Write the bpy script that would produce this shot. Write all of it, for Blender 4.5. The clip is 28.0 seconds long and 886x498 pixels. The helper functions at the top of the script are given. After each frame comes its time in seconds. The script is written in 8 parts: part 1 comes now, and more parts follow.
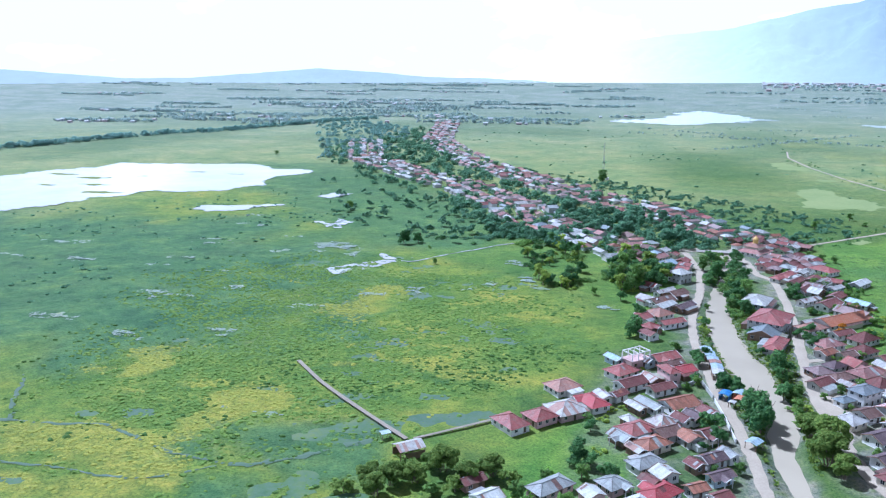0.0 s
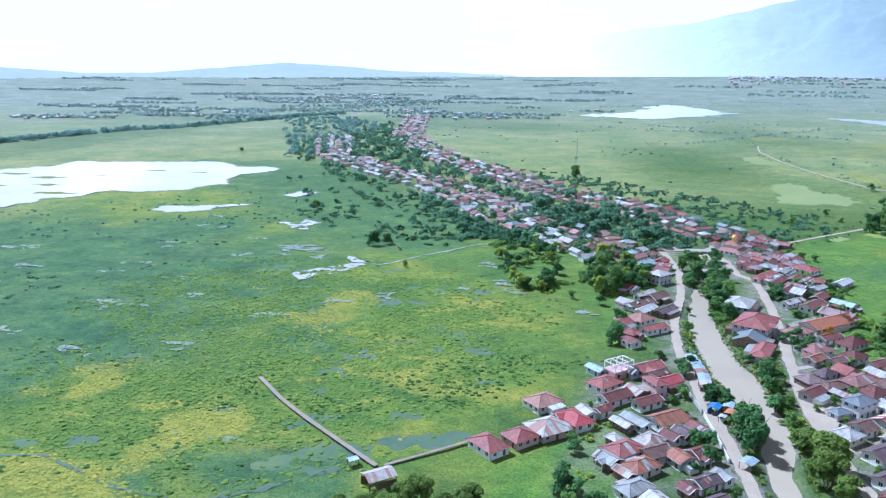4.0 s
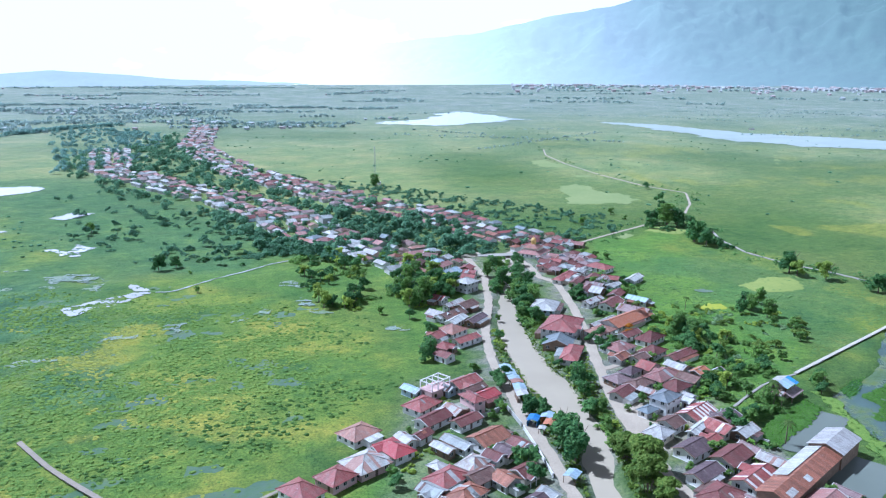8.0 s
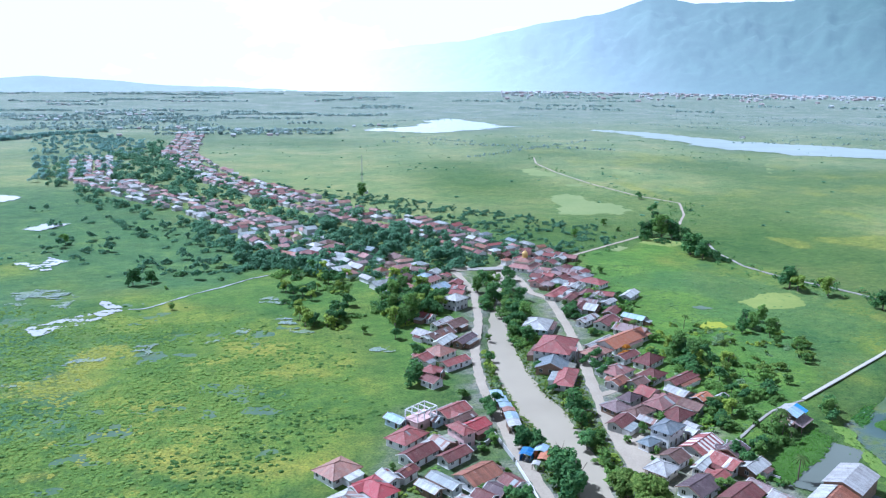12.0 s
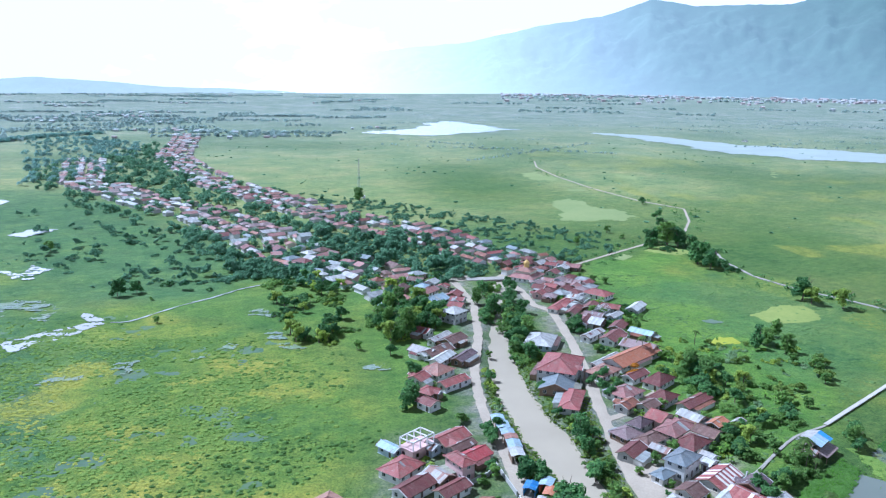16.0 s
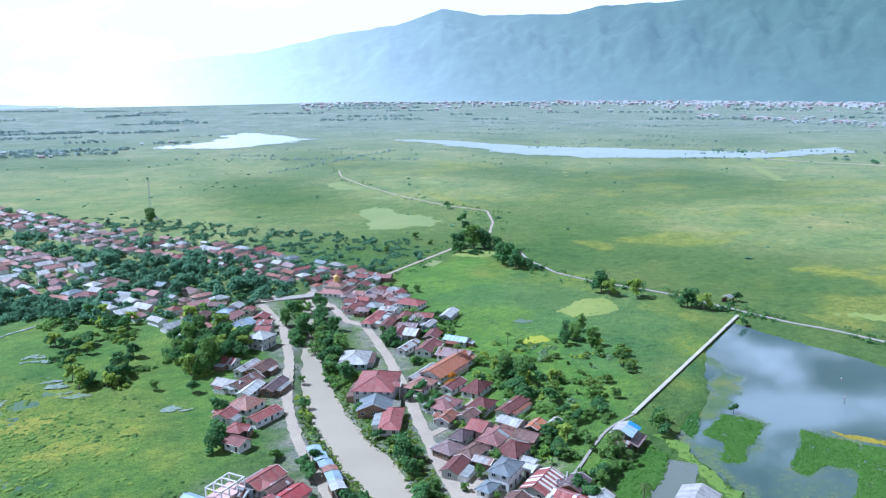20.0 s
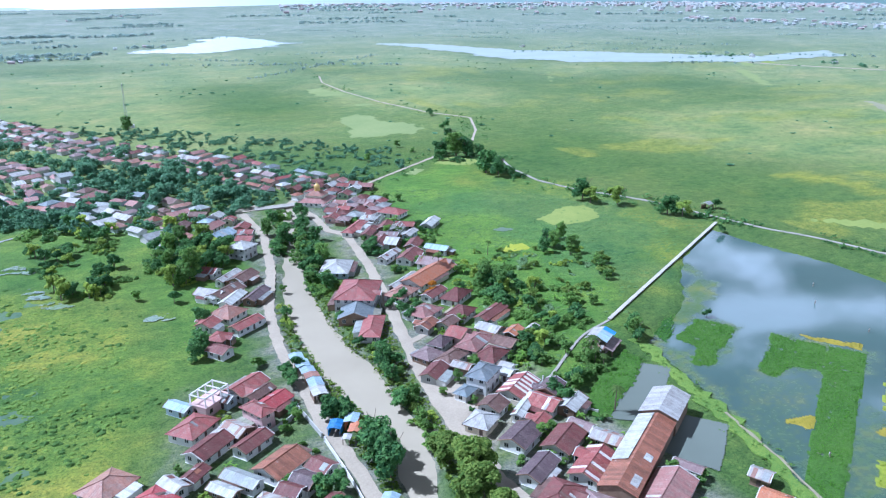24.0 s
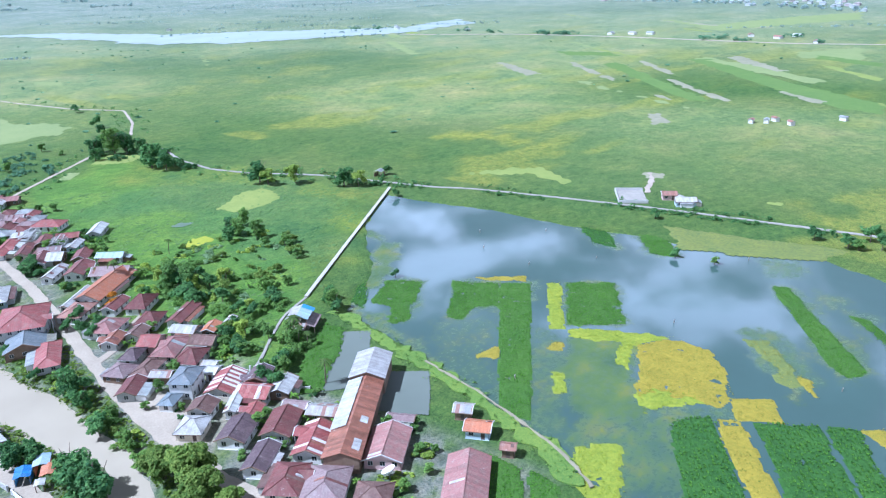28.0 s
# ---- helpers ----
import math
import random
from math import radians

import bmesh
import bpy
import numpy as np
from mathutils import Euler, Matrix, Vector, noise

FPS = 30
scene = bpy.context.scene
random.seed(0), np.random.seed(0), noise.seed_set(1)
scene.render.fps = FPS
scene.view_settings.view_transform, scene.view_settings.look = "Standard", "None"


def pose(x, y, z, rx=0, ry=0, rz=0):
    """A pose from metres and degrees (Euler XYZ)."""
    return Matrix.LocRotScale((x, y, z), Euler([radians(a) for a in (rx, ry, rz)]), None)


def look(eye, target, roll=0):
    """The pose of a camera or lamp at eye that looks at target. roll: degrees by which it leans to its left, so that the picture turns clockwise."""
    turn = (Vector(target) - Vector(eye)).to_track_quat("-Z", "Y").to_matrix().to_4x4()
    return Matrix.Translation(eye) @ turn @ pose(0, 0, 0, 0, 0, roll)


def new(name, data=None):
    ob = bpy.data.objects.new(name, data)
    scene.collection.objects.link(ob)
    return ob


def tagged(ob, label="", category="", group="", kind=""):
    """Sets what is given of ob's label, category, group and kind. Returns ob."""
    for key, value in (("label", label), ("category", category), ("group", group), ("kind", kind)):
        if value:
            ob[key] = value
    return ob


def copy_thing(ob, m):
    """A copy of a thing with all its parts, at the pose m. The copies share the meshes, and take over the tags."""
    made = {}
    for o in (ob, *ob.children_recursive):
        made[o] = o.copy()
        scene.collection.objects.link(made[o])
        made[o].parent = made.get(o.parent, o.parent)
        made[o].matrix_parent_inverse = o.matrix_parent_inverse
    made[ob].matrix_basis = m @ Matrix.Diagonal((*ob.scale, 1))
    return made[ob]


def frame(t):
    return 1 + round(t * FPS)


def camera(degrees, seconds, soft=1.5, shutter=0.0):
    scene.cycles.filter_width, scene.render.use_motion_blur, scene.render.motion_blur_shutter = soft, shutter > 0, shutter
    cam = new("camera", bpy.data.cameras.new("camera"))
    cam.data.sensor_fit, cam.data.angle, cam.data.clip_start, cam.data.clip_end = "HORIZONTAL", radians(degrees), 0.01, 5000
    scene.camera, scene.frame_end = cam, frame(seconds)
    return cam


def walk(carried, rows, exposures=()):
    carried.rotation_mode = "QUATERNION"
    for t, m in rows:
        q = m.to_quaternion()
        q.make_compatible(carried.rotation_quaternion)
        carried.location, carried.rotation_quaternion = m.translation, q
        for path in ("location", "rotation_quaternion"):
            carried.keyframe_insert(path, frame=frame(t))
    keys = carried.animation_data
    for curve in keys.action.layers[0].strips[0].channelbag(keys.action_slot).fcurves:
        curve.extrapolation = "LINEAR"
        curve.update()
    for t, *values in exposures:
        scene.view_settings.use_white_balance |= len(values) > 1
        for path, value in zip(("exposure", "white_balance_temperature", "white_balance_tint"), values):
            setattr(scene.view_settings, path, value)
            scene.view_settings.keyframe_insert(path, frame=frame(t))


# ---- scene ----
LENS = 60.39
KELVIN, TINT = 4700, 16
PATH = [
    (0.0, 3.57, -37.08, 105.27, -9.46, -13.28, 0.19),
    (0.5, 2.75, -35.20, 104.93, -9.46, -13.54, 0.35),
    (1.0, 2.38, -32.96, 104.96, -9.54, -13.85, 0.31),
    (1.5, 1.79, -30.59, 104.93, -9.63, -14.15, 0.30),
    (2.0, 1.55, -28.26, 105.02, -9.78, -14.28, 0.32),
    (2.5, 1.39, -26.06, 105.08, -9.90, -14.18, 0.28),
    (3.0, 1.01, -24.05, 105.25, -9.96, -14.01, 0.24),
    (3.5, 0.83, -21.48, 105.28, -9.99, -13.80, 0.27),
    (4.0, 0.62, -19.19, 105.17, -7.20, -13.69, 0.11),
    (4.5, 0.29, -17.53, 104.97, -0.51, -13.38, 0.01),
    (6.5, -1.40, -6.54, 104.18, 6.82, -13.28, 0.05),
    (7.0, -0.90, -3.99, 103.73, 7.35, -13.20, 0.14),
    (7.5, -0.43, -2.09, 103.80, 7.73, -13.09, 0.11),
    (8.0, 0.00, 0.00, 104.00, 8.00, -13.05, 0.19),
    (8.5, 0.09, 1.74, 104.31, 8.23, -13.00, 0.20),
    (9.0, 0.71, 4.03, 104.34, 8.35, -12.95, 0.20),
    (9.5, 1.35, 6.55, 103.86, 8.42, -12.84, 0.23),
    (10.0, 1.72, 8.56, 103.93, 8.54, -12.78, 0.27),
    (10.5, 2.02, 10.46, 104.20, 8.65, -12.73, 0.32),
    (11.0, 2.27, 12.37, 104.44, 8.72, -12.69, 0.33),
    (11.5, 2.85, 14.40, 104.37, 8.75, -12.62, 0.37),
    (12.0, 3.19, 16.54, 104.23, 8.80, -12.56, 0.42),
    (12.5, 3.64, 18.51, 104.27, 8.83, -12.55, 0.46),
    (14.5, 5.10, 27.02, 104.27, 8.92, -12.44, 0.54),
    (15.0, 5.34, 28.96, 104.43, 8.92, -12.45, 0.56),
    (15.5, 5.90, 31.20, 104.32, 8.89, -12.39, 0.55),
    (16.0, 6.10, 33.11, 104.39, 8.87, -12.41, 0.56),
    (16.5, 6.37, 34.96, 104.55, 8.90, -12.38, 0.60),
    (17.0, 6.85, 36.93, 104.30, 10.19, -12.30, 0.44),
    (17.5, 7.63, 39.07, 104.05, 14.71, -12.29, 0.21),
    (18.0, 8.49, 40.42, 104.22, 19.35, -12.30, -0.03),
    (18.5, 9.35, 41.92, 104.34, 21.33, -12.34, -0.25),
    (19.0, 10.44, 43.43, 104.39, 22.37, -12.17, -0.52),
    (19.5, 11.05, 44.28, 104.43, 22.87, -12.03, -0.60),
    (20.0, 11.38, 44.86, 104.22, 23.26, -11.80, -0.59),
    (20.5, 11.72, 45.05, 104.04, 23.55, -11.56, -0.55),
    (21.0, 11.41, 44.93, 103.95, 23.96, -11.37, -0.42),
    (21.5, 11.46, 44.57, 103.68, 24.23, -12.69, -0.32),
    (22.0, 11.41, 44.38, 103.73, 24.28, -14.22, -0.29),
    (22.5, 11.19, 44.17, 103.56, 24.27, -16.56, -0.25),
    (24.5, 13.91, 44.46, 104.90, 24.98, -19.65, -1.04),
    (25.0, 13.52, 44.39, 104.71, 36.44, -20.03, -1.63),
    (25.5, 13.20, 43.78, 105.17, 42.90, -20.38, -1.76),
    (26.0, 13.08, 43.73, 105.22, 45.12, -20.55, -1.83),
    (26.5, 13.22, 43.59, 105.13, 46.59, -20.64, -1.92),
    (27.0, 12.99, 43.69, 105.33, 47.68, -20.74, -1.86),
    (27.5, 12.95, 43.69, 105.46, 48.40, -20.79, -1.77),
    (28.0, 13.28, 43.57, 104.99, 48.80, -20.78, -1.90),
]


def heading(yaw, pitch):
    """Unit vector for a compass yaw (clockwise from +y) and a pitch, in degrees."""
    a, b = radians(yaw), radians(pitch)
    return Vector((math.sin(a) * math.cos(b), math.cos(a) * math.cos(b), math.sin(b)))


cam = camera(LENS, 28.0, soft=1.2)
walk(cam, [(t, look(Vector((x, y, z)), Vector((x, y, z)) + heading(yaw, pitch), roll))
           for t, x, y, z, yaw, pitch, roll in PATH],
     [(0.0, 0.42, KELVIN, TINT + 2), (4.5, 0.42, KELVIN, TINT + 2), (10.0, 0.42, KELVIN, TINT), (21.5, 0.42, KELVIN, TINT), (25.0, 0.60, KELVIN, TINT + 1), (26.2, 0.67, KELVIN, TINT + 2), (28.0, 0.67, KELVIN, TINT + 2)])

# ---- light ----
SUN_AZ, SUN_EL = -58.0, 53.0        # compass direction of the sun and its height, degrees
world = bpy.data.worlds.new("sky")
scene.world = world
world.use_nodes = True
wt = world.node_tree
sky = wt.nodes.new("ShaderNodeTexSky")
sky.sky_type = "NISHITA"
sky.sun_disc = False
sky.sun_elevation = radians(SUN_EL)
sky.sun_rotation = radians(SUN_AZ)
sky.altitude = 600
sky.air_density, sky.dust_density, sky.ozone_density = 1.0, 4.0, 1.5
tc = wt.nodes.new("ShaderNodeTexCoord")
sep = wt.nodes.new("ShaderNodeSeparateXYZ")
wt.links.new(tc.outputs["Generated"], sep.inputs[0])
flat = wt.nodes.new("ShaderNodeMapping")          # clouds drawn out level
flat.inputs["Scale"].default_value = (1.0, 1.0, 2.2)
flat.inputs["Location"].default_value = (1.9, 4.2, 2.6)
wt.links.new(tc.outputs["Generated"], flat.inputs[0])
cl = wt.nodes.new("ShaderNodeTexNoise")
cl.inputs["Scale"].default_value, cl.inputs["Detail"].default_value = 3.2, 4.0
wt.links.new(flat.outputs[0], cl.inputs["Vector"])
cr = wt.nodes.new("ShaderNodeValToRGB")
cr.color_ramp.elements[0].position, cr.color_ramp.elements[1].position = 0.31, 0.47
wt.links.new(cl.outputs["Fac"], cr.inputs[0])
def level(z0, z1):
    """1 below the height z0 on the sky's dome, falling to 0 at z1."""
    r = wt.nodes.new("ShaderNodeMapRange")
    r.inputs["From Min"].default_value, r.inputs["From Max"].default_value = z0, z1
    r.inputs["To Min"].default_value, r.inputs["To Max"].default_value = 1.0, 0.0
    wt.links.new(sep.outputs["Z"], r.inputs["Value"])
    return r.outputs[0]


broken = wt.nodes.new("ShaderNodeMapRange")       # bright cloud banks, with gaps
broken.inputs["From Min"].default_value, broken.inputs["From Max"].default_value = 0.47, 0.58
broken.inputs["To Min"].default_value, broken.inputs["To Max"].default_value = 0.12, 1.0
puff = wt.nodes.new("ShaderNodeTexNoise")
puff.inputs["Scale"].default_value, puff.inputs["Detail"].default_value = 6.0, 5.0
wt.links.new(flat.outputs[0], puff.inputs["Vector"])
wt.links.new(puff.outputs["Fac"], broken.inputs["Value"])
banks = wt.nodes.new("ShaderNodeMath")
banks.operation = "MULTIPLY"
wt.links.new(level(0.38, 0.56), banks.inputs[0])
wt.links.new(broken.outputs[0], banks.inputs[1])
hz = wt.nodes.new("ShaderNodeMath")               # with the milky air low over the plain
hz.operation = "MAXIMUM"
wt.links.new(level(0.13, 0.24), hz.inputs[0])
wt.links.new(banks.outputs[0], hz.inputs[1])
mc = wt.nodes.new("ShaderNodeMix")                # clouds, then the low haze over them
mc.data_type = "RGBA"
wt.links.new(cr.outputs[0], mc.inputs[0])
wt.links.new(sky.outputs[0], mc.inputs[6])
mc.inputs[7].default_value = (4.4, 4.3, 4.0, 1)
mh = wt.nodes.new("ShaderNodeMix")
mh.data_type = "RGBA"
wt.links.new(hz.outputs[0], mh.inputs[0])
wt.links.new(mc.outputs[2], mh.inputs[6])
mh.inputs[7].default_value = (25.0, 25.0, 25.0, 1)
lit = wt.nodes.new("ShaderNodeMapRange")          # sunlit tops of heaped clouds
lit.inputs["From Min"].default_value, lit.inputs["From Max"].default_value = 0.55, 0.64
wt.links.new(puff.outputs["Fac"], lit.inputs["Value"])
heap = wt.nodes.new("ShaderNodeMath")
heap.operation = "MULTIPLY"
wt.links.new(lit.outputs[0], heap.inputs[0])
wt.links.new(level(0.42, 0.54), heap.inputs[1])
mt = wt.nodes.new("ShaderNodeMix")
mt.data_type = "RGBA"
wt.links.new(heap.outputs[0], mt.inputs[0])
wt.links.new(mh.outputs[2], mt.inputs[6])
mt.inputs[7].default_value = (44.0, 45.0, 47.0, 1)
wt.links.new(mt.outputs[2], wt.nodes["Background"].inputs[0])
wt.nodes["Background"].inputs[1].default_value = 0.036
sun_data = bpy.data.lights.new("sun", "SUN")
sun_data.energy, sun_data.angle, sun_data.color = 5.0, radians(0.9), (1.0, 0.95, 0.87)
sun = new("sun", sun_data)
sun.matrix_world = look(heading(SUN_AZ, SUN_EL) * 500, (0, 0, 0))

# ---- materials ----
MATS = {}


def nodes_of(name, rough=0.8, metal=0.0, spec=0.5):
    m = bpy.data.materials.new(name)
    m.use_nodes = True
    nt = m.node_tree
    b = nt.nodes["Principled BSDF"]
    b.inputs["Roughness"].default_value = rough
    b.inputs["Metallic"].default_value = metal
    b.inputs["Specular IOR Level"].default_value = spec
    MATS[name] = m
    return m, nt, b


def add(nt, kind, **values):
    n = nt.nodes.new("ShaderNode" + kind)
    for k, v in values.items():
        n.inputs[k.replace("_", " ")].default_value = v
    return n


def noise_of(nt, coord, scale, detail=4.0, rough=0.6):
    n = add(nt, "TexNoise", Scale=scale, Detail=detail, Roughness=rough)
    nt.links.new(coord, n.inputs["Vector"])
    return n.outputs["Fac"]


def ramp_of(nt, fac, stops):
    r = nt.nodes.new("ShaderNodeValToRGB")
    nt.links.new(fac, r.inputs[0])
    el = r.color_ramp.elements
    while len(el) < len(stops):
        el.new(0.5)
    for e, (p, c) in zip(el, stops):
        e.position, e.color = p, (*c, 1)
    return r.outputs[0]


def mixed(nt, fac, a, b, mode="MIX"):
    n = nt.nodes.new("ShaderNodeMix")
    n.data_type, n.blend_type = "RGBA", mode
    for k, v in ((0, fac), (6, a), (7, b)):
        if isinstance(v, (int, float)):
            n.inputs[k].default_value = v
        elif isinstance(v, tuple):
            n.inputs[k].default_value = (*v, 1)
        else:
            nt.links.new(v, n.inputs[k])
    return n.outputs[2]


def bump_of(nt, b, height, strength, dist):
    n = add(nt, "Bump", Strength=strength, Distance=dist)
    nt.links.new(height, n.inputs["Height"])
    nt.links.new(n.outputs[0], b.inputs["Normal"])


def shade(c, k):
    return tuple(min(1.0, v * k) for v in c)


def simple(name, col, rough=0.8, scale=0.6, vary=0.3, fine=6.0, bump=0.05, metal=0.0, island=0.0, obj=0.0):
    """Painted or natural surface: two scales of mottling, fine relief, optional change from piece to piece."""
    m, nt, b = nodes_of(name, rough, metal)
    co = nt.nodes.new("ShaderNodeTexCoord").outputs["Object"]
    big = noise_of(nt, co, scale)
    small = noise_of(nt, co, fine, 6.0)
    c = ramp_of(nt, big, [(0.3, shade(col, 1 - vary)), (0.7, shade(col, 1 + vary * 0.6))])
    c = mixed(nt, 0.35, c, ramp_of(nt, small, [(0.35, shade(col, 0.7)), (0.65, shade(col, 1.2))]))
    if island:
        g = nt.nodes.new("ShaderNodeNewGeometry")
        v = ramp_of(nt, g.outputs["Random Per Island"], [(0.0, (1 - island,) * 3), (1.0, (1 + island * 0.5,) * 3)])
        c = mixed(nt, 1.0, c, v, "MULTIPLY")
    if obj:
        o = nt.nodes.new("ShaderNodeObjectInfo")
        v = ramp_of(nt, o.outputs["Random"], [(0.0, (1 - obj,) * 3), (1.0, (1 + obj * 0.6,) * 3)])
        c = mixed(nt, 1.0, c, v, "MULTIPLY")
    nt.links.new(c, b.inputs["Base Color"])
    bump_of(nt, b, small, 0.5, bump)
    return m


def roofing(name, col, old, amount, rough=0.5, island=0.15, sheet=None, share=0.5):
    """Corrugated sheet iron: paint colour, faded or rusted patches, ribs running down the slope."""
    m, nt, b = nodes_of(name, rough)
    col, old = shade(col, 0.88), shade(old, 0.86)
    tc = nt.nodes.new("ShaderNodeTexCoord")
    big = noise_of(nt, tc.outputs["Object"], 0.55, 5.0, 0.65)
    mp = add(nt, "Mapping", Scale=(3.0, 0.35, 1.0))
    nt.links.new(tc.outputs["UV"], mp.inputs[0])
    streak = noise_of(nt, mp.outputs[0], 1.0, 5.0)
    o = nt.nodes.new("ShaderNodeObjectInfo")
    c = mixed(nt, ramp_of(nt, big, [(0.62 - amount * 0.4, (0, 0, 0)), (0.8 - amount * 0.2, (1, 1, 1))]), col, old)
    c = mixed(nt, 0.6, c, ramp_of(nt, streak, [(0.3, (0.72,) * 3), (0.7, (1.15,) * 3)]), "MULTIPLY")
    cell = add(nt, "Mapping", Scale=(1.05, 0.14, 0.0))
    nt.links.new(tc.outputs["UV"], cell.inputs[0])
    whole = nt.nodes.new("ShaderNodeVectorMath")
    whole.operation = "FLOOR"
    nt.links.new(cell.outputs[0], whole.inputs[0])
    off = nt.nodes.new("ShaderNodeVectorMath")
    off.operation = "ADD"
    nt.links.new(whole.outputs[0], off.inputs[0])
    seed = nt.nodes.new("ShaderNodeCombineXYZ")
    nt.links.new(o.outputs["Random"], seed.inputs[2])
    nt.links.new(seed.outputs[0], off.inputs[1])
    dice = nt.nodes.new("ShaderNodeTexWhiteNoise")
    nt.links.new(off.outputs[0], dice.inputs["Vector"])
    each = dice.outputs["Value"]
    if sheet:
        pick = ramp_of(nt, each, [(1 - share, (0, 0, 0)), (1.01 - share, (1, 1, 1))])
        c = mixed(nt, pick, c, sheet)
    c = mixed(nt, 1.0, c, ramp_of(nt, each, [(0.0, (1 - island,) * 3), (1.0, (1 + island,) * 3)]), "MULTIPLY")
    c = mixed(nt, 1.0, c, ramp_of(nt, o.outputs["Random"], [(0.0, (0.84, 0.8, 0.8)), (1.0, (1.12, 1.14, 1.12))]), "MULTIPLY")
    scuff = noise_of(nt, tc.outputs["Object"], 0.8, 8.0, 0.72)          # flaked paint and dust
    c = mixed(nt, ramp_of(nt, scuff, [(0.60, (0, 0, 0)), (0.68, (0.65, 0.65, 0.65))]), c, (0.46, 0.42, 0.39))
    c = mixed(nt, 0.9, c, ramp_of(nt, noise_of(nt, tc.outputs["Object"], 2.3, 6.0, 0.7), [(0.34, (0.76, 0.74, 0.72)), (0.56, (1.06, 1.06, 1.06))]), "MULTIPLY")
    nt.links.new(c, b.inputs["Base Color"])
    w = add(nt, "TexWave", Scale=2.2, Distortion=0.0)
    w.bands_direction = "X"
    nt.links.new(tc.outputs["UV"], w.inputs["Vector"])
    bump_of(nt, b, w.outputs["Fac"], 0.6, 0.04)
    return m


RUST = (0.22, 0.095, 0.055)
FADE = (0.34, 0.24, 0.21)
roofing("red", (0.31, 0.085, 0.078), (0.30, 0.165, 0.14), 0.45)
roofing("brightred", (0.38, 0.062, 0.070), (0.34, 0.12, 0.11), 0.3, island=0.06)
roofing("darkred", (0.185, 0.058, 0.054), (0.20, 0.105, 0.085), 0.45)
roofing("pink", (0.34, 0.165, 0.150), FADE, 0.4)
roofing("salmon", (0.35, 0.175, 0.130), FADE, 0.4)
roofing("orange", (0.48, 0.18, 0.09), (0.46, 0.26, 0.17), 0.35, island=0.06)
roofing("mauve", (0.285, 0.205, 0.205), (0.35, 0.29, 0.28), 0.45, island=0.08)
roofing("purple", (0.115, 0.078, 0.088), (0.20, 0.15, 0.15), 0.4)
roofing("brown", (0.15, 0.082, 0.068), (0.24, 0.16, 0.13), 0.45)
roofing("slate", (0.21, 0.26, 0.29), (0.30, 0.33, 0.33), 0.35)
roofing("steel", (0.36, 0.40, 0.40), (0.27, 0.27, 0.26), 0.45, 0.4)
roofing("white", (0.54, 0.56, 0.55), (0.36, 0.35, 0.33), 0.4, 0.4)
roofing("bluewhite", (0.38, 0.53, 0.63), (0.42, 0.48, 0.50), 0.4, 0.45)
roofing("olive", (0.36, 0.38, 0.30), (0.26, 0.25, 0.20), 0.5)
roofing("rusty", (0.33, 0.135, 0.085), RUST, 0.6, island=0.25)
roofing("striped", (0.50, 0.51, 0.50), (0.34, 0.27, 0.23), 0.45, sheet=(0.27, 0.16, 0.13), share=0.3)
roofing("redwhite", (0.30, 0.080, 0.072), (0.38, 0.19, 0.16), 0.35, sheet=(0.54, 0.53, 0.52), share=0.15)
roofing("blue", (0.05, 0.22, 0.55), (0.15, 0.32, 0.55), 0.3)

for wname, wcol in (("wall_white", (0.72, 0.72, 0.70)), ("wall_cream", (0.66, 0.60, 0.48)), ("wall_grey", (0.48, 0.48, 0.46)),
                    ("wall_pink", (0.60, 0.42, 0.40)), ("wall_blue", (0.46, 0.56, 0.62)), ("wall_green", (0.45, 0.55, 0.45))):
    simple(wname, wcol, 0.85, 0.7, 0.14, 5.0, 0.02, obj=0.08)
simple("weathered_wood", (0.27, 0.235, 0.185), 0.9, 0.5, 0.25, 6.0, 0.03)
simple("timber", (0.22, 0.15, 0.10), 0.85, 0.8, 0.35, 9.0, 0.03, obj=0.2)
simple("frame_dark", (0.10, 0.07, 0.06), 0.6, 2.0, 0.2)
simple("frame_white", (0.56, 0.56, 0.54), 0.6, 2.0, 0.1)
simple("concrete", (0.32, 0.305, 0.27), 0.9, 0.3, 0.2, 3.0, 0.03)
simple("deck_pale", (0.47, 0.45, 0.40), 0.9, 0.25, 0.18, 3.0, 0.03)
simple("road_dust", (0.375, 0.325, 0.25), 0.95, 0.12, 0.16, 2.0, 0.05)
simple("path_earth", (0.27, 0.245, 0.165), 0.95, 0.2, 0.25, 2.5, 0.06)
simple("dirt", (0.40, 0.34, 0.28), 0.95, 0.15, 0.25, 2.5, 0.08)
simple("bark", (0.16, 0.12, 0.09), 0.9, 1.5, 0.3, 8.0, 0.05)
simple("tarp_blue", (0.06, 0.28, 0.62), 0.5, 0.8, 0.2)
simple("tarp_orange", (0.75, 0.22, 0.09), 0.5, 0.8, 0.15)
simple("paint_gold", (0.62, 0.42, 0.12), 0.45, 1.0, 0.15)
simple("metal_grey", (0.45, 0.46, 0.47), 0.45, 1.0, 0.15, metal=0.6)

m, nt, b = nodes_of("glass_dark", 0.12)
b.inputs["Base Color"].default_value = (0.03, 0.04, 0.05, 1)
MATS["glass_dark"] = m


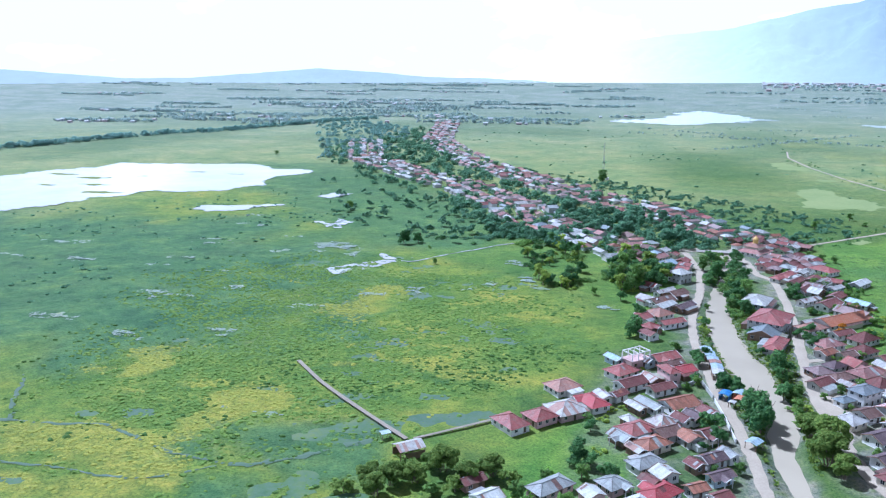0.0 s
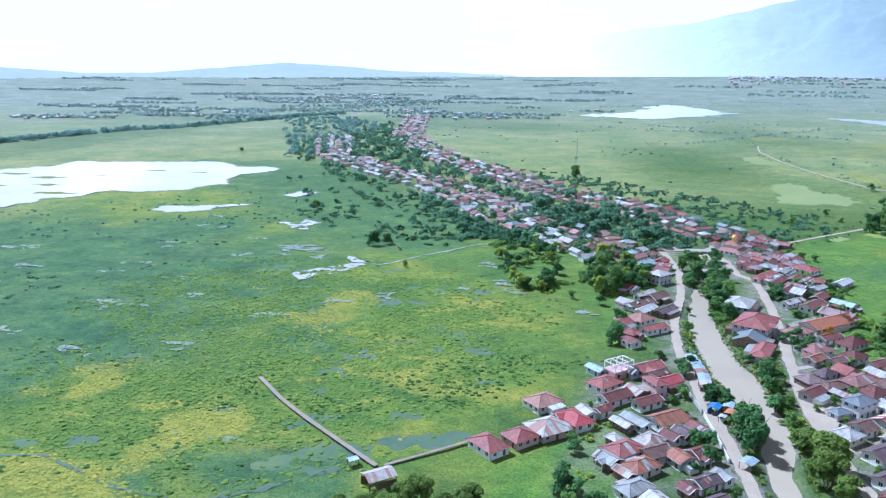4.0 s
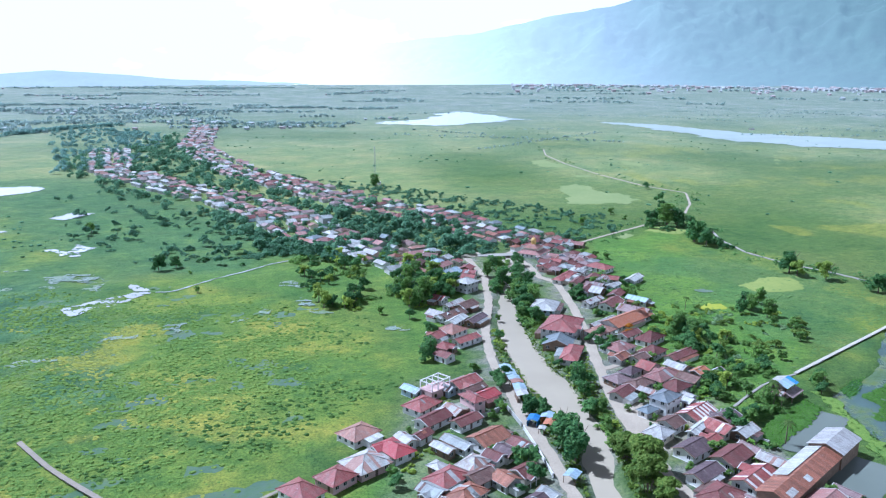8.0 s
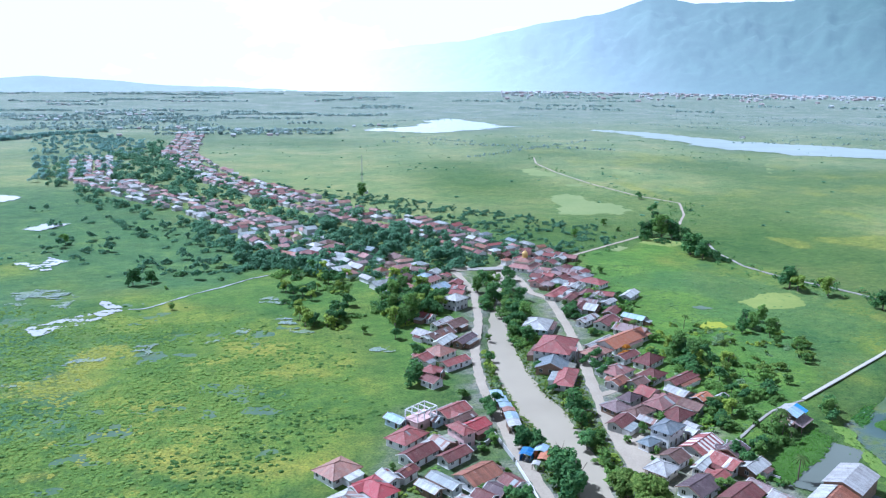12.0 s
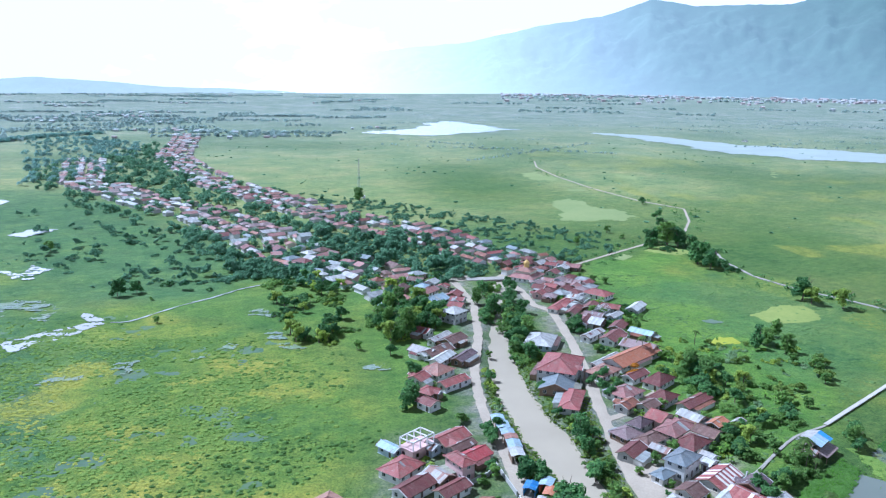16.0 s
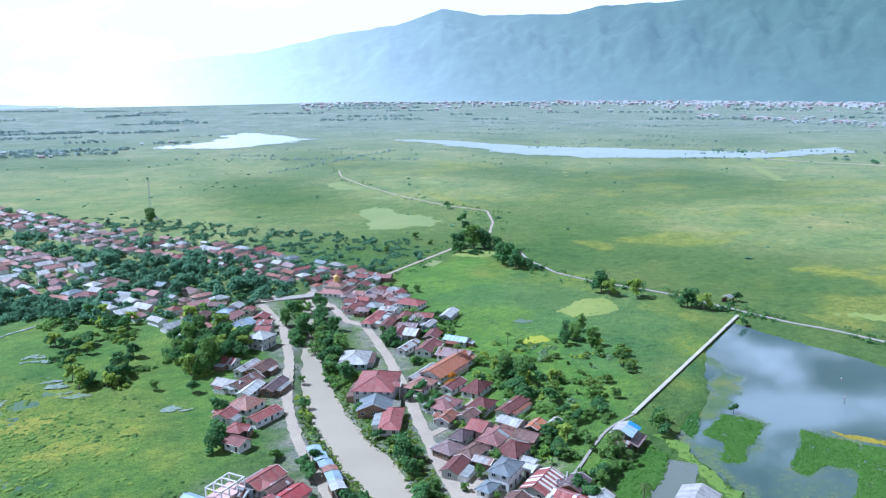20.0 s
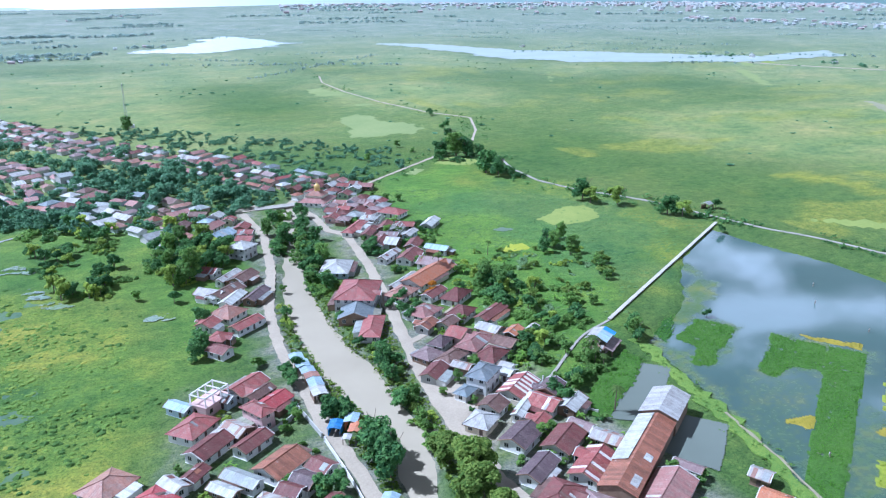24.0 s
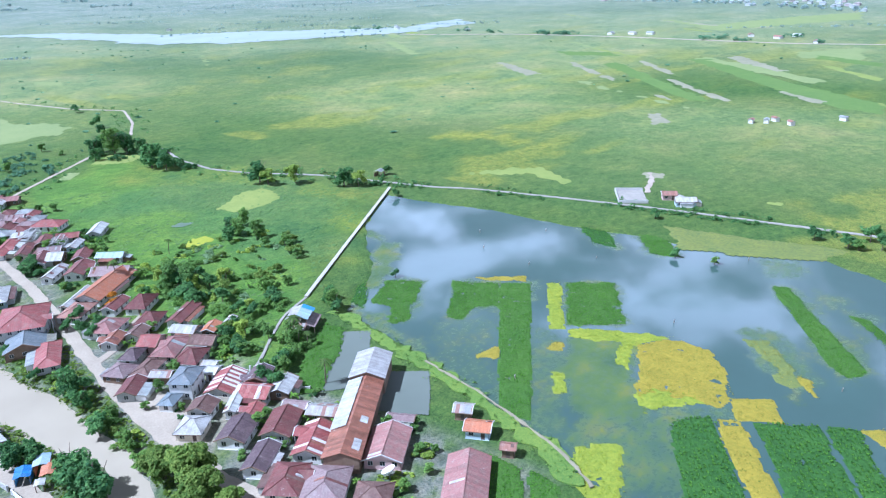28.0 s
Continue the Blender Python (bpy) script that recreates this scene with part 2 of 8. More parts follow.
def leafage(name, dark, light, obj=0.25, thin=0.40):
    m, nt, b = nodes_of(name, 0.65, spec=0.14)
    g = nt.nodes.new("ShaderNodeNewGeometry")
    c = ramp_of(nt, g.outputs["Random Per Island"], [(0.0, dark), (1.0, light)])
    o = nt.nodes.new("ShaderNodeObjectInfo")
    c = mixed(nt, 1.0, c, ramp_of(nt, o.outputs["Random"], [(0.0, (1 - obj, 1 - obj * 0.7, 1 - obj)), (1.0, (1 + obj, 1 + obj, 1))]), "MULTIPLY")
    nt.links.new(c, b.inputs["Base Color"])
    tr = add(nt, "BsdfTranslucent")
    nt.links.new(c, tr.inputs[0])
    mx = add(nt, "MixShader", Fac=thin)
    nt.links.new(b.outputs[0], mx.inputs[1])
    nt.links.new(tr.outputs[0], mx.inputs[2])
    nt.links.new(mx.outputs[0], nt.nodes["Material Output"].inputs[0])
    return m


leafage("leaf_dark", (0.042, 0.120, 0.048), (0.140, 0.270, 0.092), 0.25, 0.30)
leafage("leaf_mid", (0.090, 0.190, 0.052), (0.230, 0.355, 0.095))
leafage("leaf_bamboo", (0.092, 0.172, 0.034), (0.240, 0.325, 0.072), 0.12)
leafage("leaf_palm", (0.05, 0.10, 0.03), (0.12, 0.18, 0.05))
leafage("leaf_orange", (0.40, 0.16, 0.02), (0.60, 0.28, 0.03), 0.1)
leafage("leaf_crop", (0.058, 0.170, 0.012), (0.130, 0.285, 0.022), 0.0)
leafage("leaf_weed", (0.12, 0.18, 0.03), (0.42, 0.36, 0.06), 0.0)
leafage("leaf_lime", (0.16, 0.26, 0.02), (0.36, 0.40, 0.035), 0.0)
leafage("leaf_bright", (0.173, 0.275, 0.052), (0.392, 0.473, 0.089), 0.25, 0.30)
leafage("leaf_lime_green", (0.12, 0.26, 0.04), (0.24, 0.40, 0.07), 0.15, 0.45)
simple("stem_green", (0.16, 0.22, 0.08), 0.7, 1.5, 0.25)
leafage("leaf_grey", (0.149, 0.253, 0.132), (0.303, 0.413, 0.220), 0.2, 0.30)
leafage("reed", (0.10, 0.18, 0.030), (0.20, 0.28, 0.045), 0.0)
# Far leaves: distance haze put into the colour, stronger row by row.
leafage("leaf_far_haze", (0.095, 0.220, 0.125), (0.215, 0.385, 0.215), 0.0, 0.45)
leafage("leaf_haze_blue", (0.190, 0.335, 0.300), (0.300, 0.470, 0.410), 0.0, 0.55)
leafage("leaf_haze_pale", (0.340, 0.445, 0.420), (0.440, 0.550, 0.515), 0.0, 0.62)
leafage("leaf_dull", (0.040, 0.125, 0.020), (0.140, 0.290, 0.036), 0.0)
# Far town, pale and reddish, greyed in colour to stand in for haze.
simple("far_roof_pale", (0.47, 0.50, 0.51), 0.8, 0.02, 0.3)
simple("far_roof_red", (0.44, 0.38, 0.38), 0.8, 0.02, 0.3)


def cover(name, stops, scale, stops2, scale2, blend=0.5, rough=0.9, bump=0.25, mask=None):
    """Land cover in world coordinates: broad patches and finer tufts."""
    m, nt, b = nodes_of(name, rough, spec=0.2)
    co = nt.nodes.new("ShaderNodeNewGeometry").outputs["Position"]
    tone = (0.76, 0.82, 0.92) if name == "meadow" else (0.9, 0.9, 0.95)
    stops, stops2 = ([(p, tuple(v * k for v, k in zip(col, tone))) for p, col in st] for st in (stops, stops2))
    c = ramp_of(nt, noise_of(nt, co, scale, 5.0, 0.65), stops)
    tuft = noise_of(nt, co, scale2, 6.0, 0.7)
    c = mixed(nt, blend, c, ramp_of(nt, tuft, stops2))
    if mask:
        for layer, colours, sc in mask:
            colours = [(p, tuple(v * k for v, k in zip(col, tone))) for p, col in colours]
            a = nt.nodes.new("ShaderNodeAttribute")
            a.attribute_name = layer
            c = mixed(nt, a.outputs["Fac"], c, ramp_of(nt, noise_of(nt, co, sc, 6.0, 0.7), colours))
    nt.links.new(c, b.inputs["Base Color"])
    if name == "meadow":          # fine shade between tufts and their lit tips, painted into the colour
        gap = noise_of(nt, co, 1.3, 5.0, 0.75)
        c = mixed(nt, 0.75, c, ramp_of(nt, gap, [(0.36, (0.34, 0.46, 0.42)), (0.50, (1.0, 1.0, 1.0)), (0.68, (1.38, 1.32, 1.15))]), "MULTIPLY")
        long = add(nt, "Mapping", Scale=(0.75, 1.0, 1.0), Rotation=(0, 0, -0.85))      # strips and trodden lines
        nt.links.new(co, long.inputs[0])
        drift = noise_of(nt, long.outputs[0], 0.045, 9.0, 0.78)
        c = mixed(nt, 0.55, c, ramp_of(nt, drift, [(0.36, (0.60, 0.72, 0.68)), (0.50, (1.0, 1.0, 1.0)), (0.62, (1.40, 1.22, 1.10))]), "MULTIPLY")
        grain = noise_of(nt, long.outputs[0], 0.22, 8.0, 0.8)
        c = mixed(nt, 0.7, c, ramp_of(nt, grain, [(0.38, (0.55, 0.66, 0.66)), (0.52, (1.0, 1.0, 1.0)), (0.64, (1.35, 1.25, 1.1))]), "MULTIPLY")
        nt.links.new(c, b.inputs["Base Color"])
    if name == "meadow":
        both = nt.nodes.new("ShaderNodeMath")
        both.operation = "ADD"
        nt.links.new(tuft, both.inputs[0])
        nt.links.new(gap, both.inputs[1])
        tuft = both.outputs[0]
    bump_of(nt, b, tuft, 0.9, bump)
    return m


cover("meadow",
      [(0.30, (0.060, 0.130, 0.035)), (0.45, (0.100, 0.175, 0.040)), (0.58, (0.155, 0.205, 0.045)), (0.72, (0.23, 0.225, 0.06))], 0.012,
      [(0.30, (0.045, 0.100, 0.022)), (0.52, (0.110, 0.190, 0.036)), (0.70, (0.185, 0.235, 0.05))], 0.35, 0.55, bump=0.55,
      mask=[("marsh", [(0.32, (0.070, 0.150, 0.036)), (0.44, (0.145, 0.235, 0.036)), (0.55, (0.235, 0.290, 0.042)), (0.68, (0.38, 0.345, 0.052))], 0.022),
            ("far_yellow", [(0.30, (0.165, 0.240, 0.085)), (0.44, (0.250, 0.310, 0.100)), (0.58, (0.345, 0.350, 0.120)), (0.72, (0.43, 0.380, 0.150))], 0.014),
            ("fresh", [(0.30, (0.085, 0.190, 0.034)), (0.48, (0.135, 0.270, 0.040)), (0.62, (0.190, 0.320, 0.046)), (0.72, (0.270, 0.360, 0.055))], 0.03),
            ("gold", [(0.30, (0.190, 0.250, 0.045)), (0.48, (0.320, 0.325, 0.050)), (0.66, (0.450, 0.390, 0.065))], 0.25),
            # Distance haze painted into the far ground's colour.
            ("haze_tint", [(0.30, (0.200, 0.255, 0.180)), (0.50, (0.280, 0.318, 0.240)), (0.68, (0.38, 0.385, 0.32))], 0.011),
            ("wet", [(0.35, (0.052, 0.130, 0.058)), (0.52, (0.095, 0.195, 0.072)), (0.68, (0.165, 0.260, 0.074))], 0.05),
            ("soil", [(0.35, (0.19, 0.18, 0.12)), (0.50, (0.34, 0.31, 0.24)), (0.65, (0.19, 0.22, 0.09))], 0.16)])
for hname, stops_, in (("hummock", [(0.32, (0.075, 0.160, 0.034)), (0.50, (0.140, 0.235, 0.040)), (0.68, (0.245, 0.305, 0.050))]),
                      ("hummock_mid", [(0.32, (0.070, 0.150, 0.045)), (0.68, (0.150, 0.235, 0.060))]),
                      ("hummock_yellow", [(0.32, (0.205, 0.265, 0.045)), (0.68, (0.375, 0.360, 0.055))]),
                      ("hummock_dark", [(0.32, (0.050, 0.115, 0.024)), (0.68, (0.105, 0.185, 0.036))])):
    cover(hname, stops_, 0.05, [(p, shade(c, 1.15)) for p, c in stops_], 2.0, 0.6, bump=0.3)
cover("crop_green", [(0.3, (0.055, 0.130, 0.014)), (0.7, (0.105, 0.195, 0.020))], 0.07,
      [(0.3, (0.024, 0.080, 0.016)), (0.7, (0.100, 0.210, 0.035))], 1.6, 0.6, bump=0.3)
cover("crop_dark", [(0.3, (0.032, 0.095, 0.022)), (0.7, (0.080, 0.180, 0.028))], 0.1,
      [(0.35, (0.014, 0.058, 0.012)), (0.7, (0.07, 0.18, 0.030))], 0.9, 0.6, bump=0.3)
cover("weed_yellow", [(0.3, (0.24, 0.205, 0.025)), (0.7, (0.40, 0.305, 0.035))], 0.15,
      [(0.3, (0.15, 0.18, 0.02)), (0.7, (0.43, 0.34, 0.04))], 1.1, 0.5, bump=0.2)
cover("weed_olive", [(0.3, (0.10, 0.16, 0.045)), (0.7, (0.20, 0.23, 0.05))], 0.12,
      [(0.3, (0.08, 0.12, 0.06)), (0.7, (0.30, 0.32, 0.06))], 0.9, 0.5, bump=0.2)
cover("weed_lime", [(0.3, (0.17, 0.24, 0.02)), (0.7, (0.33, 0.36, 0.03))], 0.12,
      [(0.3, (0.10, 0.18, 0.03)), (0.7, (0.40, 0.42, 0.04))], 0.9, 0.5, bump=0.2)
cover("field_pale", [(0.3, (0.20, 0.27, 0.10)), (0.7, (0.28, 0.33, 0.13))], 0.03,
      [(0.3, (0.18, 0.25, 0.08)), (0.7, (0.30, 0.35, 0.13))], 0.4, 0.4, bump=0.15)
cover("field_yellow", [(0.3, (0.20, 0.27, 0.065)), (0.7, (0.30, 0.345, 0.085))], 0.05,
      [(0.3, (0.17, 0.245, 0.055)), (0.7, (0.32, 0.36, 0.095))], 0.8, 0.4, bump=0.15)
cover("field_lime", [(0.3, (0.30, 0.35, 0.035)), (0.7, (0.42, 0.43, 0.05))], 0.05,
      [(0.3, (0.25, 0.31, 0.03)), (0.7, (0.44, 0.45, 0.05))], 0.8, 0.4, bump=0.15)
cover("field_green", [(0.3, (0.108, 0.198, 0.048)), (0.7, (0.158, 0.245, 0.056))], 0.03,
      [(0.3, (0.095, 0.180, 0.043)), (0.7, (0.178, 0.255, 0.062))], 0.4, 0.4, bump=0.15)
cover("field_bare", [(0.3, (0.23, 0.235, 0.145)), (0.7, (0.36, 0.345, 0.235))], 0.03,
      [(0.3, (0.17, 0.20, 0.10)), (0.7, (0.39, 0.365, 0.255))], 0.3, 0.4, bump=0.1)


def water_of(name, col, rough, ripple, scale, weeds=None):
    m, nt, b = nodes_of(name, rough, spec=0.2 if rough > 0.2 else 0.9)
    co = nt.nodes.new("ShaderNodeNewGeometry").outputs["Position"]
    c = ramp_of(nt, noise_of(nt, co, 0.02, 4.0), [(0.35, shade(col, 0.92)), (0.65, shade(col, 1.08))])
    if weeds:          # drowned plants showing through
        a = nt.nodes.new("ShaderNodeAttribute")
        a.attribute_name = "weed"
        tw = nt.nodes.new("ShaderNodeMath")
        tw.operation, tw.use_clamp = "MULTIPLY_ADD", True
        k = nt.nodes.new("ShaderNodeMath")
        k.operation = "SUBTRACT"
        nt.links.new(noise_of(nt, co, 0.55, 6.0, 0.72), k.inputs[0])
        k.inputs[1].default_value = 0.5
        nt.links.new(k.outputs[0], tw.inputs[0])
        tw.inputs[1].default_value = 2.4
        nt.links.new(a.outputs["Fac"], tw.inputs[2])
        damp = nt.nodes.new("ShaderNodeMath")
        damp.operation, damp.use_clamp = "MULTIPLY", True
        nt.links.new(tw.outputs[0], damp.inputs[0])
        gate = ramp_of(nt, a.outputs["Fac"], [(0.0, (0, 0, 0)), (0.25, (1, 1, 1))])
        nt.links.new(gate, damp.inputs[1])
        c = mixed(nt, damp.outputs[0], c, ramp_of(nt, noise_of(nt, co, 0.09, 5.0), weeds))
        rr = nt.nodes.new("ShaderNodeMapRange")
        nt.links.new(damp.outputs[0], rr.inputs["Value"])
        rr.inputs["To Min"].default_value, rr.inputs["To Max"].default_value = rough, 0.55
        nt.links.new(rr.outputs[0], b.inputs["Roughness"])
    nt.links.new(c, b.inputs["Base Color"])
    b.inputs["IOR"].default_value = 1.33
    bump_of(nt, b, noise_of(nt, co, scale, 3.0), ripple, 0.05)
    return m


water_of("water_pond", (0.060, 0.104, 0.092), 0.03, 0.04, 0.8,
         [(0.32, (0.050, 0.100, 0.040)), (0.52, (0.090, 0.145, 0.035)), (0.68, (0.160, 0.180, 0.030))])
water_of("water_marsh", (0.095, 0.140, 0.115), 0.24, 0.3, 0.8,
         [(0.32, (0.050, 0.115, 0.050)), (0.52, (0.090, 0.160, 0.060)), (0.68, (0.150, 0.200, 0.060))])
water_of("water_murky", (0.12, 0.17, 0.12), 0.35, 0.2, 0.8)
water_of("water_ditch", (0.095, 0.145, 0.095), 0.28, 0.2, 0.8)
water_of("water_pool", (0.20, 0.25, 0.22), 0.17, 0.2, 0.5,
         [(0.32, (0.070, 0.150, 0.055)), (0.52, (0.120, 0.200, 0.060)), (0.68, (0.200, 0.245, 0.060))])
# Next two: whitish and grey base colours stand in for reflected sky.
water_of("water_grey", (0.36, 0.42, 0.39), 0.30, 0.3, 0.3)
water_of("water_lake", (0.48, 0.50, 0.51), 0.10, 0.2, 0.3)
water_of("water_fish", (0.150, 0.175, 0.150), 0.25, 0.05, 0.8)
water_of("water_river", (0.365, 0.325, 0.245), 0.45, 0.3, 0.9)
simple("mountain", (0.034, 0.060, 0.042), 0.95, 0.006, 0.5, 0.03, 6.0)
mb = MATS["mountain"].node_tree.nodes["Principled BSDF"]      # distant backdrop; haze painted as glow, whiter towards low X
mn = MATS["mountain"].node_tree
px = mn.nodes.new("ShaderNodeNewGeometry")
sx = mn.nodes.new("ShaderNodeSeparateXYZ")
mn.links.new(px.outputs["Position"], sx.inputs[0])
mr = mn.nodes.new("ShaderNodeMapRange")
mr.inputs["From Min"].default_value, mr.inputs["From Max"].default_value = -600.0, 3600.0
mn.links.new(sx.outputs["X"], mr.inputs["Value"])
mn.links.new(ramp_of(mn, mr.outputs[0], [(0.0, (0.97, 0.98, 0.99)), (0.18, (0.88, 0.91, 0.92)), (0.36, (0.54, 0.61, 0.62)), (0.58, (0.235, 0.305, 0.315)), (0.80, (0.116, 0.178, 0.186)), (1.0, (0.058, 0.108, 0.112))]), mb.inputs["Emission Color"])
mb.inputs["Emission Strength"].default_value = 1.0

# Hills glow as well: haze put into emission, whitest at high X.
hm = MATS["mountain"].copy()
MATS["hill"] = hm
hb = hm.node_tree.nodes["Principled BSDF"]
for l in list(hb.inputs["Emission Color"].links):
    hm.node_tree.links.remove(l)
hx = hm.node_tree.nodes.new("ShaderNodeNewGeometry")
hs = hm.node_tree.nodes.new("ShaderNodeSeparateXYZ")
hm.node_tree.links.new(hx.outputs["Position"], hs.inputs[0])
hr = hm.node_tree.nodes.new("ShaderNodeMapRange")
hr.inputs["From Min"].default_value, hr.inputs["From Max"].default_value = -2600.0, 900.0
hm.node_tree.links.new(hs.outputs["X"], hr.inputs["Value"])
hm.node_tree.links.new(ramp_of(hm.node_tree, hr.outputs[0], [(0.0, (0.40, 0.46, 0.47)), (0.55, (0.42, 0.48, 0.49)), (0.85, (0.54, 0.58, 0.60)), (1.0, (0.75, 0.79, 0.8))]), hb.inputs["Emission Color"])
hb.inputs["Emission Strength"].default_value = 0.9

# ---- plan ----
RIVER = [(108, 440), (96, 420), (88, 380), (80, 346), (71, 304), (68.3, 268), (70, 236), (71.8, 214), (74, 198), (69.5, 184), (67, 172), (66, 150), (66, 110), (70, 40), (76, -60), (70, -260)]
RIVER_W = [4, 4, 3, 2.5, 5, 6.2, 7, 5.0, 3.0, 4.0, 2.8, 2.5, 3, 4, 4, 4]
ROAD_W = [(68, 428), (73, 417), (75, 378), (69, 336), (58, 289), (55, 260), (55.5, 230), (55, 212), (57, 188), (57, 168), (56, 140), (54, 100), (52, 40), (56, -60), (50, -260)]
ROAD_E = [(102, 409), (104, 396), (103, 370), (109.5, 365), (108, 352), (105.2, 322), (98.3, 281), (92.3, 249), (87.8, 223), (85.2, 198), (83.8, 180), (86, 158), (90, 140), (92, 90), (90, 40), (95, -60), (90, -260)]
PATH_E = [(147, 448), (180, 474), (216, 502), (226, 509)]
PATH_N = [(253, 483), (242, 447), (240, 412), (248, 384), (266, 352), (277, 311), (284, 284), (292, 269), (303, 228), (312, 192), (318, 163), (324, 128), (329, 100), (336, 40), (345, -60), (360, -260)]
PATH_N2 = [(262, 540), (285, 580), (308, 636), (288, 680), (273, 764), (266, 867), (269, 961), (286, 1034)]
CAUSEWAY = [(159, 233), (270, 302)]
BOARDWALK = [(-92, 214), (-78, 197), (-66, 185), (-51, 171), (-40, 161)]
POND = [(262, 297), (265, 270), (272, 240), (273, 200), (280, 170), (279, 158), (283, 131), (294, 107), (285, 85), (300, 60), (290, 20), (170, 20), (135, 60), (130, 108), (141, 139), (152, 171), (160, 214), (186, 231), (193, 236), (212, 260), (226, 273)]


def seg_dist(px, py, line, widths=None):
    """Distance of points to a polyline; with widths, less the width there."""
    best = np.full(px.shape, 1e9)
    for i in range(len(line) - 1):
        (ax, ay), (bx, by) = line[i], line[i + 1]
        dx, dy = bx - ax, by - ay
        t = np.clip(((px - ax) * dx + (py - ay) * dy) / (dx * dx + dy * dy), 0, 1)
        d = np.hypot(px - ax - t * dx, py - ay - t * dy)
        if widths:
            d = d - (widths[i] * (1 - t) + widths[i + 1] * t)
        best = np.minimum(best, d)
    return best


def inside(px, py, poly):
    hit = np.zeros(px.shape, bool)
    n = len(poly)
    for i in range(n):
        (ax, ay), (bx, by) = poly[i], poly[(i + 1) % n]
        if ay == by:
            continue
        cross = ((ay > py) != (by > py)) & (px < (bx - ax) * (py - ay) / (by - ay) + ax)
        hit ^= cross
    return hit


def poly_depth(px, py, poly):
    """Signed distance to a polygon's edge, positive inside."""
    d = seg_dist(px, py, list(poly) + [poly[0]])
    return np.where(inside(px, py, poly), d, -d)




def smooth_noise(px, py, cell, seed):
    """Value noise on a lattice of that cell size, 0 to 1."""
    table = np.random.default_rng(seed).random((64, 64))
    u, v = px / cell, py / cell
    iu, iv = np.floor(u).astype(int), np.floor(v).astype(int)
    fu, fv = u - iu, v - iv
    fu, fv = fu * fu * (3 - 2 * fu), fv * fv * (3 - 2 * fv)
    a, b2 = table[iu % 64, iv % 64], table[(iu + 1) % 64, iv % 64]
    c, d = table[iu % 64, (iv + 1) % 64], table[(iu + 1) % 64, (iv + 1) % 64]
    return (a * (1 - fu) + b2 * fu) * (1 - fv) + (c * (1 - fu) + d * fu) * fv


DITCHES = [([(-190, 152), (-161, 153), (-147, 153), (-132, 156), (-125, 152), (-106, 144), (-101, 142), (-89, 140), (-83, 139)], 1.3),
           ([(-175, 131), (-142, 130), (-131, 130), (-117, 128), (-105, 128), (-96, 132), (-90, 136), (-83, 139)], 0.8),
           ([(-83, 139), (-72, 143), (-64, 149), (-48, 162)], 2.0), ([(-183, 186), (-176, 175), (-172, 167), (-162, 153)], 1.2)]
GOLD = [[(-169, 151), (-146, 152), (-131, 155), (-106, 143), (-98, 137), (-105, 129), (-131, 131), (-150, 129)],
        [(-175, 126), (-116, 126), (-96, 127), (-119, 116), (-160, 110)],
        [(-115, 161), (-108, 182), (-92, 191), (-84, 181), (-95, 165), (-108, 149)],
        [(-107, 285), (-86, 312), (-72, 277), (-89, 256)],
        [(-49, 228), (-36, 229), (-32, 213), (-47, 211)],
        [(-160, 193), (-152, 229), (-138, 218), (-145, 189)]]
WET_SPOTS = [[(-107, 151), (-96, 153), (-91, 143), (-102, 141)], [(-108, 268), (-81, 273), (-72, 240), (-97, 236)],
             [(-91, 131), (-75, 134), (-71, 122), (-86, 119)], [(-99, 161), (-51, 173), (-42, 138), (-64, 134), (-81, 145)]]
MARSH = [(-700, 80), (-60, 80), (-20, 130), (-20, 172), (10, 205), (26, 250), (20, 300), (0, 340), (-60, 380), (-120, 420), (-200, 560), (-300, 700), (-700, 720)]


def mesh_of(name, verts, faces, mat, smooth=False, uvs=None):
    me = bpy.data.meshes.new(name)
    me.from_pydata([tuple(v) for v in verts], [], [tuple(f) for f in faces])
    if uvs is not None:
        me.uv_layers.new(name="UVMap").data.foreach_set("uv", np.asarray(uvs, float).ravel())
    if mat:
        me.materials.append(MATS[mat])
    if smooth:
        me.polygons.foreach_set("use_smooth", np.ones(len(me.polygons), bool))
    me.update()
    return me


# ---- ground ----
def axis_steps(lo, hi, step, far_lo, far_hi):
    xs = list(np.arange(lo, hi + 0.1, step))
    s, x = step, xs[-1]
    while x < far_hi:
        s = min(s * 1.09, 160)
        x += s
        xs.append(x)
    s, x = step, lo
    while x > far_lo:
        s = min(s * 1.09, 160)
        x -= s
        xs.insert(0, x)
    return np.array(xs)


gx = axis_steps(-130, 300, 1.8, -5200, 5200)
gy = axis_steps(60, 470, 1.8, -900, 5300)
GX, GY = np.meshgrid(gx, gy)
near = np.clip(1 - np.maximum(np.abs(GX - 85) - 260, np.abs(GY - 260) - 260) / 200, 0, 1)


def marsh_amount(px, py):
    return np.clip(poly_depth(px, py, MARSH) / 18 + 0.3, 0, 1)


def gold_amount(px, py):
    """Where the marsh plants have yellowed."""
    wob = (smooth_noise(px, py * 1.5, 14, 18) - 0.5) * 16 + (smooth_noise(px, py, 4, 19) - 0.5) * 6
    d = np.full(px.shape, -1e9)
    for poly in GOLD:
        d = np.maximum(d, poly_depth(px, py, poly) + wob)
    g = np.clip(d / 7 + 0.5, 0, 0.95)
    streak = smooth_noise(px + 0.5 * py, py * 2.2, 26, 20) * 0.6 + smooth_noise(px, py, 6, 24) * 0.4
